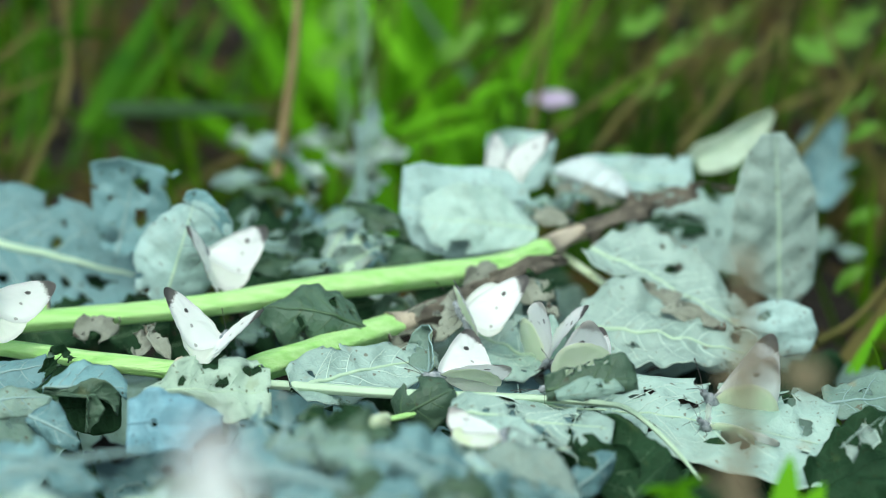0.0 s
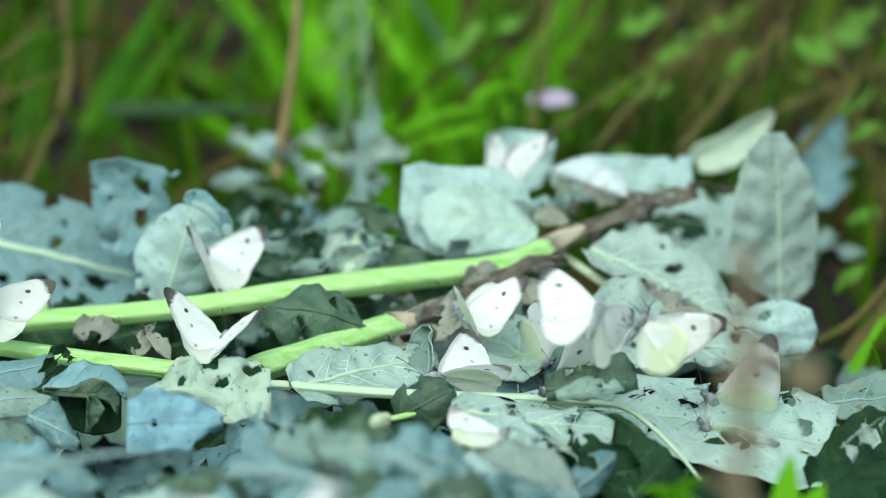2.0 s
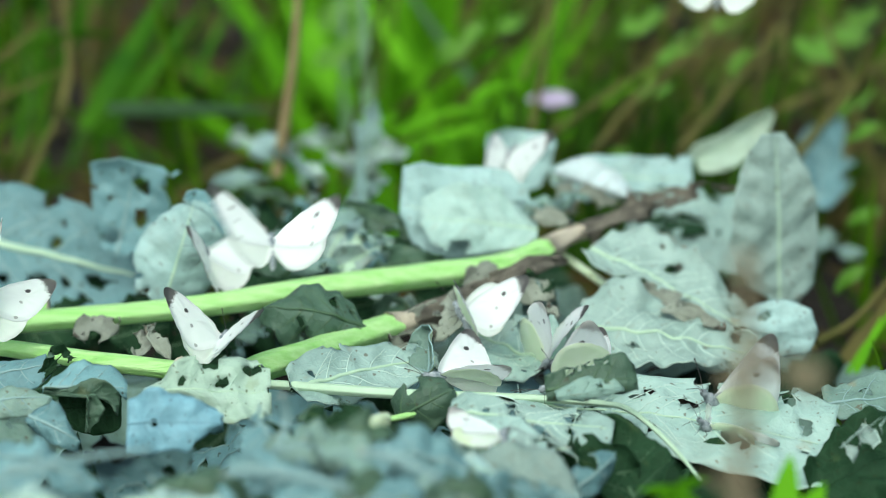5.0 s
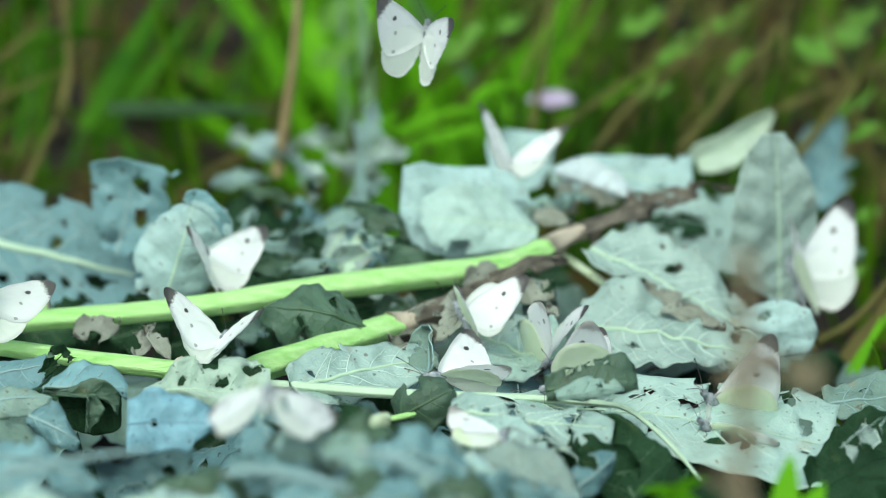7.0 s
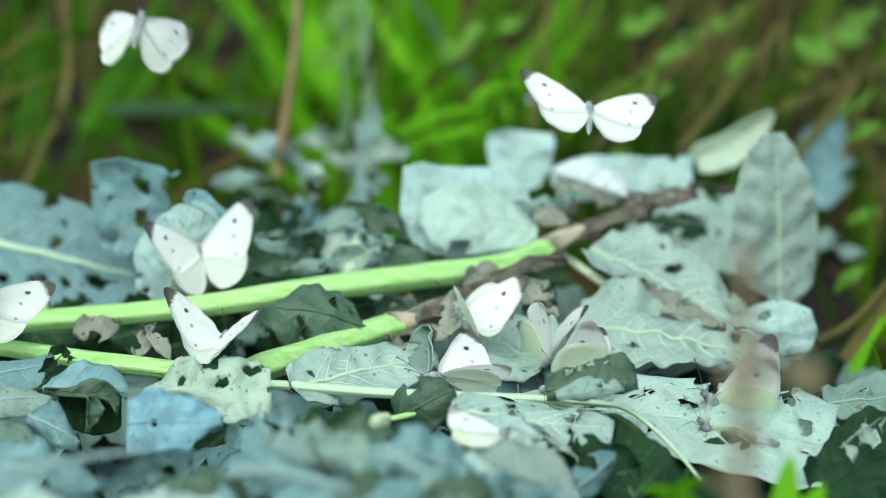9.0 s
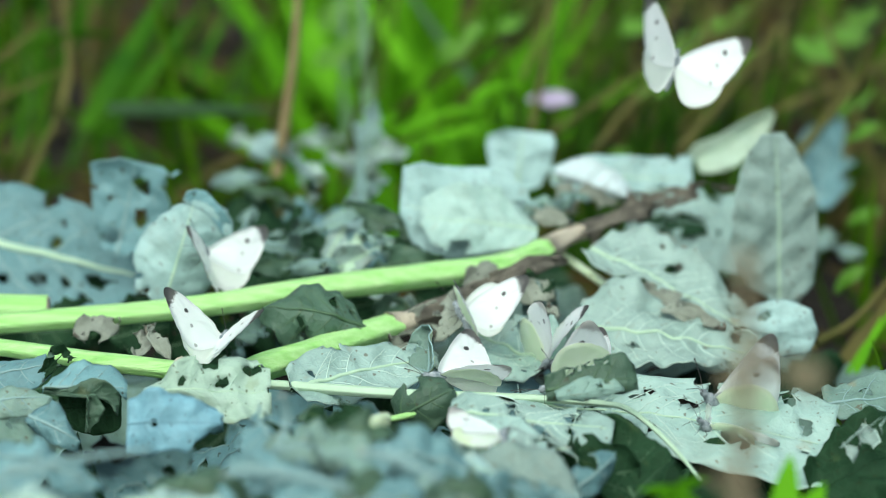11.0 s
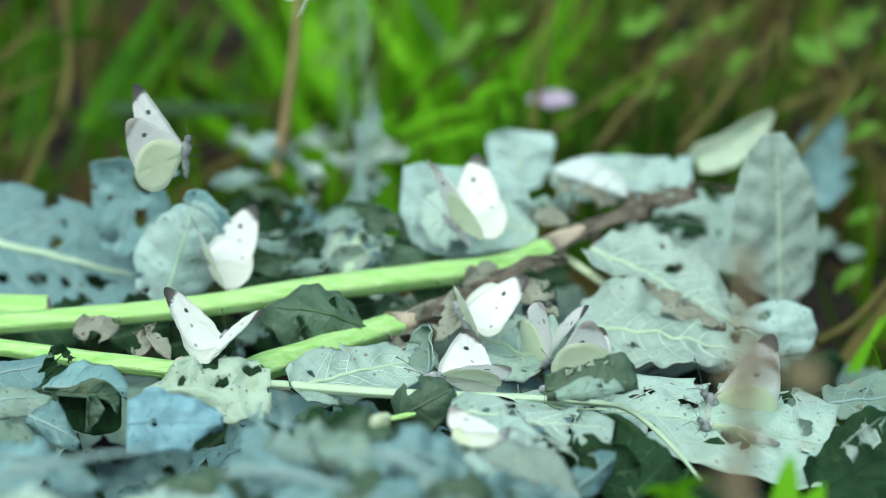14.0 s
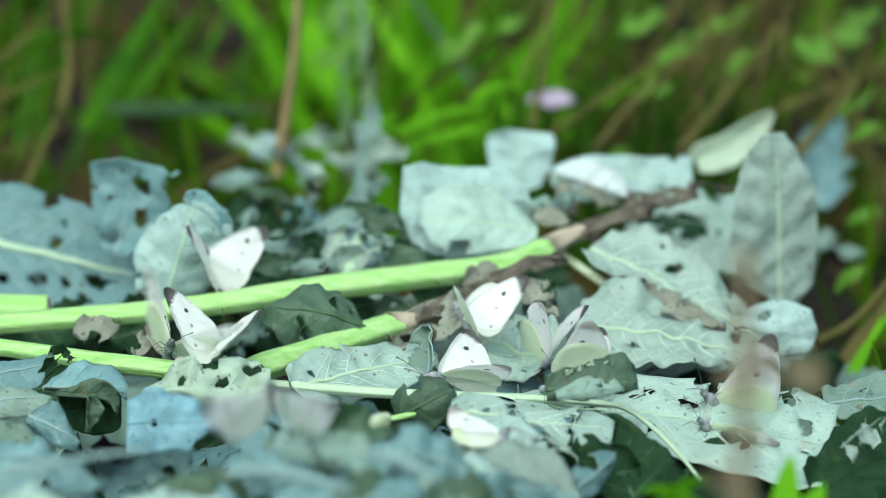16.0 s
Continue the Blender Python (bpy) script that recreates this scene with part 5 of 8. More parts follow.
LUSHLY = "broad bright green grass blade behind the heap"
for root, tip, w, sag, mat in [
        ((-0.1584, 0.2400, 0.0793), (-0.1229, 0.2700, 0.1360), 0.0105, 0, MEADOW), ((-0.1470, 0.2700, 0.0732), (-0.1124, 0.3000, 0.1164), 0.0075, 0, MEADOW), ((-0.1473, 0.2400, 0.1219), (-0.1953, 0.2200, 0.1094), 0.0045, 0.006, MEADOW),
        ((-0.1748, 0.3300, 0.0325), (-0.1508, 0.3600, 0.0816), 0.006, 0, DARKGRASS), ((-0.1422, 0.3500, 0.0182), (-0.1622, 0.3800, 0.0595), 0.005, 0, MEADOW), ((-0.1195, 0.3400, 0.0653), (-0.0960, 0.3600, 0.1116), 0.005, 0, MEADOW),
        ((-0.1035, 0.3600, 0.0541), (-0.0839, 0.3800, 0.0928), 0.0045, 0, DARKGRASS), ((-0.2015, 0.3600, 0.0291), (-0.1926, 0.4000, 0.0903), 0.005, 0, MEADOW), ((-0.1867, 0.3000, 0.0685), (-0.2015, 0.3600, 0.1116), 0.004, 0, DARKGRASS),
        ((-0.0586, 0.3300, 0.0762), (-0.0749, 0.3600, 0.1116), 0.008, 0, LUSH), ((-0.0500, 0.3000, 0.0766), (-0.0634, 0.3300, 0.1140), 0.01, 0, LUSH), ((-0.0164, 0.3000, 0.0899), (-0.0374, 0.3300, 0.1193), 0.007, 0, LUSH),
        ((-0.1457, 0.2100, 0.0964), (-0.0725, 0.2200, 0.0928), 0.009, 0.0, GREYGRASS), ((-0.0418, 0.2700, 0.0427), (-0.0471, 0.3100, 0.1403), 0.005, 0.0, GREYGRASS),
        ((-0.0302, 0.1900, 0.0748), (-0.0390, 0.2900, 0.1556), 0.006, 0.0, GREYGRASS), ((0.0197, 0.3100, 0.0711), (-0.0241, 0.3100, 0.1350), 0.005, 0.0, GREYGRASS), ((-0.0035, 0.2500, 0.0698), (-0.0209, 0.2500, 0.1346), 0.006, 0.0, LUSH),
        ((0.1578, 0.0000, 0.0493), (0.1811, 0.0200, 0.0751), 0.0028, 0.0, LUSH), ((0.1591, -0.0200, 0.0564), (0.1703, 0.0000, 0.0726), 0.003, 0.0, LUSH), ((0.1490, 0.0200, 0.0327), (0.1898, 0.0600, 0.0737), 0.007, 0.0, STRAW),
        ((0.0623, -0.3669, 0.1309), (0.0808, -0.3533, 0.1406), 0.009, 0.004, LUSH), ((0.0810, -0.3669, 0.1309), (0.0594, -0.3543, 0.1373), 0.009, 0.004, LUSH), ((0.1031, -0.3570, 0.1288), (0.1065, -0.3416, 0.1441), 0.009, 0.0, LUSH), ((0.1091, -0.3570, 0.1288), (0.1169, -0.3443, 0.1358), 0.008, 0.0, LUSH)]:
    grass_blade(root, tip, w, sag, mat, LUSHLY if mat in (LUSH, MEADOW) else "grey-green grass blade behind the heap" if mat in (GREYGRASS, DARKGRASS) else "dry grass blade by the heap")


WEED = plain_material("weed_leaf_green", (0.10, 0.24, 0.03), (0.18, 0.33, 0.08), 60, 0.6, 0.2, 0.001, 0.3, (1, 1, 1), False, 0.08)


def weed_leaf(p, q, w, mat=LUSH):
    return leaf(p, q, 0.65 * w, (0, -0.5, 1), mat, mat, bend=30, cup=0.1, ruffle=0.15, lobes=0.04, seed=int(w * 1e5), chew=0, rib=0.0006, veins=3, res=0.5, blunt=0.8, label="bright green weed leaf behind the heap", name="weed_leaf", rib_mat=LUSH)


for p, q, w in [((-0.0234, 0.2300, 0.0783), (0.0213, 0.2300, 0.0912), 0.014), ((-0.0158, 0.2100, 0.0765), (0.0187, 0.2100, 0.0880), 0.013), ((-0.0204, 0.1900, 0.1001), (-0.0346, 0.1700, 0.0959), 0.012), ((0.0111, 0.1900, 0.1052), (0.0329, 0.1900, 0.1127), 0.014), ((0.0688, 0.2300, 0.0653), (0.0836, 0.2300, 0.0726), 0.010),
                ((-0.0560, 0.2500, 0.1037), (-0.0334, 0.2500, 0.1192), 0.02), ((-0.0010, 0.2500, 0.1063), (0.0189, 0.2500, 0.1244), 0.02), ((0.0815, 0.3100, 0.1032), (0.1019, 0.3100, 0.1138), 0.02), ((0.1572, 0.2900, 0.1033), (0.1804, 0.2900, 0.0953), 0.02), ((0.0940, 0.2500, 0.1063), (0.1139, 0.2500, 0.1115), 0.014), ((0.1623, 0.1000, 0.0484), (0.1736, 0.1000, 0.0607), 0.012),
                ((0.1266, 0.2500, 0.1011), (0.1389, 0.2500, 0.1115), 0.014), ((0.1727, 0.2300, 0.0886), (0.1898, 0.2300, 0.0990), 0.016), ((0.0858, 0.2300, 0.0938), (0.1005, 0.2300, 0.1015), 0.012), ((0.0245, 0.2900, 0.1085), (0.0397, 0.2900, 0.1191), 0.016), ((0.1864, 0.3300, 0.1032), (0.2018, 0.3300, 0.1086), 0.02), ((0.1722, 0.1600, 0.0587), (0.1863, 0.1600, 0.0663), 0.012), ((0.1037, 0.2900, 0.0993), (0.1187, 0.2900, 0.1125), 0.016), ((0.1253, 0.3500, 0.0925), (0.1435, 0.3500, 0.1034), 0.02), ((0.1677, 0.3500, 0.0843), (0.1991, 0.3500, 0.0925), 0.024), ((0.1365, 0.2500, 0.1037), (0.1268, 0.2500, 0.0933), 0.010), ((-0.0454, 0.3300, 0.0898), (-0.0245, 0.3300, 0.1059), 0.024), ((-0.0590, 0.3500, 0.0925), (-0.0378, 0.3500, 0.1088), 0.024), ((0.1721, 0.1700, 0.0934), (0.1862, 0.1700, 0.1021), 0.010)]:
    weed_leaf(p, q, w, WEED if p[0] > 0.02 or p[1] > 0.23 else LUSH)
STEM = plain_material("weed_stem_tan", (0.20, 0.16, 0.07), (0.29, 0.24, 0.12), 90, 0.7, 0.5, 0.001)
DRY = "dry brown weed stem behind the heap"
for pts, r in [([(-0.0700, 0.1500, 0.0844), (-0.0654, 0.1500, 0.1141), (-0.0618, 0.1500, 0.1411), (-0.0601, 0.1500, 0.1653)], 0.0026), ([(-0.1774, 0.1500, 0.0757), (-0.1692, 0.1700, 0.0921), (-0.1638, 0.1800, 0.1018)], 0.0021), ([(-0.1649, 0.2000, 0.0973), (-0.1628, 0.2200, 0.1120), (-0.1672, 0.2500, 0.1346), (-0.1684, 0.2600, 0.1398)], 0.0024),
               ([(0.0647, 0.1900, 0.0824), (0.0941, 0.2500, 0.0985), (0.1405, 0.3100, 0.1138), (0.1666, 0.3500, 0.1250)], 0.002), ([(0.1001, 0.1700, 0.0884), (0.1240, 0.2100, 0.1033), (0.1527, 0.2700, 0.1191)], 0.0024), ([(0.1483, 0.1700, 0.0834), (0.1688, 0.1900, 0.1027), (0.1990, 0.2300, 0.1195)], 0.0024),
               ([(0.0379, 0.1900, 0.0926), (0.0447, 0.2300, 0.1143), (0.0505, 0.2700, 0.1398)], 0.0018), ([(0.1458, 0.2300, 0.0731), (0.1453, 0.1900, 0.1202), (0.1491, 0.2300, 0.1398)], 0.0012), ([(0.1408, 0.2000, 0.0846), (0.1358, 0.1900, 0.1127), (0.1428, 0.2100, 0.1349)], 0.0010), ([(0.1722, 0.1900, 0.0672), (0.1781, 0.2100, 0.0969), (0.1850, 0.1700, 0.1406)], 0.0016), ([(0.0735, 0.2300, 0.0809), (0.0947, 0.1700, 0.1208), (0.1147, 0.1900, 0.1377)], 0.0013), ([(0.0341, 0.1900, 0.1152), (0.0429, 0.2100, 0.1349), (0.0469, 0.2300, 0.1550)], 0.0010), ([(0.0428, 0.1900, 0.0875), (0.0791, 0.2500, 0.0959), (0.1137, 0.2900, 0.1085)], 0.0018), ([(0.1443, 0.0000, 0.0609), (0.1647, 0.0300, 0.0623), (0.1919, 0.0800, 0.0744)], 0.0022)]:
    bm = bmesh.new()
    tube_into(bm, smooth_path(pts, 14), lerp_list([r, r * 0.6], 14), 7)
    tagged(finish("dry_weed", bm, [STEM if r > 0.0025 else STRAW]), DRY, "weed", "dry weeds")

for i in range(7):
    x, y = rng.uniform(-0.22, -0.03), rng.uniform(0.40, 0.58)
    h, a = rng.uniform(0.08, 0.19), rng.gauss(0.30, 0.35)
    grass_blade((x, y, 0.0), (x + h * math.sin(a), y + rng.uniform(-0.02, 0.03), h * math.cos(a)), rng.uniform(0.005, 0.009), rng.uniform(0, 0.012), rng.choice((MEADOW, GRASS, MEADOW)), LUSHLY)
for i in range(34):
    x, y = rng.uniform(-0.24, 0.27), rng.uniform(0.24, 0.42)
    h, a = rng.uniform(0.07, 0.17), rng.gauss(0.35 if x > 0.06 else 0.1, 0.4)
    grass_blade((x, y, 0.0), (x + h * math.sin(a), y + rng.uniform(-0.02, 0.03), h * math.cos(a)), rng.uniform(0.0022, 0.0048), rng.uniform(0, 0.012), rng.choice((MEADOW, MEADOW, GRASS, DARKGRASS, STRAW)), "thin grass blade behind the heap")

verts, faces = [], []
for i in range(420):
    x, y = rng.uniform(0.02, 0.34), rng.uniform(0.26, 0.85)
    a, n = rng.uniform(0, 6.28), rng.uniform(0.010, 0.028)
    z = rng.uniform(0.004, 0.05)
    blade_into(verts, faces, (x, y, z), (x + n * math.cos(a), y + n * math.sin(a), z + rng.uniform(0.0, 0.012)), rng.uniform(0.006, 0.015), 0.003, rng, 4, Vector((-math.sin(a), math.cos(a), 0.2)))
sheet_of("low_weeds", verts, faces, OLIVE, "low olive green weeds on the ground behind the heap", "weeds")

# lilac flower on its stem
bm = bmesh.new()
tube_into(bm, smooth_path([(0.0499, 0.2200, 0.0580), (0.0485, 0.2200, 0.0761), (0.0471, 0.2200, 0.0961)], 8), [0.0012] * 8, 6)
flower = tagged(finish("wild_flower", bm, [STRAW]), "small pale lilac wild flower on a thin stem", "flower")
bm = bmesh.new()
c0 = Vector((0.0471, 0.2200, 0.0972))
tube_into(bm, [c0 + Vector((0, 0, k)) for k in (-0.004, -0.002, 0.001, 0.003)], [0.001, 0.003, 0.0035, 0.0012], 10)
flower_head = part("flower_head", bm, LILAC, flower)
centre = Vector((0.0471, 0.2200, 0.0972))
for i in range(26):
    a = i * math.tau / 26
    bm = bmesh.new()
    d = Vector((math.cos(a), math.sin(a), 0))
    s = Vector((-math.sin(a), math.cos(a), 0)) * 0.0012
    ring = [centre + d * u * 0.0105 + Vector((0, 0, 0.004 * math.sin(u * 2.2) - 0.003 * u * u)) for u in (0.1, 0.4, 0.75, 1.0)]
    v = [[bm.verts.new(p - s * w), bm.verts.new(p + s * w), bm.verts.new(p + s * w - Vector((0, 0, 0.0003))), bm.verts.new(p - s * w - Vector((0, 0, 0.0003)))] for p, w in zip(ring, (0.6, 1.1, 1.2, 0.4))]
    for a0, a1 in zip(v, v[1:]):
        for k in range(4):
            bm.faces.new((a0[k], a0[(k + 1) % 4], a1[(k + 1) % 4], a1[k]))
    part("petal", bm, LILAC, flower_head)

# a dry seed head in front of the heap
bm = bmesh.new()
tube_into(bm, smooth_path([(0.062, -0.62, -0.01), (0.066, -0.615, 0.10), (0.070, -0.61, 0.19), (0.0715, -0.61, 0.26), (0.0705, -0.61, 0.285)], 16), lerp_list([0.0024, 0.0022, 0.0018], 16), 7)
near_weed = tagged(finish("dry_weed", bm, [HUSK]), "dry seed-bearing weed standing in front of the heap", "weed")
bm = bmesh.new()
tube_into(bm, smooth_path([(0.0721, -0.6090, 0.2600), (0.0759, -0.6069, 0.2663), (0.0866, -0.6076, 0.2640)], 8), lerp_list([0.0012, 0.0007], 8), 6)
part("twig", bm, HUSK, near_weed)
for p, r in [((0.0712, -0.6042, 0.2909), 0.003), ((0.0718, -0.6053, 0.2842), 0.0025), ((0.0743, -0.6065, 0.2676), 0.0026), ((0.0806, -0.6071, 0.2657), 0.002), ((0.0869, -0.6076, 0.2640), 0.0034)]:
    bm = bmesh.new()
    c = Vector(p)
    tube_into(bm, [c + Vector((0, 0, k * r)) for k in (-1.3, -0.7, 0, 0.7, 1.3)], [0.2 * r, 0.8 * r, r, 0.7 * r, 0.15 * r], 9)
    part("seed_husk", bm, HUSK, near_weed)
for i in range(7):
    c = Vector((0.0705 + 0.003 * math.sin(i * 2.4), -0.61 + 0.003 * math.cos(i * 2.4), 0.222 + 0.008 * i))
    d = Vector((math.sin(i * 2.4), math.cos(i * 2.4), 0.8)).normalized() * 0.006
    bm = bmesh.new()
    tube_into(bm, [c - d * 0.6, c, c + d * 0.6, c + d], [0.0004, 0.0014, 0.0012, 0.0003], 6)
    part("seed_husk", bm, HUSK, near_weed)


def motions():
    hold(FLYERS["one"], [(0.00, pose(-0.0372, -0.8000, 0.2962, 28, 3, -30), 62, 62), (0.10, pose(-0.0611, -0.4794, 0.2055, 28, 3, -30), 70, 70), (0.20, pose(-0.0539, -0.3836, 0.1768, 28, 3, -30), 25, 25),
        (0.30, pose(-0.0572, -0.2660, 0.1504, 28, 3, -30), -20, -20), (0.40, pose(-0.0503, -0.1659, 0.1352, 28, 3, -30), 35, 35), (0.48, pose(-0.0409, -0.1609, 0.1301, 28, 3, -30), 69, 69),
        (0.50, pose(-0.0385, -0.1597, 0.1288, 28, 3, -30), 69, 69), (0.52, pose(-0.0362, -0.1421, 0.1297, 28, 3, -30), 69, 69), (0.60, pose(-0.0268, -0.0720, 0.1330, 26, 4, -24), 25, 25),
        (0.70, pose(-0.0299, -0.0697, 0.1402, 25, 5, -19), -20, -20), (0.80, pose(0.0048, -0.1252, 0.1311, 23, 6, -13), 35, 35), (0.90, pose(0.0427, -0.1680, 0.1285, 22, 7, -8), 70, 70),
        (0.94, pose(0.0596, -0.2331, 0.1468, 21, 8, -6), 24, 23), (0.98, pose(0.0765, -0.2982, 0.1652, 21, 9, -3), -23, -24), (1.00, pose(0.0850, -0.3307, 0.1744, 21, 9, -3), -23, -24),
        (1.02, pose(0.0896, -0.3061, 0.1665, 21, 9, -3), -23, -24), (1.10, pose(0.1083, -0.2079, 0.1352, 22, 9, -1), -20, -20), (1.20, pose(0.1049, -0.2073, 0.1371, 23, 9, 1), 35, 35),
        (1.30, pose(0.1123, -0.1975, 0.1347, 24, 9, 2), 70, 70), (1.40, pose(0.1131, -0.1872, 0.1342, 25, 9, 4), 25, 25), (1.48, pose(0.1080, -0.2218, 0.1514, 26, 9, 6), -35, -36),
        (1.50, pose(0.1067, -0.2304, 0.1557, 26, 9, 6), -35, -36), (1.52, pose(0.1066, -0.2216, 0.1519, 26, 9, 6), -35, -36), (1.60, pose(0.1064, -0.1864, 0.1366, 43, 15, 17), 35, 35),
        (1.70, pose(0.0925, -0.1762, 0.1356, 62, 18, 29), 70, 70), (1.80, pose(0.0775, -0.1668, 0.1324, 80, 16, 42), 25, 25), (1.90, pose(0.0775, -0.1677, 0.1296, 98, 11, 54), -20, -20),
        (1.94, pose(0.0735, -0.1786, 0.1330, 106, 7, 59), 33, 33), (1.98, pose(0.0694, -0.1895, 0.1363, 114, 3, 63), 86, 85), (2.00, pose(0.0674, -0.1950, 0.1380, 114, 3, 63), 86, 85),
        (2.02, pose(0.0706, -0.1841, 0.1399, 114, 3, 63), 86, 85), (2.10, pose(0.0835, -0.1408, 0.1477, 114, 3, 63), 70, 70), (2.20, pose(0.0786, -0.1292, 0.1836, 114, 3, 63), 25, 25),
        (2.30, pose(0.0575, -0.1023, 0.2019, 114, 3, 63), -20, -20), (2.40, pose(-0.0147, -0.0983, 0.2143, 114, 3, 63), 35, 35), (2.50, pose(-0.0450, -0.0878, 0.2469, 114, 3, 63), 70, 70),
        (2.60, pose(-0.0637, -0.0599, 0.2546, 114, 3, 63), 25, 25), (2.70, pose(-0.0856, -0.0233, 0.2646, 114, 3, 63), -20, -20), (2.80, pose(-0.1105, 0.0200, 0.2761, 114, 3, 63), 35, 35),
        (2.90, pose(-0.1384, 0.0683, 0.2884, 114, 3, 63), 70, 70), (3.00, pose(-0.1688, 0.1198, 0.3010, 114, 3, 63), 25, 25), (3.10, pose(-0.2017, 0.1727, 0.3130, 114, 3, 63), -20, -20),
        (3.20, pose(-0.2367, 0.2253, 0.3237, 114, 3, 63), 35, 35), (3.30, pose(-0.2736, 0.2758, 0.3326, 114, 3, 63), 70, 70), (3.40, pose(-0.3123, 0.3223, 0.3388, 114, 3, 63), 25, 25),
        (3.50, pose(-0.3525, 0.3631, 0.3418, 114, 3, 63), -20, -20), (16.00, pose(-1.0888, 0.8666, 0.2738, 114, 3, 63), 35, 35)])
    hold(FLYERS["two"], [(0.00, pose(-0.4064, 0.2624, 0.3554, 44, 29, 3), 35, 35), (0.10, pose(-0.3945, 0.2515, 0.3510, 44, 29, 3), 70, 70), (0.20, pose(-0.3791, 0.2374, 0.3455, 44, 29, 3), 25, 25),
        (0.30, pose(-0.3610, 0.2208, 0.3390, 44, 29, 3), -20, -20), (0.40, pose(-0.3405, 0.2022, 0.3317, 44, 29, 3), 35, 35), (0.50, pose(-0.3183, 0.1819, 0.3237, 44, 29, 3), 70, 70),
        (0.60, pose(-0.2949, 0.1606, 0.3154, 44, 29, 3), 25, 25), (0.70, pose(-0.2709, 0.1386, 0.3067, 44, 29, 3), -20, -20), (0.80, pose(-0.2470, 0.1165, 0.2980, 44, 29, 3), 35, 35),
        (0.90, pose(-0.2235, 0.0948, 0.2894, 44, 29, 3), 70, 70), (1.00, pose(-0.2012, 0.0740, 0.2811, 44, 29, 3), 25, 25), (1.10, pose(-0.1806, 0.0545, 0.2734, 44, 29, 3), -20, -20),
        (1.20, pose(-0.1623, 0.0368, 0.2663, 44, 29, 3), 35, 35), (1.30, pose(-0.1467, 0.0215, 0.2601, 44, 29, 3), 70, 70), (1.43, pose(-0.1078, -0.0208, 0.2420, 44, 29, 3), 25, 25),
        (1.57, pose(-0.0714, -0.0649, 0.2224, 44, 29, 3), 35, 35), (1.70, pose(-0.0440, -0.1008, 0.2067, 44, 29, 3), 70, 70), (1.80, pose(-0.0223, -0.1490, 0.1874, 44, 29, 3), 25, 25),
        (1.90, pose(0.0185, -0.1819, 0.1508, 44, 29, 3), -20, -20), (1.98, pose(0.0459, -0.1931, 0.1434, 44, 29, 3), -42, -45), (2.00, pose(0.0527, -0.1959, 0.1415, 44, 29, 3), -42, -45),
        (2.02, pose(0.0569, -0.1981, 0.1406, 44, 29, 3), -42, -45), (2.06, pose(0.0652, -0.2027, 0.1389, 42, 25, 1), 14, 12), (2.10, pose(0.0735, -0.2073, 0.1371, 40, 21, -0), 70, 70),
        (2.20, pose(0.0583, -0.2087, 0.1327, 36, 13, -3), 25, 25), (2.30, pose(0.0392, -0.2131, 0.1189, 33, 4, -5), -20, -20), (2.40, pose(0.0354, -0.2102, 0.1280, 30, -4, -6), 35, 35),
        (2.48, pose(0.0408, -0.2049, 0.1297, 27, -12, -8), -42, -42), (2.50, pose(0.0421, -0.2036, 0.1301, 27, -12, -8), -42, -42), (2.52, pose(0.0436, -0.2007, 0.1298, 27, -12, -8), -42, -42),
        (2.60, pose(0.0494, -0.1890, 0.1287, 29, -14, -9), 25, 25), (2.70, pose(0.0575, -0.1747, 0.1402, 30, -17, -10), -20, -20), (2.80, pose(0.0347, -0.1552, 0.1358, 32, -19, -11), 35, 35),
        (2.90, pose(0.0595, -0.1211, 0.1435, 33, -21, -12), 70, 70), (2.94, pose(0.0549, -0.1131, 0.1467, 34, -22, -13), 12, 12), (2.98, pose(0.0502, -0.1051, 0.1499, 35, -23, -13), -46, -47),
        (3.00, pose(0.0479, -0.1011, 0.1516, 35, -23, -13), -46, -47), (3.02, pose(0.0459, -0.1001, 0.1522, 35, -23, -13), -46, -47), (3.10, pose(0.0379, -0.0965, 0.1549, 32, -21, -11), -20, -20),
        (3.20, pose(0.0535, -0.1224, 0.1397, 31, -18, -8), 35, 35), (3.30, pose(0.1202, -0.1408, 0.1477, 29, -16, -6), 70, 70), (3.40, pose(0.1519, -0.1556, 0.1345, 27, -14, -3), 25, 25),
        (3.50, pose(0.1597, -0.1677, 0.1296, 26, -11, -1), -20, -20), (3.60, pose(0.1431, -0.1828, 0.1153, 24, -9, 1), 35, 35), (3.70, pose(0.1402, -0.1943, 0.1122, 23, -6, 3), 70, 70),
        (3.80, pose(0.1247, -0.1931, 0.1158, 21, -4, 5), 25, 25), (3.90, pose(0.1218, -0.1890, 0.1287, 20, -1, 7), -20, -20), (3.98, pose(0.1169, -0.1796, 0.1425, 19, 2, 9), -46, -46),
        (4.00, pose(0.1157, -0.1773, 0.1459, 19, 2, 9), -46, -46), (4.02, pose(0.1147, -0.1641, 0.1514, 19, 2, 9), -46, -46), (4.06, pose(0.1128, -0.1378, 0.1623, 20, 2, 8), 12, 12),
        (4.10, pose(0.1108, -0.1116, 0.1732, 22, 2, 7), 70, 70), (4.20, pose(0.0888, -0.0952, 0.1588, 24, 1, 6), 25, 25), (4.30, pose(0.0955, -0.0824, 0.1598, 26, 1, 4), -20, -20),
        (4.40, pose(0.1077, -0.0659, 0.1624, 29, 1, 3), 35, 35), (4.50, pose(0.1213, -0.0468, 0.1660, 31, 1, 1), 70, 70), (4.60, pose(0.1322, -0.0265, 0.1701, 33, 2, -1), 25, 25),
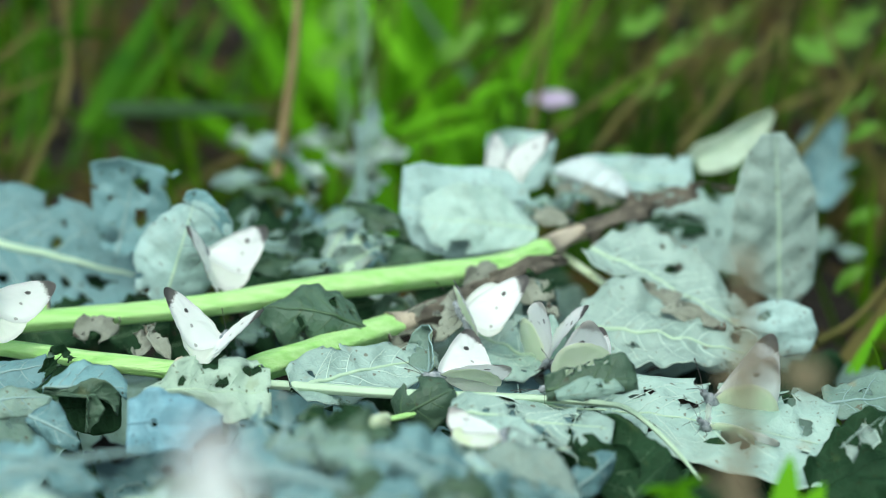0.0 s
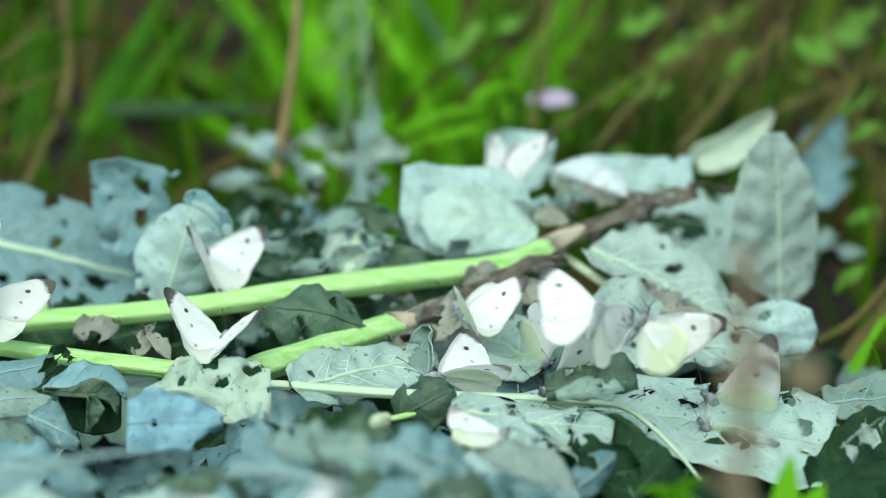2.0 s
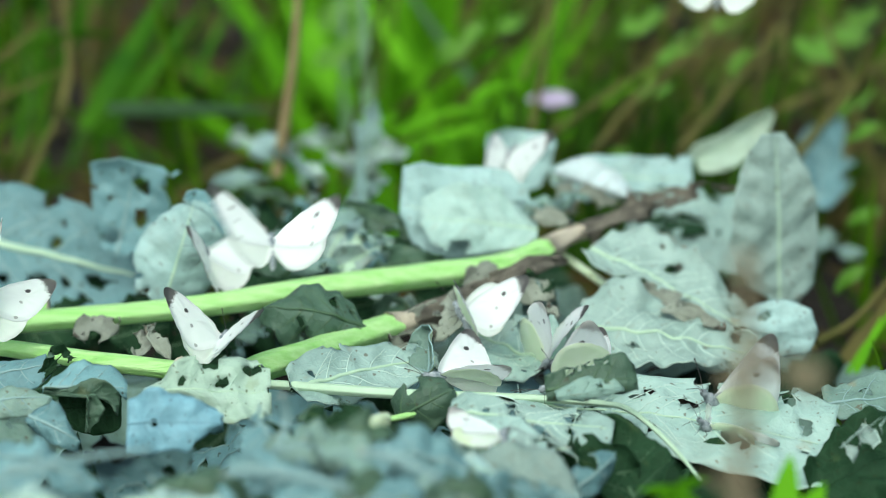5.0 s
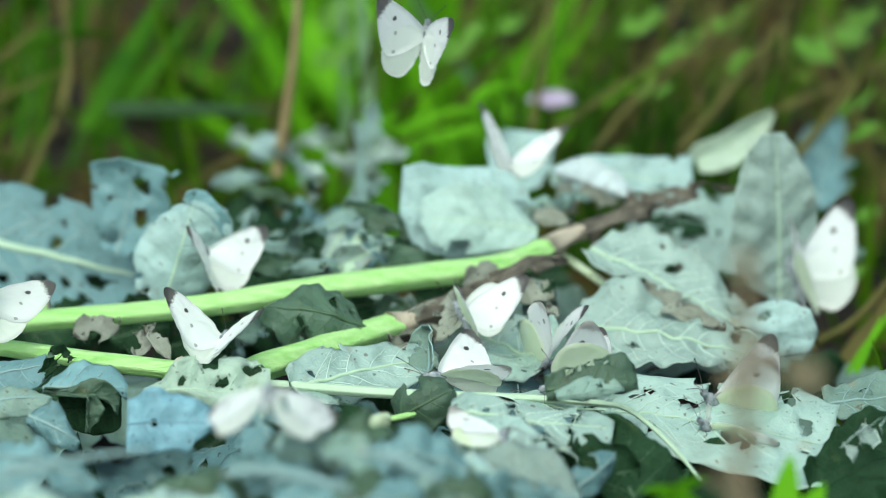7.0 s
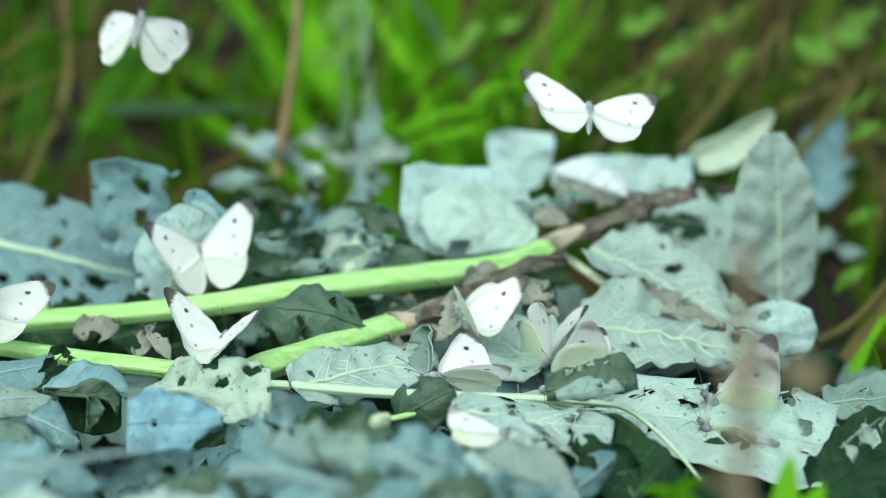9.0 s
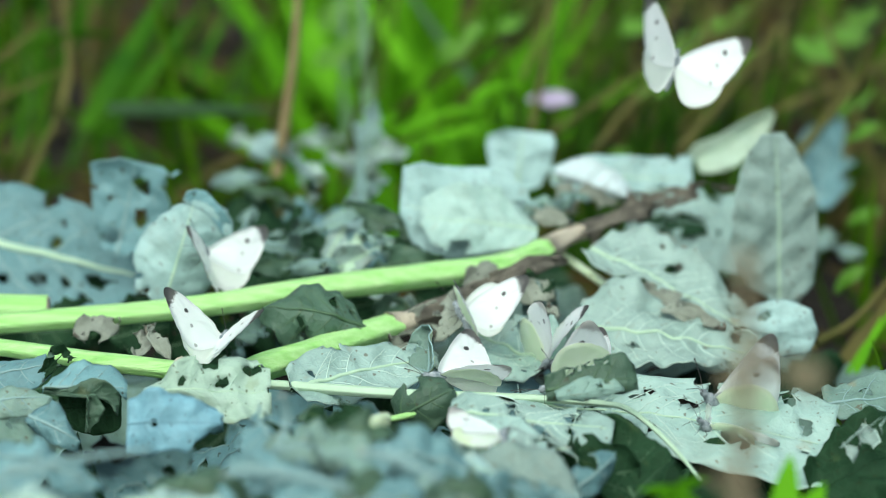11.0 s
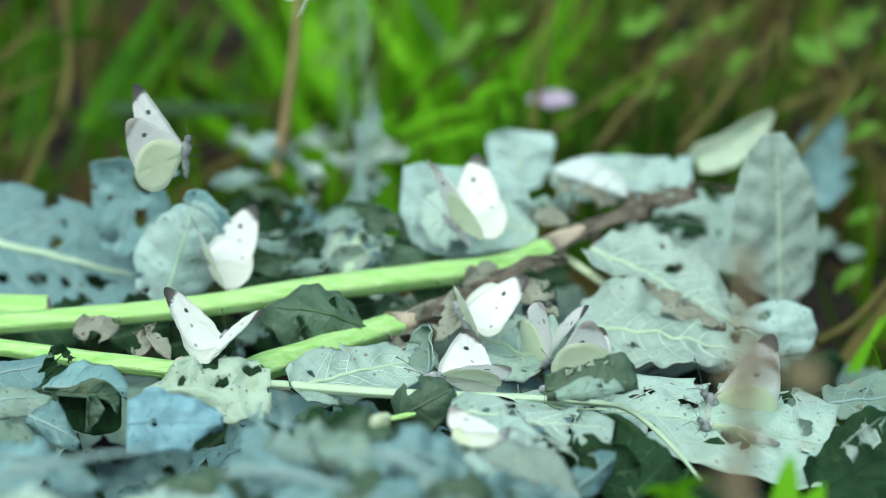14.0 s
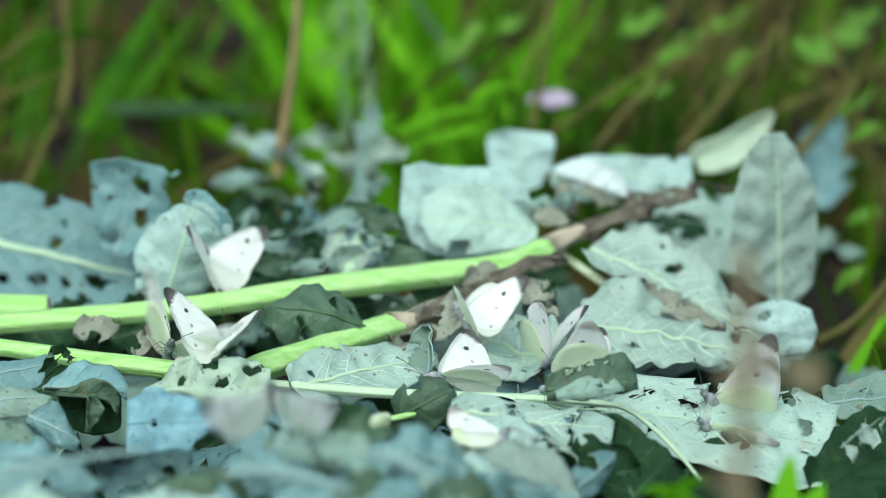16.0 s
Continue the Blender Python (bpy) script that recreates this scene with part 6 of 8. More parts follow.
        (4.70, pose(0.1364, -0.0061, 0.1743, 36, 2, -2), -20, -20), (4.82, pose(0.1303, 0.0179, 0.1799, 38, 2, -4), 35, 35), (4.94, pose(0.1165, 0.0461, 0.1872, 41, 2, -6), 70, 70),
        (5.00, pose(0.1085, 0.0599, 0.1907, 43, 3, -7), 25, 25), (5.06, pose(0.1005, 0.0737, 0.1942, 44, 3, -7), -20, -20), (5.18, pose(0.0877, 0.0957, 0.1990, 47, 3, -9), 35, 35),
        (5.30, pose(0.0834, 0.1072, 0.1998, 49, 4, -11), 70, 70), (5.40, pose(0.0893, 0.1062, 0.1964, 52, 5, -12), 25, 25), (5.50, pose(0.1019, 0.0974, 0.1901, 54, 5, -14), -20, -20),
        (5.60, pose(0.1179, 0.0837, 0.1819, 56, 6, -15), 35, 35), (5.70, pose(0.1340, 0.0677, 0.1726, 58, 7, -16), 70, 70), (5.80, pose(0.1472, 0.0522, 0.1632, 61, 8, -18), 25, 25),
        (5.90, pose(0.1540, 0.0401, 0.1547, 63, 9, -19), -20, -20), (6.03, pose(0.1485, 0.0212, 0.1371, 66, 10, -21), 35, 35), (6.17, pose(0.1309, 0.0045, 0.1191, 69, 11, -22), 25, 25),
        (6.30, pose(0.1142, -0.0072, 0.1060, 71, 12, -24), -20, -20), (6.40, pose(0.0838, -0.0088, 0.1008, 73, 14, -25), 35, 35), (6.48, pose(0.0661, -0.0006, 0.0919, 76, 15, -26), 42, 37),
        (6.50, pose(0.0617, 0.0015, 0.0896, 76, 15, -26), 42, 37), (6.52, pose(0.0564, -0.0092, 0.0913, 76, 15, -26), 42, 37), (6.60, pose(0.0352, -0.0518, 0.0980, 62, 10, -23), 25, 25),
        (6.70, pose(-0.0069, -0.1074, 0.1209, 49, 6, -19), -20, -20), (6.80, pose(-0.0336, -0.1857, 0.1388, 35, 3, -15), 35, 35), (6.90, pose(-0.0445, -0.2646, 0.1549, 22, 2, -10), 70, 70),
        (6.94, pose(-0.0483, -0.2884, 0.1561, 15, 1, -7), 17, 17), (6.98, pose(-0.0521, -0.3122, 0.1573, 8, 1, -4), -37, -37), (7.00, pose(-0.0540, -0.3241, 0.1579, 8, 1, -4), -37, -37),
        (7.02, pose(-0.0573, -0.3331, 0.1577, 8, 1, -4), -37, -37), (7.10, pose(-0.0708, -0.3689, 0.1571, 8, 1, -4), -20, -20), (7.20, pose(-0.0897, -0.3996, 0.1598, 8, 1, -4), 35, 35),
        (7.30, pose(-0.1008, -0.4236, 0.1535, 8, 1, -4), 70, 70), (7.40, pose(-0.1165, -0.4346, 0.1491, 8, 1, -4), 25, 25), (7.51, pose(-0.1307, -0.4261, 0.1515, 8, 1, -4), -20, -20),
        (7.63, pose(-0.1485, -0.4129, 0.1559, 8, 1, -4), 35, 35), (7.74, pose(-0.1690, -0.3962, 0.1615, 8, 1, -4), 70, 70), (7.80, pose(-0.1801, -0.3867, 0.1643, 8, 1, -4), 25, 25),
        (7.86, pose(-0.1912, -0.3773, 0.1671, 8, 1, -4), -20, -20), (7.97, pose(-0.2142, -0.3577, 0.1718, 8, 1, -4), 35, 35), (8.09, pose(-0.2370, -0.3385, 0.1746, 8, 1, -4), 70, 70),
        (8.20, pose(-0.2586, -0.3213, 0.1745, 8, 1, -4), 25, 25), (16.00, pose(-0.9131, 0.1735, 0.0798, 8, 1, -4), 35, 35)])
    hold(FLYERS["three"], [(0.00, pose(0.0249, 0.1006, 0.5050, 22, -8, 0), 35, 35), (1.50, pose(0.0124, -0.1519, 0.3740, 22, -8, 0), -20, -20), (1.60, pose(0.0108, -0.1739, 0.3602, 22, -8, 0), 35, 35),
        (1.70, pose(0.0088, -0.1971, 0.3448, 22, -8, 0), 70, 70), (1.80, pose(0.0065, -0.2202, 0.3286, 22, -8, 0), 25, 25), (1.90, pose(0.0045, -0.2422, 0.3122, 22, -8, 0), -20, -20),
        (2.00, pose(0.0030, -0.2619, 0.2966, 22, -8, 0), 35, 35), (2.10, pose(0.0023, -0.2783, 0.2825, 22, -8, 0), 70, 70), (2.20, pose(0.0028, -0.2903, 0.2707, 22, -8, 0), 25, 25),
        (2.30, pose(0.0294, -0.2828, 0.2286, 22, -8, 0), -20, -20), (2.40, pose(0.0514, -0.2647, 0.2196, 22, -8, 0), 35, 35), (2.48, pose(0.0510, -0.3175, 0.2130, 22, -8, 0), -26, -24),
        (2.50, pose(0.0509, -0.3307, 0.2114, 22, -8, 0), -26, -24), (2.52, pose(0.0541, -0.3155, 0.2063, 22, -8, 0), -26, -24), (2.60, pose(0.0667, -0.2545, 0.1861, 31, -14, -13), 25, 25),
        (2.70, pose(0.0667, -0.2551, 0.1844, 42, -17, -27), -20, -20), (2.80, pose(0.0672, -0.2506, 0.1656, 54, -17, -42), 35, 35), (2.90, pose(0.0782, -0.2455, 0.1813, 65, -15, -57), 70, 70),
        (2.98, pose(0.0822, -0.2213, 0.1738, 75, -10, -71), 13, 15), (3.00, pose(0.0832, -0.2153, 0.1719, 75, -10, -71), 13, 15), (3.02, pose(0.0774, -0.2213, 0.1740, 75, -10, -71), 13, 15),
        (3.10, pose(0.0544, -0.2453, 0.1822, 65, -16, -58), -20, -20), (3.20, pose(0.0500, -0.2554, 0.1833, 52, -19, -44), 35, 35), (3.30, pose(0.0225, -0.2790, 0.2080, 40, -19, -30), 70, 70),
        (3.40, pose(0.0249, -0.3266, 0.2556, 27, -16, -16), 25, 25), (3.48, pose(0.0353, -0.4145, 0.2924, 16, -10, -4), -13, -9), (3.50, pose(0.0379, -0.4364, 0.3016, 16, -10, -4), -13, -9),
        (3.52, pose(0.0357, -0.4252, 0.3048, 16, -10, -4), -13, -9), (3.60, pose(0.0267, -0.3802, 0.3175, 14, -8, -3), 35, 35), (3.80, pose(-0.0174, -0.3294, 0.3121, 9, -3, -2), 25, 25),
        (3.90, pose(-0.0356, -0.3013, 0.2919, 7, -1, -2), -20, -20), (3.98, pose(-0.0497, -0.2817, 0.2742, 5, 1, -2), -35, -33), (4.00, pose(-0.0532, -0.2768, 0.2698, 5, 1, -2), -35, -33),
        (4.02, pose(-0.0612, -0.2724, 0.2659, 5, 1, -2), -35, -33), (4.06, pose(-0.0772, -0.2636, 0.2581, 5, 1, -2), 18, 18), (4.10, pose(-0.0932, -0.2548, 0.2503, 5, 1, -2), 70, 70),
        (4.20, pose(-0.1220, -0.2371, 0.2399, 5, 1, -2), 25, 25), (4.33, pose(-0.1462, -0.2265, 0.2387, 5, 1, -2), -20, -20), (4.40, pose(-0.1612, -0.2198, 0.2386, 5, 1, -2), 25, 25),
        (4.47, pose(-0.1762, -0.2132, 0.2385, 5, 1, -2), 70, 70), (4.60, pose(-0.2035, -0.1957, 0.2383, 5, 1, -2), 25, 25), (16.00, pose(-1.1160, 0.6380, 0.2168, 5, 1, -2), 35, 35)])
    hold(FLYERS["four"], [(0.00, pose(-0.0783, -0.6583, 0.1068, 21, -10, -1), 35, 35), (2.00, pose(-0.0448, -0.5284, 0.1838, 21, -10, -1), 35, 35), (2.10, pose(-0.0427, -0.4999, 0.1869, 21, -10, -1), 70, 70),
        (2.20, pose(-0.0430, -0.4754, 0.1855, 21, -10, -1), 25, 25), (2.30, pose(-0.0465, -0.4639, 0.1885, 21, -10, -1), -20, -20), (2.40, pose(-0.0496, -0.4608, 0.1981, 21, -10, -1), 35, 35),
        (2.48, pose(-0.0433, -0.4679, 0.2212, 21, -10, -1), -10, -10), (2.50, pose(-0.0417, -0.4697, 0.2269, 21, -10, -1), -10, -10), (2.52, pose(-0.0399, -0.4463, 0.2296, 21, -10, -1), -10, -10),
        (2.60, pose(-0.0325, -0.3526, 0.2403, 21, -10, -1), 25, 25), (2.70, pose(-0.0678, -0.3023, 0.2334, 21, -10, -1), -20, -20), (2.80, pose(-0.0957, -0.3004, 0.2392, 21, -10, -1), 35, 35),
        (2.90, pose(-0.0931, -0.2935, 0.2608, 21, -10, -1), 70, 70), (3.00, pose(-0.0913, -0.2833, 0.2923, 21, -10, -1), 25, 25), (4.50, pose(-0.0609, 0.1071, 0.5254, 21, -10, -1), 70, 70),
        (16.00, pose(-0.0838, 0.9459, 1.1711, 21, -10, -1), 35, 35)])
    hold(FLYERS["five"], [(0.00, pose(0.0290, -0.6583, 0.1068, 28, 7, -5), 35, 35), (2.50, pose(-0.0040, -0.3891, 0.1271, 28, 7, -5), 70, 70), (2.60, pose(-0.0027, -0.3391, 0.1299, 28, 7, -5), 25, 25),
        (2.70, pose(0.0011, -0.2931, 0.1315, 28, 7, -5), -20, -20), (2.80, pose(0.0011, -0.2302, 0.1311, 28, 7, -5), 35, 35), (2.90, pose(0.0059, -0.2099, 0.1289, 28, 7, -5), 70, 70),
        (2.94, pose(0.0093, -0.1888, 0.1269, 28, 7, -5), 12, 12), (2.98, pose(0.0128, -0.1678, 0.1249, 28, 7, -5), -46, -46), (3.00, pose(0.0145, -0.1572, 0.1239, 28, 7, -5), -46, -46),
        (3.02, pose(0.0187, -0.1676, 0.1254, 28, 7, -5), -46, -46), (3.10, pose(0.0354, -0.2090, 0.1316, 42, 5, 0), -20, -20), (3.20, pose(0.0565, -0.2302, 0.1311, 56, 2, 5), 35, 35),
        (3.30, pose(0.0912, -0.2297, 0.1329, 69, -2, 8), 70, 70), (3.40, pose(0.0850, -0.2385, 0.1380, 82, -7, 11), 25, 25), (3.48, pose(0.0612, -0.2573, 0.1420, 95, -13, 13), 58, 65),
        (3.50, pose(0.0553, -0.2620, 0.1430, 95, -13, 13), 58, 65), (3.52, pose(0.0547, -0.2613, 0.1426, 95, -13, 13), 58, 65), (3.60, pose(0.0525, -0.2585, 0.1411, 78, -7, 11), 35, 35),
        (3.70, pose(0.0415, -0.2608, 0.1341, 62, -2, 9), 70, 70), (3.80, pose(0.0467, -0.2685, 0.1427, 45, 2, 5), 25, 25), (3.90, pose(0.0476, -0.2691, 0.1410, 28, 5, -1), -20, -20),
        (3.98, pose(0.0383, -0.2575, 0.1361, 11, 6, -6), -49, -49), (4.00, pose(0.0360, -0.2546, 0.1349, 11, 6, -6), -49, -49), (4.02, pose(0.0358, -0.2487, 0.1372, 11, 6, -6), -49, -49),
        (4.06, pose(0.0354, -0.2370, 0.1417, 12, 6, -6), 10, 10), (4.10, pose(0.0349, -0.2253, 0.1463, 12, 7, -5), 70, 70), (4.20, pose(0.0240, -0.2055, 0.1425, 14, 7, -3), 25, 25),
        (4.32, pose(0.0151, -0.1933, 0.1433, 16, 7, -1), -20, -20), (4.44, pose(0.0036, -0.1765, 0.1449, 18, 8, 1), 35, 35), (4.56, pose(-0.0096, -0.1593, 0.1467, 20, 8, 3), 25, 25),
        (4.68, pose(-0.0233, -0.1458, 0.1485, 22, 8, 5), -20, -20), (4.80, pose(-0.0365, -0.1402, 0.1496, 24, 8, 7), 35, 35), (4.90, pose(-0.0477, -0.1428, 0.1500, 26, 8, 8), 70, 70),
        (5.00, pose(-0.0599, -0.1502, 0.1501, 28, 8, 10), 25, 25), (5.10, pose(-0.0723, -0.1612, 0.1500, 29, 8, 12), -20, -20), (5.20, pose(-0.0839, -0.1745, 0.1499, 31, 8, 13), 35, 35),
        (5.30, pose(-0.0940, -0.1889, 0.1497, 33, 8, 15), 70, 70), (5.40, pose(-0.1017, -0.2032, 0.1497, 34, 8, 17), 25, 25), (5.50, pose(-0.1083, -0.2225, 0.1500, 36, 8, 18), -20, -20),
        (5.60, pose(-0.1131, -0.2451, 0.1503, 38, 7, 20), 35, 35), (5.70, pose(-0.1155, -0.2685, 0.1506, 40, 7, 21), 70, 70), (5.80, pose(-0.1153, -0.2902, 0.1509, 41, 7, 23), 25, 25),
        (5.90, pose(-0.1122, -0.3078, 0.1511, 43, 6, 25), -20, -20), (6.03, pose(-0.0989, -0.3272, 0.1513, 45, 5, 27), 35, 35), (6.17, pose(-0.0777, -0.3408, 0.1514, 47, 5, 29), 25, 25),
        (6.30, pose(-0.0547, -0.3497, 0.1517, 49, 4, 31), -20, -20), (6.40, pose(0.0182, -0.3491, 0.1533, 51, 3, 32), 35, 35), (6.50, pose(0.0740, -0.3507, 0.1484, 52, 3, 34), 70, 70),
        (6.60, pose(0.1098, -0.2769, 0.1819, 54, 2, 35), 25, 25), (6.70, pose(0.1178, -0.2590, 0.2047, 55, 1, 37), -20, -20), (6.80, pose(0.1395, -0.2546, 0.2184, 57, 0, 38), 35, 35),
        (6.90, pose(0.1350, -0.2610, 0.1986, 58, -1, 40), 70, 70), (6.98, pose(0.1177, -0.2567, 0.1794, 60, -1, 41), 58, 59), (7.00, pose(0.1133, -0.2556, 0.1746, 60, -1, 41), 58, 59),
        (7.02, pose(0.1115, -0.2566, 0.1731, 60, -1, 41), 58, 59), (7.10, pose(0.1041, -0.2607, 0.1670, 54, 0, 32), -20, -20), (7.20, pose(0.0746, -0.2509, 0.1647, 48, 1, 22), 35, 35),
        (7.30, pose(0.0455, -0.2440, 0.1536, 42, 1, 12), 70, 70), (7.40, pose(-0.0214, -0.2884, 0.1460, 36, -0, 3), 25, 25), (7.48, pose(-0.0446, -0.2977, 0.1564, 30, -3, -7), -14, -16),
        (7.50, pose(-0.0504, -0.3001, 0.1590, 30, -3, -7), -14, -16), (7.52, pose(-0.0521, -0.2874, 0.1625, 30, -3, -7), -14, -16), (7.60, pose(-0.0590, -0.2366, 0.1765, 25, -2, -5), 35, 35),
        (7.70, pose(0.0122, -0.2394, 0.1677, 20, -1, -3), 70, 70), (7.80, pose(0.0083, -0.2697, 0.2042, 15, 0, -1), 25, 25), (7.90, pose(0.0028, -0.3090, 0.2127, 10, 1, 0), -20, -20),
        (7.98, pose(-0.0028, -0.3344, 0.2157, 5, 3, 2), -15, -14), (8.00, pose(-0.0042, -0.3408, 0.2165, 5, 3, 2), -15, -14), (8.02, pose(-0.0046, -0.3260, 0.2093, 5, 3, 2), -15, -14),
        (8.06, pose(-0.0054, -0.2964, 0.1949, 6, 3, 1), 28, 28), (8.10, pose(-0.0062, -0.2668, 0.1806, 7, 3, 1), 70, 70), (8.20, pose(0.0347, -0.2379, 0.1397, 10, 4, 1), 25, 25),
        (8.30, pose(0.0300, -0.2417, 0.1282, 12, 5, 1), -20, -20), (8.40, pose(0.0144, -0.2185, 0.1349, 14, 6, 1), 35, 35), (8.50, pose(0.0200, -0.2240, 0.1178, 17, 6, 0), 70, 70),
        (8.60, pose(0.0305, -0.2647, 0.1219, 19, 7, 0), 25, 25), (8.70, pose(0.0316, -0.2096, 0.1298, 21, 8, 0), -20, -20), (8.80, pose(0.0540, -0.1677, 0.1296, 24, 9, 0), 35, 35),
        (8.90, pose(0.0409, -0.1408, 0.1477, 26, 10, 0), 70, 70), (8.98, pose(0.0491, -0.1156, 0.1788, 28, 11, 0), 11, 10), (9.00, pose(0.0529, -0.0820, 0.1788, 22, 10, 4), 5, -2),
        (9.02, pose(0.0500, -0.1066, 0.1937, 28, 11, 0), 11, 10), (9.10, pose(0.0454, -0.0958, 0.2220, 28, 11, 0), -20, -20), (9.20, pose(0.0440, -0.0689, 0.2402, 28, 11, 0), 35, 35),
        (9.30, pose(0.0503, -0.0333, 0.2505, 28, 11, 0), 70, 70), (9.40, pose(0.0560, 0.0142, 0.2650, 28, 11, 0), 25, 25), (9.50, pose(0.0625, 0.0701, 0.2821, 28, 11, 0), -20, -20),
        (9.60, pose(0.0714, 0.1313, 0.2999, 28, 11, 0), 35, 35), (9.70, pose(0.0838, 0.1945, 0.3165, 28, 11, 0), 70, 70), (9.80, pose(0.1013, 0.2564, 0.3303, 28, 11, 0), 25, 25),
        (9.90, pose(0.1252, 0.3137, 0.3393, 28, 11, 0), -20, -20), (10.00, pose(0.1569, 0.3631, 0.3418, 28, 11, 0), 35, 35), (16.00, pose(1.2934, 1.4707, 0.1923, 28, 11, 0), 35, 35)])
    hold(FLYERS["six"], [(0.00, pose(0.4139, 0.0778, 0.1087, 17, -2, -12), 35, 35), (2.30, pose(0.1943, -0.1298, 0.1167, 17, -2, -12), -20, -20), (2.40, pose(0.1644, -0.1442, 0.1202, 17, -2, -12), 35, 35),
        (2.50, pose(0.1312, -0.1516, 0.1255, 17, -2, -12), 70, 70), (2.60, pose(0.1017, -0.1570, 0.1301, 17, -2, -12), 25, 25), (2.70, pose(0.0423, -0.1653, 0.1371, 17, -2, -12), -20, -20),
        (2.80, pose(0.0012, -0.1723, 0.1476, 17, -2, -12), 35, 35), (2.90, pose(-0.0124, -0.1780, 0.1627, 17, -2, -12), 70, 70), (2.94, pose(-0.0089, -0.1554, 0.1540, 17, -2, -12), 18, 18),
        (2.98, pose(-0.0055, -0.1327, 0.1452, 17, -2, -12), -35, -35), (3.00, pose(-0.0038, -0.1214, 0.1409, 17, -2, -12), -35, -35), (3.02, pose(-0.0021, -0.1285, 0.1451, 17, -2, -12), -35, -35),
        (3.10, pose(0.0047, -0.1571, 0.1622, 27, 12, 13), -20, -20), (3.20, pose(0.0169, -0.1464, 0.1630, 44, 21, 42), 35, 35), (3.30, pose(0.0131, -0.1381, 0.1562, 63, 21, 73), 70, 70),
        (3.40, pose(-0.0113, -0.1347, 0.1666, 78, 12, 101), 25, 25), (3.48, pose(-0.0278, -0.1248, 0.1755, 88, -3, 126), 42, 46), (3.50, pose(-0.0320, -0.1223, 0.1777, 88, -3, 126), 42, 46),
        (3.52, pose(-0.0351, -0.1243, 0.1770, 88, -3, 126), 42, 46), (3.60, pose(-0.0474, -0.1323, 0.1741, 86, -3, 125), 35, 35), (3.70, pose(-0.0762, -0.1347, 0.1666, 84, -3, 124), 70, 70),
        (3.80, pose(-0.0954, -0.1468, 0.1616, 82, -3, 123), 25, 25), (3.90, pose(-0.1151, -0.1463, 0.1631, 79, -3, 122), -20, -20), (3.98, pose(-0.1419, -0.1527, 0.1668, 77, -3, 122), 53, 55),
        (4.00, pose(-0.1486, -0.1542, 0.1678, 77, -3, 122), 53, 55), (4.02, pose(-0.1531, -0.1540, 0.1691, 77, -3, 122), 53, 55), (4.10, pose(-0.1711, -0.1532, 0.1743, 77, -3, 122), 70, 70),
        (4.20, pose(-0.1893, -0.1546, 0.1796, 77, -3, 122), 25, 25), (4.30, pose(-0.2119, -0.1556, 0.1857, 77, -3, 122), -20, -20), (4.40, pose(-0.2317, -0.1490, 0.1874, 77, -3, 122), 35, 35),
        (16.00, pose(-1.1160, 0.5837, 0.0484, 77, -3, 122), 35, 35)])
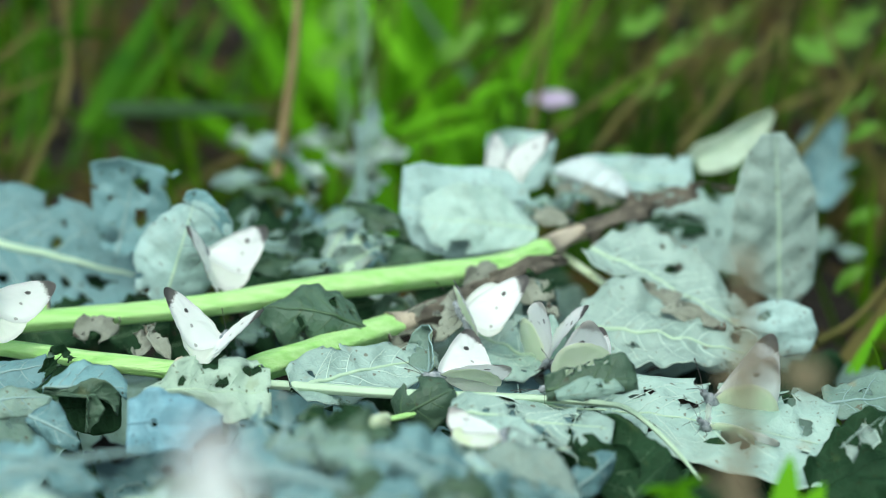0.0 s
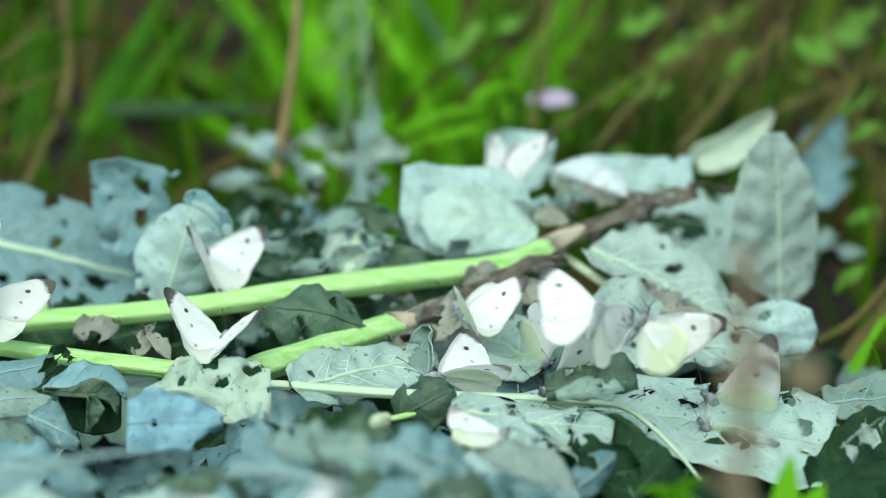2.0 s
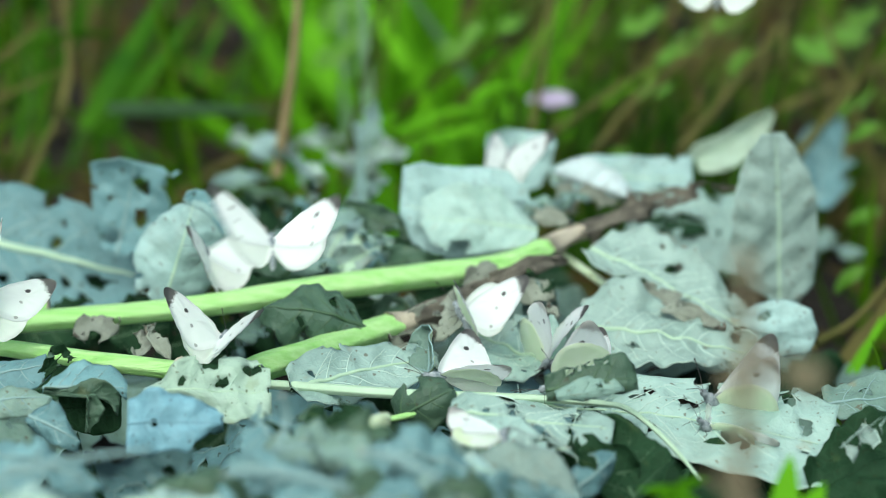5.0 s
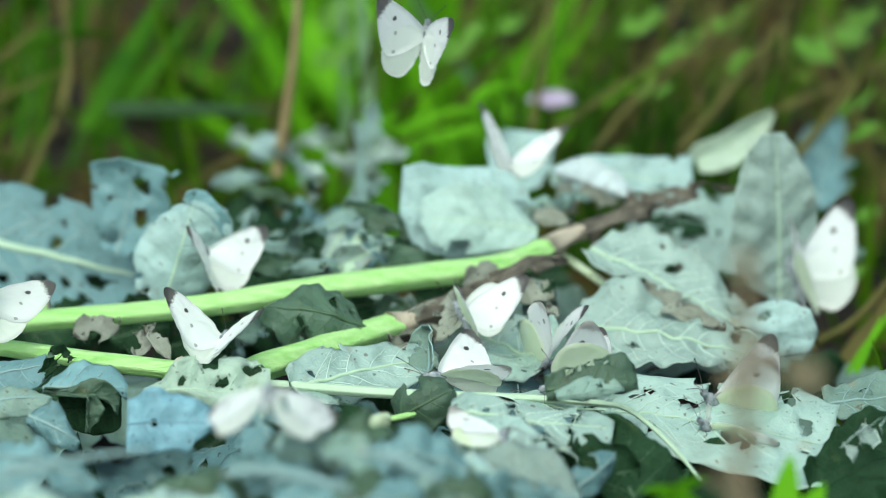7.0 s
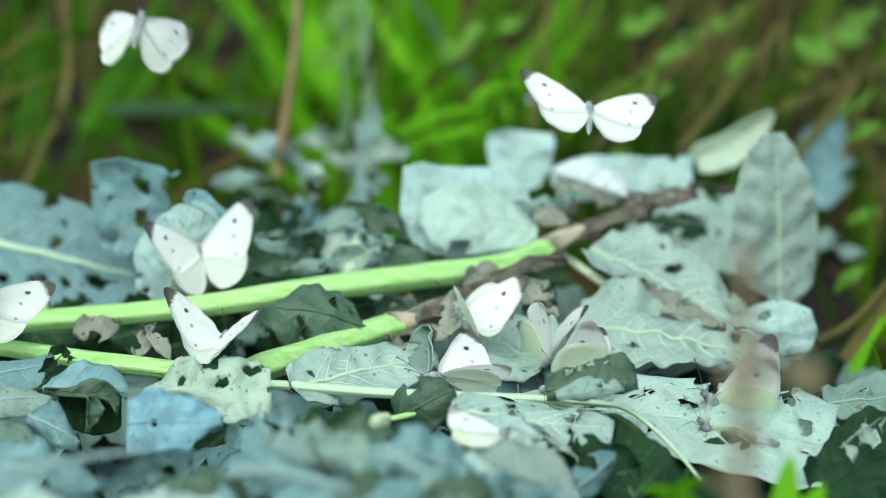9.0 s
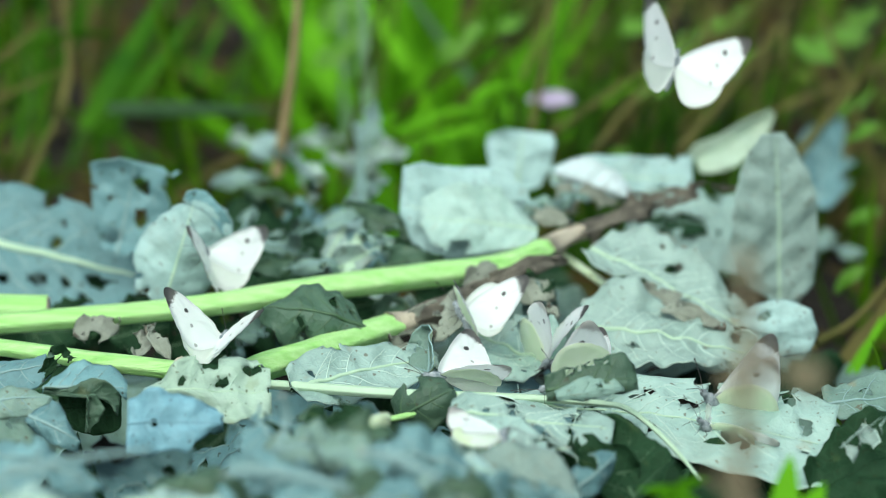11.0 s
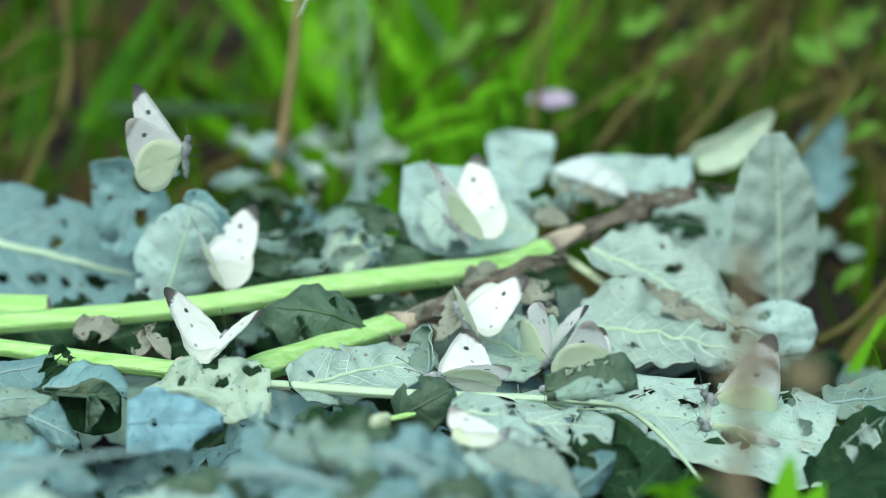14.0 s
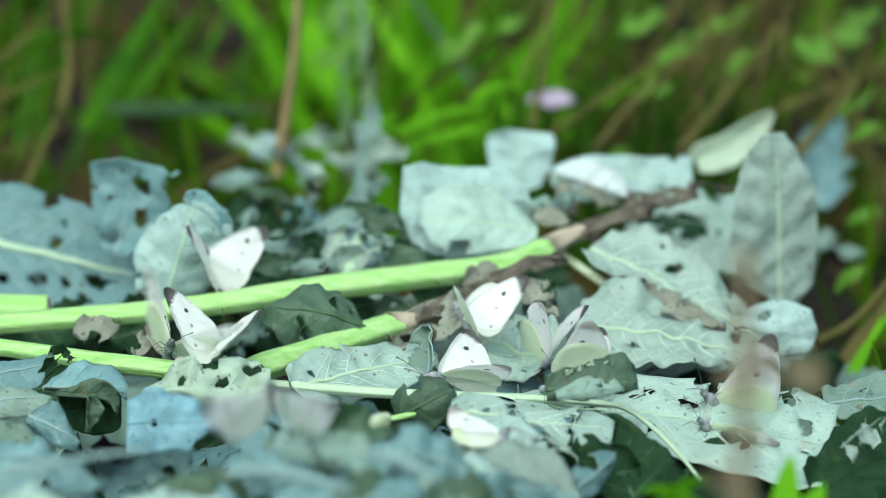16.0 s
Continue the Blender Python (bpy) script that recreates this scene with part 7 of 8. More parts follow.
    hold(FLYERS["seven"], [(0.00, pose(-0.7044, 0.0215, 0.2601, 31, -0, -178), 35, 35), (6.00, pose(-0.2412, -0.2812, 0.2989, 31, -0, -178), 35, 35), (6.12, pose(-0.2181, -0.2899, 0.2967, 31, -0, -178), 70, 70),
        (6.24, pose(-0.1928, -0.2941, 0.2906, 31, -0, -178), 25, 25), (6.36, pose(-0.1674, -0.2951, 0.2824, 31, -0, -178), 35, 35), (6.48, pose(-0.1445, -0.2939, 0.2735, 31, -0, -178), 70, 70),
        (6.60, pose(-0.1262, -0.2919, 0.2657, 31, -0, -178), 25, 25), (6.70, pose(-0.0896, -0.2609, 0.2315, 31, -0, -178), -20, -20), (6.78, pose(-0.0227, -0.1124, 0.2138, 31, -0, -178), -34, -34),
        (6.80, pose(-0.0059, -0.0752, 0.2093, 31, -0, -178), -34, -34), (6.82, pose(-0.0086, -0.0757, 0.2101, 31, -0, -178), -34, -34), (6.86, pose(-0.0139, -0.0767, 0.2116, 37, 19, -144), 18, 18),
        (6.90, pose(-0.0192, -0.0777, 0.2131, 55, 31, -103), 70, 70), (6.98, pose(-0.0088, -0.0722, 0.2069, 92, 13, -19), 59, 54), (7.00, pose(-0.0062, -0.0709, 0.2053, 92, 13, -19), 59, 54),
        (7.02, pose(-0.0047, -0.0693, 0.2031, 92, 13, -19), 59, 54), (7.10, pose(0.0012, -0.0628, 0.1942, 92, 13, -19), -20, -20), (7.20, pose(0.0148, -0.0486, 0.2054, 92, 13, -19), 35, 35),
        (7.30, pose(0.0243, -0.0300, 0.2307, 92, 13, -19), 70, 70), (7.40, pose(0.0278, -0.0090, 0.2408, 92, 13, -19), 25, 25), (7.50, pose(0.0309, 0.0170, 0.2534, 92, 13, -19), -20, -20),
        (7.60, pose(0.0340, 0.0472, 0.2679, 92, 13, -19), 35, 35), (7.70, pose(0.0373, 0.0810, 0.2840, 92, 13, -19), 70, 70), (7.80, pose(0.0411, 0.1176, 0.3012, 92, 13, -19), 25, 25),
        (7.90, pose(0.0456, 0.1562, 0.3190, 92, 13, -19), -20, -20), (8.00, pose(0.0513, 0.1960, 0.3371, 92, 13, -19), 35, 35), (8.10, pose(0.0583, 0.2363, 0.3549, 92, 13, -19), 70, 70),
        (8.20, pose(0.0670, 0.2762, 0.3719, 92, 13, -19), 25, 25), (8.30, pose(0.0777, 0.3151, 0.3879, 92, 13, -19), -20, -20), (8.40, pose(0.0905, 0.3521, 0.4022, 92, 13, -19), 35, 35),
        (8.50, pose(0.1060, 0.3866, 0.4145, 92, 13, -19), 70, 70), (16.00, pose(0.8912, 1.6683, 0.8047, 92, 13, -19), 35, 35)])
    hold(FLYERS["eight"], [(0.00, pose(0.7550, 0.3733, 0.0475, -4, -0, -4), 35, 35), (6.50, pose(0.2394, -0.0180, 0.1376, -4, -0, -4), 70, 70), (6.60, pose(0.2213, -0.0404, 0.1411, -4, -0, -4), 25, 25),
        (6.70, pose(0.2069, -0.0672, 0.1443, -4, -0, -4), -20, -20), (6.80, pose(0.1955, -0.0965, 0.1471, -4, -0, -4), 35, 35), (6.90, pose(0.1862, -0.1264, 0.1497, -4, -0, -4), 70, 70),
        (7.00, pose(0.1782, -0.1550, 0.1522, -4, -0, -4), 25, 25), (7.10, pose(0.1707, -0.1805, 0.1546, -4, -0, -4), -20, -20), (7.20, pose(0.1630, -0.2009, 0.1570, -4, -0, -4), 35, 35),
        (7.30, pose(0.1438, -0.2300, 0.1639, -4, -0, -4), 70, 70), (7.40, pose(0.1251, -0.2593, 0.1714, -4, -0, -4), 25, 25), (7.48, pose(0.1058, -0.3225, 0.1789, -4, -0, -4), -20, -18),
        (7.50, pose(0.1010, -0.3383, 0.1807, -4, -0, -4), -20, -18), (7.52, pose(0.1004, -0.3365, 0.1810, -4, -0, -4), -20, -18), (7.60, pose(0.0979, -0.3294, 0.1819, 1, 2, -7), 35, 35),
        (7.70, pose(0.0918, -0.3318, 0.1745, 5, 4, -9), 70, 70), (7.80, pose(0.0866, -0.3334, 0.1696, 10, 7, -11), 25, 25), (7.90, pose(0.0823, -0.3360, 0.1613, 14, 9, -13), -20, -20),
        (7.98, pose(0.1017, -0.3432, 0.1586, 18, 12, -15), -24, -27), (8.00, pose(0.1065, -0.3450, 0.1579, 18, 12, -15), -24, -27), (8.02, pose(0.1124, -0.3292, 0.1566, 18, 12, -15), -24, -27),
        (8.06, pose(0.1242, -0.2974, 0.1540, 22, 25, -5), 23, 22), (8.10, pose(0.1360, -0.2657, 0.1514, 29, 37, 9), 70, 70), (8.20, pose(0.1517, -0.1801, 0.1563, 60, 53, 50), 25, 25),
        (8.30, pose(0.1341, -0.1347, 0.1666, 102, 48, 101), -20, -20), (8.40, pose(0.0746, -0.1150, 0.1627, 123, 26, 133), 35, 35), (8.48, pose(0.0091, -0.1069, 0.1543, 128, -0, 153), 60, 61),
        (8.50, pose(-0.0072, -0.1049, 0.1522, 128, -0, 153), 60, 61), (8.52, pose(-0.0184, -0.1081, 0.1504, 128, -0, 153), 60, 61), (8.60, pose(-0.0631, -0.1211, 0.1435, 120, 23, 130), 25, 25),
        (8.70, pose(-0.0843, -0.1165, 0.1579, 100, 40, 98), -20, -20), (8.80, pose(-0.0853, -0.1116, 0.1732, 68, 42, 55), 35, 35), (8.90, pose(-0.0802, -0.1076, 0.1856, 43, 29, 19), 70, 70),
        (8.94, pose(-0.0925, -0.0875, 0.1937, 36, 18, 5), 11, 11), (8.98, pose(-0.1048, -0.0674, 0.2017, 32, 7, -6), -48, -48), (9.00, pose(-0.1109, -0.0574, 0.2057, 32, 7, -6), -48, -48),
        (9.02, pose(-0.1146, -0.0636, 0.2135, 32, 7, -6), -48, -48), (9.10, pose(-0.1295, -0.0884, 0.2449, 32, 7, -6), -20, -20), (9.20, pose(-0.1399, -0.0801, 0.2568, 32, 7, -6), 35, 35),
        (9.30, pose(-0.1527, -0.0686, 0.2722, 32, 7, -6), 70, 70), (9.40, pose(-0.1675, -0.0544, 0.2898, 32, 7, -6), 25, 25), (9.50, pose(-0.1838, -0.0380, 0.3086, 32, 7, -6), -20, -20),
        (9.60, pose(-0.2013, -0.0199, 0.3276, 32, 7, -6), 35, 35), (9.70, pose(-0.2196, -0.0004, 0.3455, 32, 7, -6), 70, 70), (9.80, pose(-0.2383, 0.0199, 0.3614, 32, 7, -6), 25, 25),
        (9.90, pose(-0.2571, 0.0405, 0.3741, 32, 7, -6), -20, -20), (10.00, pose(-0.2754, 0.0610, 0.3825, 32, 7, -6), 35, 35), (16.00, pose(-1.0566, 0.9555, 0.5494, 32, 7, -6), 35, 35)])
    hold(FLYERS["nine"], [(0.00, pose(-0.0222, -0.7660, 0.0987, 60, 27, 16), 35, 35), (8.50, pose(-0.0198, -0.5511, 0.1137, 60, 27, 16), 70, 70), (8.62, pose(-0.0190, -0.5150, 0.1167, 60, 27, 16), 25, 25),
        (8.74, pose(-0.0182, -0.4776, 0.1201, 60, 27, 16), -20, -20), (8.80, pose(-0.0176, -0.4592, 0.1218, 60, 27, 16), 25, 25), (8.86, pose(-0.0171, -0.4409, 0.1235, 60, 27, 16), 70, 70),
        (8.98, pose(-0.0158, -0.4069, 0.1268, 60, 27, 16), 25, 25), (9.10, pose(-0.0142, -0.3778, 0.1297, 60, 27, 16), -20, -20), (9.20, pose(-0.0014, -0.2904, 0.1401, 60, 27, 16), 35, 35),
        (9.30, pose(0.0051, -0.2682, 0.1436, 60, 27, 16), 70, 70), (9.40, pose(0.0136, -0.2459, 0.1474, 60, 27, 16), 25, 25), (9.50, pose(0.0203, -0.2235, 0.1518, 60, 27, 16), -20, -20),
        (9.60, pose(0.0221, -0.2009, 0.1570, 60, 27, 16), 35, 35), (9.72, pose(0.0162, -0.1818, 0.1623, 60, 27, 16), 70, 70), (9.84, pose(0.0047, -0.1620, 0.1685, 60, 27, 16), 25, 25),
        (9.96, pose(-0.0078, -0.1424, 0.1750, 60, 27, 16), 35, 35), (10.08, pose(-0.0165, -0.1239, 0.1809, 60, 27, 16), 70, 70), (10.20, pose(-0.0169, -0.1076, 0.1856, 60, 27, 16), 25, 25),
        (10.30, pose(-0.0081, -0.0957, 0.1888, 60, 27, 16), -20, -20), (10.40, pose(0.0073, -0.0850, 0.1918, 60, 27, 16), 35, 35), (10.50, pose(0.0263, -0.0752, 0.1942, 60, 27, 16), 70, 70),
        (10.60, pose(0.0461, -0.0665, 0.1958, 60, 27, 16), 25, 25), (10.70, pose(0.0636, -0.0587, 0.1964, 60, 27, 16), -20, -20), (10.80, pose(0.0761, -0.0518, 0.1955, 60, 27, 16), 35, 35),
        (10.90, pose(0.0816, -0.0472, 0.1925, 60, 27, 16), 70, 70), (11.00, pose(0.0858, -0.0426, 0.1866, 60, 27, 16), 25, 25), (11.10, pose(0.0886, -0.0381, 0.1793, 60, 27, 16), -20, -20),
        (11.20, pose(0.0900, -0.0337, 0.1721, 60, 27, 16), 35, 35), (11.30, pose(0.0898, -0.0297, 0.1665, 60, 27, 16), 70, 70), (11.40, pose(0.0667, -0.0130, 0.1529, 60, 27, 16), 25, 25),
        (11.48, pose(0.0314, -0.0421, 0.1515, 60, 27, 16), 67, 65), (11.50, pose(0.0226, -0.0493, 0.1512, 60, 27, 16), 67, 65), (11.52, pose(0.0187, -0.0468, 0.1500, 60, 27, 16), 67, 65),
        (11.60, pose(0.0034, -0.0365, 0.1454, 53, 23, 10), 35, 35), (11.70, pose(-0.0278, -0.0649, 0.1550, 47, 17, 4), 70, 70), (11.80, pose(-0.0398, -0.0740, 0.1920, 42, 12, -0), 25, 25),
        (11.90, pose(-0.0273, -0.0827, 0.1975, 37, 6, -5), -20, -20), (11.98, pose(0.0031, -0.0846, 0.1842, 33, -1, -8), -20, -18), (12.00, pose(0.0107, -0.0850, 0.1809, 33, -1, -8), -20, -18),
        (12.02, pose(0.0204, -0.0817, 0.1800, 33, -1, -8), -20, -18), (12.06, pose(0.0397, -0.0751, 0.1783, 32, -0, -3), 25, 26), (12.10, pose(0.0590, -0.0685, 0.1765, 31, 1, 2), 70, 70),
        (12.20, pose(0.0765, -0.0479, 0.1750, 29, 2, 11), 25, 25), (12.30, pose(0.0571, -0.0121, 0.1560, 28, 4, 21), -20, -20), (12.40, pose(0.0223, -0.0477, 0.1432, 26, 6, 31), 35, 35),
        (12.58, pose(0.0035, -0.0353, 0.1212, 31, 10, 55), 51, 51), (12.60, pose(0.0035, -0.0353, 0.1212, 31, 10, 55), 51, 51), (12.62, pose(0.0035, -0.0353, 0.1212, 31, 10, 55), 51, 51),
        (14.28, pose(0.0035, -0.0353, 0.1212, 31, 10, 55), 51, 51), (14.30, pose(0.0035, -0.0353, 0.1212, 31, 10, 55), 51, 51), (14.32, pose(0.0148, -0.0323, 0.1246, 25, 10, 50), 39, 38),
        (14.40, pose(0.0206, -0.0200, 0.1315, 18, 2, 25), 35, 35), (14.48, pose(-0.0010, -0.1385, 0.1636, 15, -9, 2), -29, -27), (14.50, pose(-0.0063, -0.1681, 0.1716, 15, -9, 2), -29, -27),
        (14.52, pose(-0.0041, -0.1690, 0.1731, 15, -9, 2), -29, -27), (14.60, pose(0.0046, -0.1727, 0.1792, 25, 4, 26), 25, 25), (14.70, pose(0.0012, -0.1658, 0.2004, 39, 12, 52), -20, -20),
        (14.80, pose(-0.0047, -0.1509, 0.2142, 56, 12, 80), 35, 35), (14.90, pose(-0.0124, -0.1504, 0.2155, 71, 4, 106), 70, 70), (14.98, pose(-0.0160, -0.1512, 0.2173, 81, -8, 130), 41, 47),
        (15.00, pose(-0.0169, -0.1514, 0.2178, 81, -8, 130), 41, 47), (15.02, pose(-0.0176, -0.1512, 0.2174, 81, -8, 130), 41, 47), (15.10, pose(-0.0202, -0.1503, 0.2161, 77, -13, 136), -20, -20),
        (15.20, pose(-0.0259, -0.1641, 0.2059, 72, -18, 142), 35, 35), (15.30, pose(-0.0295, -0.1772, 0.1977, 66, -22, 149), 70, 70), (15.40, pose(-0.0388, -0.1924, 0.1833, 60, -25, 157), 25, 25),
        (15.48, pose(-0.0453, -0.1993, 0.1774, 53, -27, 165), -29, -18), (15.50, pose(-0.0469, -0.2010, 0.1760, 53, -27, 165), -29, -18), (15.52, pose(-0.0467, -0.1982, 0.1743, 53, -27, 165), -29, -18),
        (15.60, pose(-0.0458, -0.1869, 0.1676, 53, -27, 165), 35, 35), (15.70, pose(-0.0517, -0.1634, 0.1426, 53, -27, 165), 70, 70), (15.80, pose(-0.0762, -0.1478, 0.1260, 53, -27, 165), 25, 25),
        (15.90, pose(-0.0927, -0.1417, 0.1123, 53, -27, 165), -20, -20), (16.00, pose(-0.0970, -0.1379, 0.1078, 53, -27, 165), 35, 35)])
    hold(FLYERS["ten"], [(0.00, pose(1.3739, 1.5448, 0.4219, 35, 30, 1), 35, 35), (10.50, pose(0.3658, 0.2402, 0.2865, 35, 30, 1), 70, 70), (10.60, pose(0.3485, 0.2170, 0.2830, 35, 30, 1), 25, 25),
        (10.70, pose(0.3309, 0.1924, 0.2785, 35, 30, 1), -20, -20), (10.80, pose(0.3132, 0.1671, 0.2731, 35, 30, 1), 35, 35), (10.90, pose(0.2957, 0.1416, 0.2671, 35, 30, 1), 70, 70),
        (11.00, pose(0.2786, 0.1163, 0.2607, 35, 30, 1), 25, 25), (11.10, pose(0.2621, 0.0919, 0.2541, 35, 30, 1), -20, -20), (11.20, pose(0.2464, 0.0687, 0.2477, 35, 30, 1), 35, 35),
        (11.30, pose(0.2319, 0.0474, 0.2416, 35, 30, 1), 70, 70), (11.40, pose(0.2188, 0.0284, 0.2361, 35, 30, 1), 25, 25), (11.50, pose(0.2072, 0.0123, 0.2315, 35, 30, 1), -20, -20),
        (11.60, pose(0.1796, -0.0185, 0.2175, 35, 30, 1), 25, 25), (11.70, pose(0.1519, -0.0493, 0.2034, 35, 30, 1), 70, 70), (11.80, pose(0.1509, -0.0640, 0.1903, 35, 30, 1), 25, 25),
        (11.90, pose(0.1408, -0.0946, 0.1607, 50, 44, 30), -20, -20), (11.98, pose(0.1074, -0.1110, 0.1452, 66, 58, 55), 109, 70), (12.00, pose(0.1074, -0.1110, 0.1452, 66, 58, 55), 109, 70),
        (12.02, pose(0.1074, -0.1110, 0.1452, 66, 58, 55), 109, 70), (12.10, pose(0.0981, -0.1334, 0.1380, 50, 40, 30), 70, 70), (12.20, pose(0.0721, -0.1549, 0.1367, 27, 20, 5), 25, 25),
        (12.30, pose(0.0478, -0.1762, 0.1356, 23, 15, 7), -20, -20), (12.40, pose(0.0202, -0.2055, 0.1425, 19, 10, 10), 35, 35), (12.48, pose(0.0128, -0.2028, 0.1419, 14, 5, 13), -40, -39),
        (12.50, pose(0.0110, -0.2021, 0.1417, 14, 5, 13), -40, -39), (12.52, pose(0.0105, -0.2002, 0.1432, 14, 5, 13), -40, -39), (12.60, pose(0.0088, -0.1928, 0.1493, 14, -1, 15), 25, 25),
        (12.70, pose(0.0012, -0.1703, 0.1541, 14, -8, 17), -20, -20), (12.80, pose(0.0129, -0.1583, 0.1585, 30, -15, 15), 35, 35), (12.90, pose(0.0051, -0.1604, 0.1520, 60, -12, -5), 70, 70),
        (12.94, pose(-0.0015, -0.1609, 0.1567, 60, -12, -5), 12, 12), (12.98, pose(-0.0075, -0.1632, 0.1680, 86, -9, -24), 57, 35), (13.00, pose(-0.0075, -0.1632, 0.1680, 86, -9, -24), 57, 35),
        (13.02, pose(-0.0075, -0.1632, 0.1680, 86, -9, -24), 57, 35), (13.10, pose(-0.0311, -0.1507, 0.1496, 88, -9, -22), -20, -20), (13.20, pose(-0.0427, -0.1621, 0.1469, 88, -9, -22), 35, 35),
        (13.30, pose(-0.0465, -0.1721, 0.1486, 88, -9, -22), 70, 70), (13.40, pose(-0.0461, -0.1786, 0.1609, 88, -9, -22), 25, 25), (13.48, pose(-0.0529, -0.1632, 0.1584, 94, -9, -24), 57, 35),
        (13.50, pose(-0.0529, -0.1632, 0.1584, 94, -9, -24), 57, 35), (13.52, pose(-0.0529, -0.1632, 0.1584, 94, -9, -24), 57, 35), (13.60, pose(-0.0635, -0.1768, 0.1664, 84, -8, -24), 35, 35),
        (13.70, pose(-0.0742, -0.1547, 0.1697, 55, -8, -25), 70, 70), (13.80, pose(-0.0931, -0.1329, 0.1723, 66, -5, -49), 25, 25), (13.90, pose(-0.0967, -0.1224, 0.1722, 75, 1, -72), -20, -20),
        (13.98, pose(-0.0924, -0.1114, 0.1725, 81, 11, -94), 59, 54), (14.00, pose(-0.0914, -0.1086, 0.1726, 81, 11, -94), 59, 54), (14.02, pose(-0.0872, -0.1070, 0.1731, 81, 11, -94), 59, 54),
        (14.10, pose(-0.0704, -0.1004, 0.1751, 75, 1, -77), 70, 70), (14.20, pose(-0.0395, -0.0908, 0.1723, 67, -7, -58), 25, 25), (14.30, pose(-0.0116, -0.0905, 0.1733, 57, -12, -39), -20, -20),
        (14.40, pose(0.0073, -0.0883, 0.1801, 45, -13, -18), 35, 35), (14.48, pose(0.0084, -0.0901, 0.1941, 33, -10, 2), -29, -27), (14.50, pose(0.0087, -0.0906, 0.1975, 33, -10, 2), -29, -27),
        (14.52, pose(0.0100, -0.0868, 0.2045, 33, -10, 2), -29, -27), (14.60, pose(0.0155, -0.0714, 0.2325, 32, -10, 1), 25, 25), (14.70, pose(0.0390, -0.0801, 0.2411, 31, -10, 0), -20, -20),
        (14.80, pose(0.0702, -0.0949, 0.2480, 30, -11, -1), 35, 35), (14.90, pose(0.0925, -0.1073, 0.2516, 29, -11, -2), 70, 70), (15.00, pose(0.0879, -0.1213, 0.2408, 28, -11, -3), 25, 25),
        (15.10, pose(0.0736, -0.1391, 0.2181, 27, -11, -3), -20, -20), (15.20, pose(0.0498, -0.1544, 0.2031, 26, -12, -4), 35, 35), (15.30, pose(0.0340, -0.1653, 0.2022, 25, -12, -5), 70, 70),
        (15.40, pose(0.0494, -0.1641, 0.2059, 24, -12, -6), 25, 25), (15.48, pose(0.0667, -0.1563, 0.2042, 33, 7, 7), -79, -36), (15.50, pose(0.0667, -0.1563, 0.2042, 33, 7, 7), -79, -36),
        (15.52, pose(0.0667, -0.1563, 0.2042, 33, 7, 7), -79, -36), (15.60, pose(0.0716, -0.1397, 0.2162, 23, -12, -7), 35, 35), (15.70, pose(0.0353, -0.1170, 0.2214, 23, -12, -7), 70, 70),
        (15.80, pose(-0.0099, -0.0964, 0.2201, 23, -12, -7), 25, 25), (15.90, pose(-0.0395, -0.0689, 0.2402, 23, -12, -7), -20, -20), (16.00, pose(-0.0731, -0.0425, 0.2571, 23, -12, -7), 35, 35)])
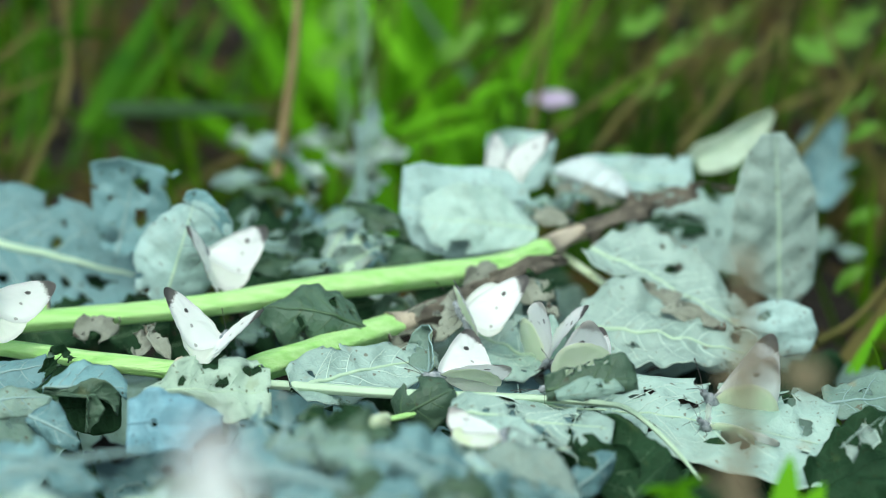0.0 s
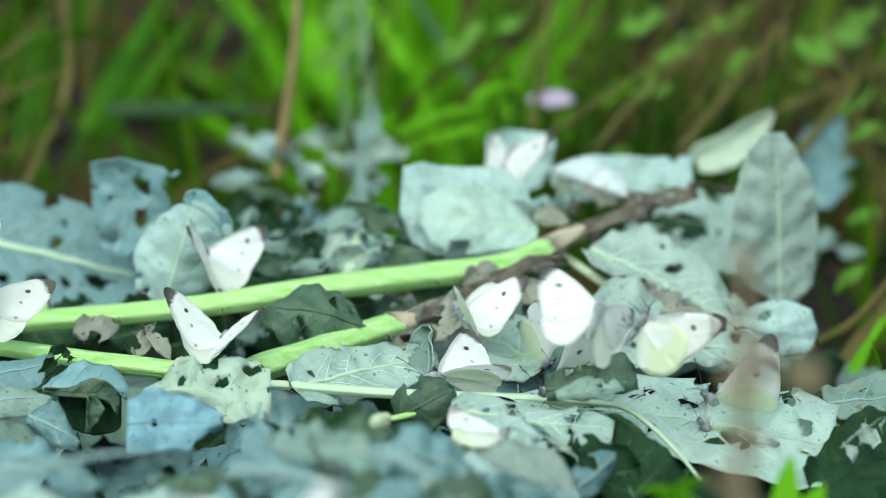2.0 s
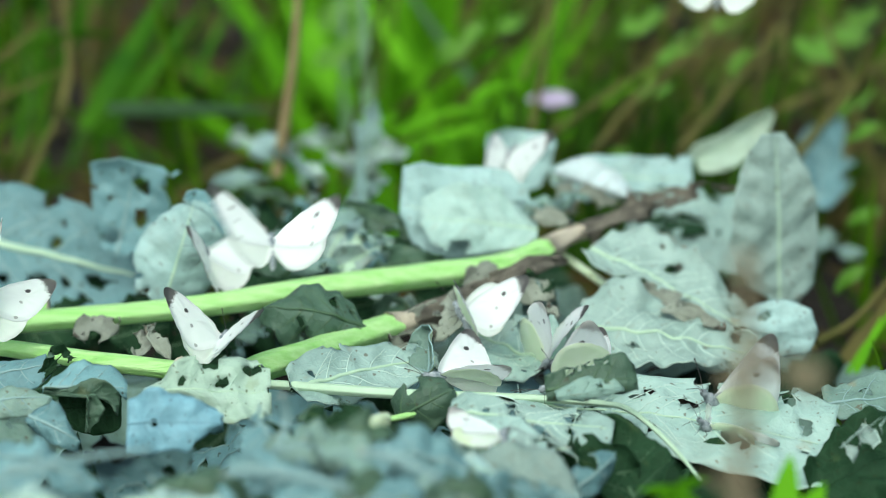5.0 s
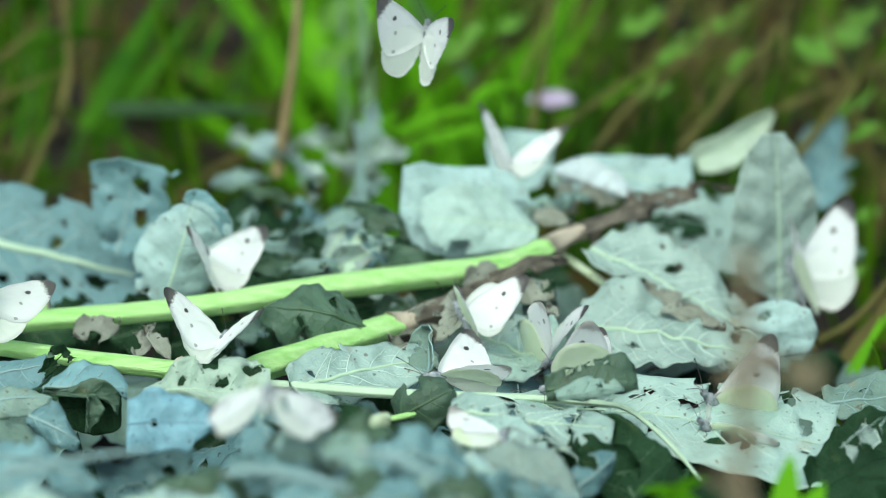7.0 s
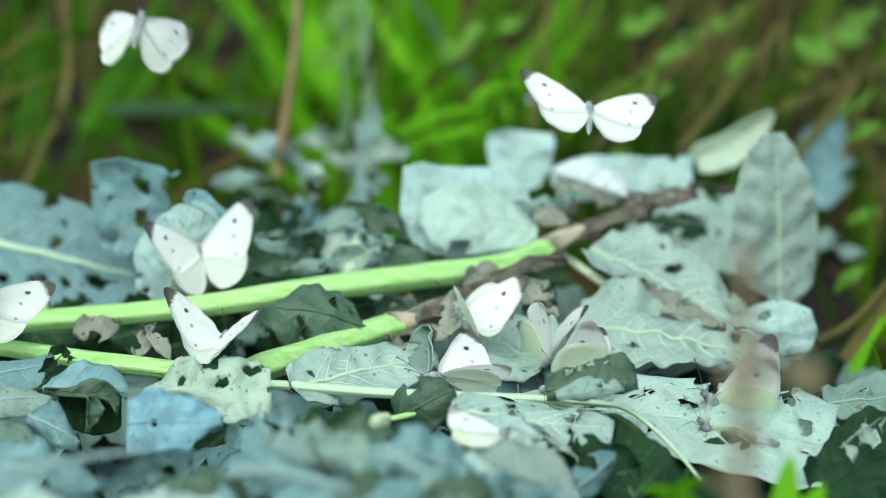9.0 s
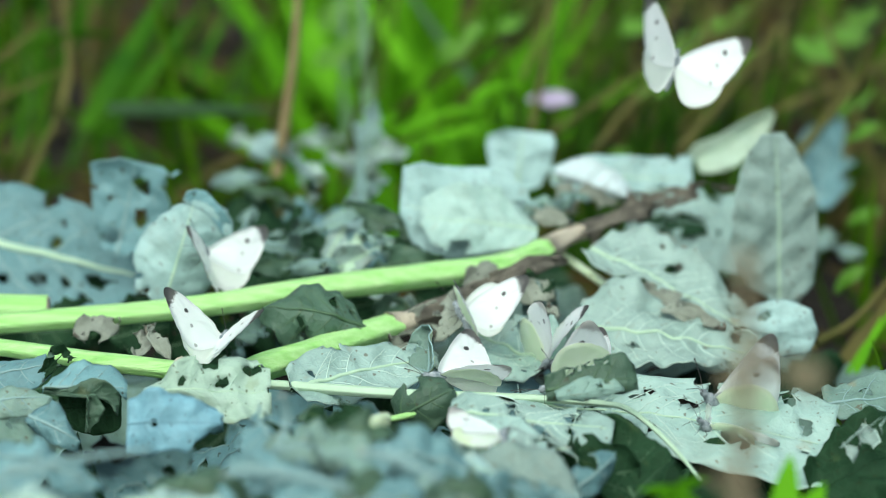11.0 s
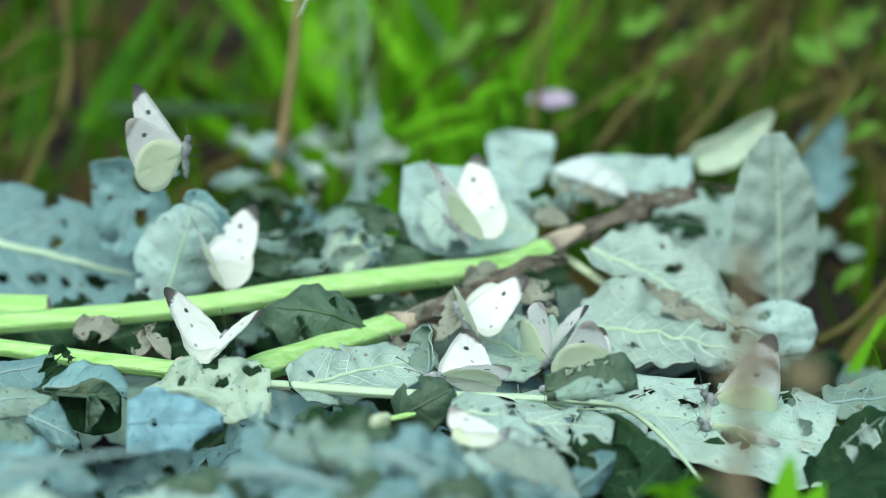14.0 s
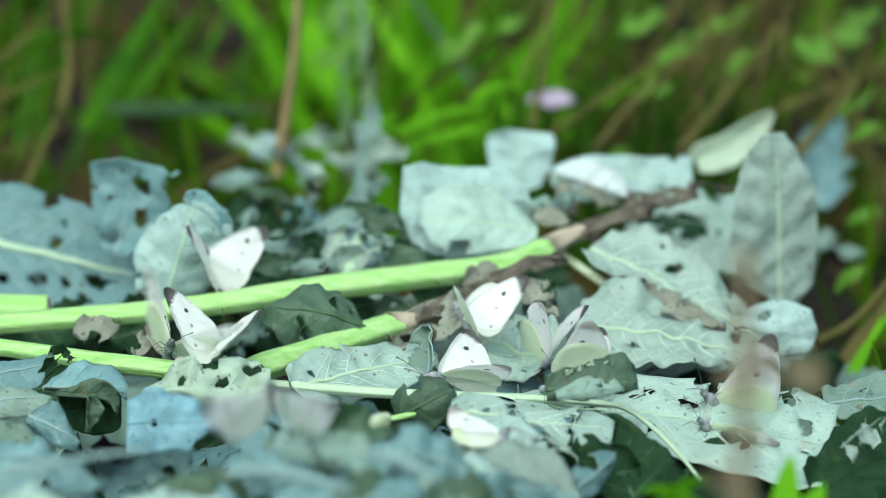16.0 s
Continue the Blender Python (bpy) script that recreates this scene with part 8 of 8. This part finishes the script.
    hold(FLYERS["eleven"], [(0.00, pose(0.1227, 0.9911, 1.3115, 68, 15, -66), 35, 35), (12.80, pose(-0.0973, -0.0643, 0.3196, 68, 15, -66), 35, 35), (12.92, pose(-0.1027, -0.0854, 0.3031, 68, 15, -66), 70, 70),
        (13.04, pose(-0.1098, -0.1096, 0.2878, 68, 15, -66), 25, 25), (13.16, pose(-0.1171, -0.1337, 0.2743, 68, 15, -66), 35, 35), (13.28, pose(-0.1232, -0.1546, 0.2631, 68, 15, -66), 70, 70),
        (13.40, pose(-0.1264, -0.1693, 0.2548, 68, 15, -66), 25, 25), (13.50, pose(-0.1102, -0.1696, 0.2539, 68, 15, -66), -20, -20), (13.60, pose(-0.0883, -0.1371, 0.2568, 68, 15, -66), 35, 35),
        (13.70, pose(-0.0438, -0.0867, 0.2463, 68, 15, -66), 70, 70), (13.80, pose(0.0033, -0.0397, 0.2331, 68, 15, -66), 25, 25), (13.90, pose(0.0473, -0.0354, 0.2138, 68, 15, -66), -20, -20),
        (14.00, pose(-0.0426, -0.0727, 0.2286, 68, 15, -66), 35, 35), (14.10, pose(-0.0290, -0.1119, 0.1722, 68, 15, -66), 70, 70), (14.20, pose(-0.0286, -0.1378, 0.1572, 68, 15, -66), 25, 25),
        (14.30, pose(-0.0233, -0.1634, 0.1426, 68, 15, -66), -20, -20), (14.40, pose(0.0071, -0.1546, 0.1376, 68, 15, -66), 35, 35), (14.48, pose(0.0302, -0.1063, 0.1067, 68, 15, -66), 46, 42),
        (14.50, pose(0.0359, -0.0942, 0.0990, 68, 15, -66), 46, 42), (14.52, pose(0.0385, -0.1073, 0.1033, 68, 15, -66), 46, 42), (14.60, pose(0.0485, -0.1600, 0.1208, 59, 8, -54), 25, 25),
        (14.70, pose(0.0887, -0.2079, 0.1352, 49, 3, -42), -20, -20), (14.80, pose(0.0902, -0.2579, 0.1429, 38, 0, -29), 35, 35), (14.90, pose(0.0711, -0.2901, 0.1409, 27, 0, -15), 70, 70),
        (14.94, pose(0.0693, -0.2920, 0.1395, 22, 1, -9), 17, 16), (14.98, pose(0.0675, -0.2939, 0.1380, 17, 3, -2), -37, -39), (15.00, pose(0.0667, -0.2948, 0.1373, 17, 3, -2), -37, -39),
        (15.02, pose(0.0656, -0.2939, 0.1380, 17, 3, -2), -37, -39), (15.10, pose(0.0613, -0.2901, 0.1409, 39, 2, -1), -20, -20), (15.20, pose(0.0487, -0.2906, 0.1392, 61, 2, -0), 35, 35),
        (15.30, pose(0.0334, -0.2918, 0.1358, 83, 1, 0), 70, 70), (15.40, pose(0.0397, -0.2602, 0.1359, 106, -0, 0), 25, 25), (15.48, pose(0.0424, -0.2211, 0.1403, 128, -1, -0), 64, 65),
        (15.50, pose(0.0431, -0.2113, 0.1414, 128, -1, -0), 64, 65), (15.52, pose(0.0414, -0.2082, 0.1412, 128, -1, -0), 64, 65), (15.60, pose(0.0347, -0.1958, 0.1402, 128, -1, -0), 35, 35),
        (15.70, pose(0.0107, -0.2035, 0.1488, 128, -1, -0), 70, 70), (15.80, pose(-0.0248, -0.2457, 0.1483, 128, -1, -0), 25, 25), (15.90, pose(-0.0456, -0.2835, 0.1614, 128, -1, -0), -20, -20),
        (16.00, pose(-0.0538, -0.3073, 0.1528, 128, -1, -0), 35, 35)])
    hold(FLYERS["twelve"], [(0.00, pose(0.0270, 0.0487, 0.1232, 60, -13, -59), -7, -3), (6.70, pose(0.0270, 0.0487, 0.1232, 60, -13, -59), -7, -3), (6.90, pose(0.0265, 0.0360, 0.1250, 30, 8, -15), 50, 50), (6.98, pose(0.0260, 0.0287, 0.1255, 19, 16, 2), 45, 45),
        (7.00, pose(0.0260, 0.0287, 0.1255, 19, 16, 2), 45, 45), (7.02, pose(0.0260, 0.0287, 0.1255, 19, 16, 2), 45, 45), (7.15, pose(0.0280, 0.0290, 0.1280, 35, 16, 3), 35, 35),
        (7.30, pose(0.0300, 0.0300, 0.1310, 55, 16, 4), 70, 70), (7.40, pose(0.0310, 0.0300, 0.1320, 65, 16, 4), 25, 25), (7.48, pose(0.0310, 0.0300, 0.1326, 72, 15, 4), 61, 61),
        (7.50, pose(0.0310, 0.0300, 0.1326, 72, 15, 4), 61, 61), (7.52, pose(0.0310, 0.0300, 0.1326, 72, 15, 4), 61, 61), (7.60, pose(0.0345, 0.0450, 0.1400, 72, 15, 4), 35, 35),
        (7.70, pose(0.0453, 0.0715, 0.1545, 72, 15, 4), 70, 70), (7.80, pose(0.0618, 0.0655, 0.1685, 72, 15, 4), 25, 25), (7.90, pose(0.0703, 0.0661, 0.2028, 72, 15, 4), -20, -20),
        (8.01, pose(0.0762, 0.0777, 0.2144, 72, 15, 4), 35, 35), (8.12, pose(0.0826, 0.0925, 0.2297, 72, 15, 4), 70, 70), (8.23, pose(0.0899, 0.1100, 0.2476, 72, 15, 4), 25, 25),
        (8.34, pose(0.0980, 0.1296, 0.2671, 72, 15, 4), -20, -20), (8.45, pose(0.1072, 0.1508, 0.2870, 72, 15, 4), 35, 35), (8.56, pose(0.1175, 0.1731, 0.3063, 72, 15, 4), 25, 25),
        (8.67, pose(0.1291, 0.1960, 0.3238, 72, 15, 4), -20, -20), (8.78, pose(0.1421, 0.2188, 0.3386, 72, 15, 4), 35, 35), (8.89, pose(0.1566, 0.2411, 0.3495, 72, 15, 4), 70, 70),
        (9.00, pose(0.1728, 0.2624, 0.3554, 72, 15, 4), 25, 25), (16.00, pose(1.2934, 1.5448, 0.4219, 72, 15, 4), 35, 35)])
    perch, open_a, raised = PERCH["A"], pose(-0.0913, -0.0527, 0.1166, 66, -6, 25), pose(-0.0896, -0.0521, 0.1145, 48, 4, 49)
    shut = (perch[0], 28, 32, 30, 12)
    hold(REST["A"], [(t, *row) for t, row in [(0, shut), (7.2, shut), (7.5, (perch[0], 36, 44, 26, 12)), (8.1, (perch[0], 34, 40, 28, 12)), (8.5, (perch[0], 24, 38, 20, 10)), (8.65, (open_a, 30, 30, 10, 6)), (8.8, (raised, 62, 52, 12, 12)),
                                             (8.9, (open_a, 40, 38, 10, 6)), (9.0, (open_a, 26, 25, 8, 5)), (9.1, (open_a, 40, 38, 14, 8)), (9.25, shut), (13.8, shut), (14.0, (raised, 49, 36, 20, 15)), (14.2, (open_a, 26, 25, 16, 8)), (14.4, shut),
                                             (15.3, shut), (15.5, (raised, 66, 60, 20, 15)), (15.7, shut), (16.0, shut)]])
    hold(REST["C"], at_rest("C", [(0, 0), (4, 3), (8, 0), (9.6, 0)]) + [(9.9, pose(-0.1697, -0.1187, 0.1512, 35, 44, 25), 20, 20), (10.2, pose(-0.1979, -0.1045, 0.1952, 35, 44, 25), 20, 20), (11, pose(-0.3183, 0.0215, 0.2601, 35, 44, 25), 20, 20),
                                                                       (16, pose(-0.8805, 0.4638, 0.3282, 35, 44, 25), 20, 20)])
    hold(REST["D"], at_rest("D", [(0, 0), (2.25, 0), (2.5, -14), (2.8, 0), (3.25, 0), (3.5, -10), (3.8, 0), (8.25, 0), (8.5, -6), (8.8, 0), (11.35, 0), (11.6, -8), (11.9, 6), (12.2, 0), (12.75, 0), (13.0, 14), (13.3, 0), (16, 0)]))
    hold(REST["E"], at_rest("E", [(0, 0), (2.25, 0), (2.5, -14), (2.8, 0), (3.15, 0), (3.4, -14), (3.7, 0), (6.15, 0), (6.4, -8), (6.7, 0), (11.8, 0), (12.0, 10), (12.5, 12), (12.8, 0), (15.25, 0), (15.5, 12), (15.8, 0), (16, 0)]))
    low, high = (PERCH["G"][0], 36, 36, 78, 39), (pose(0.0369, -0.1677, 0.0994, 40, -8, 123), 71, 98, 12, 5)
    hold(REST["G"], [(t, *row) for t, row in [(0, low), (1.75, low), (1.95, high), (2.1, high), (2.4, low), (2.8, low), (2.95, high), (3.1, high), (3.35, low), (6.3, low), (6.45, high), (6.6, high), (6.85, low), (8.25, low), (8.45, high), (8.6, high),
                                             (8.85, low), (11.3, low), (11.45, high), (12.6, high), (12.9, low), (16, low)]])


motions()
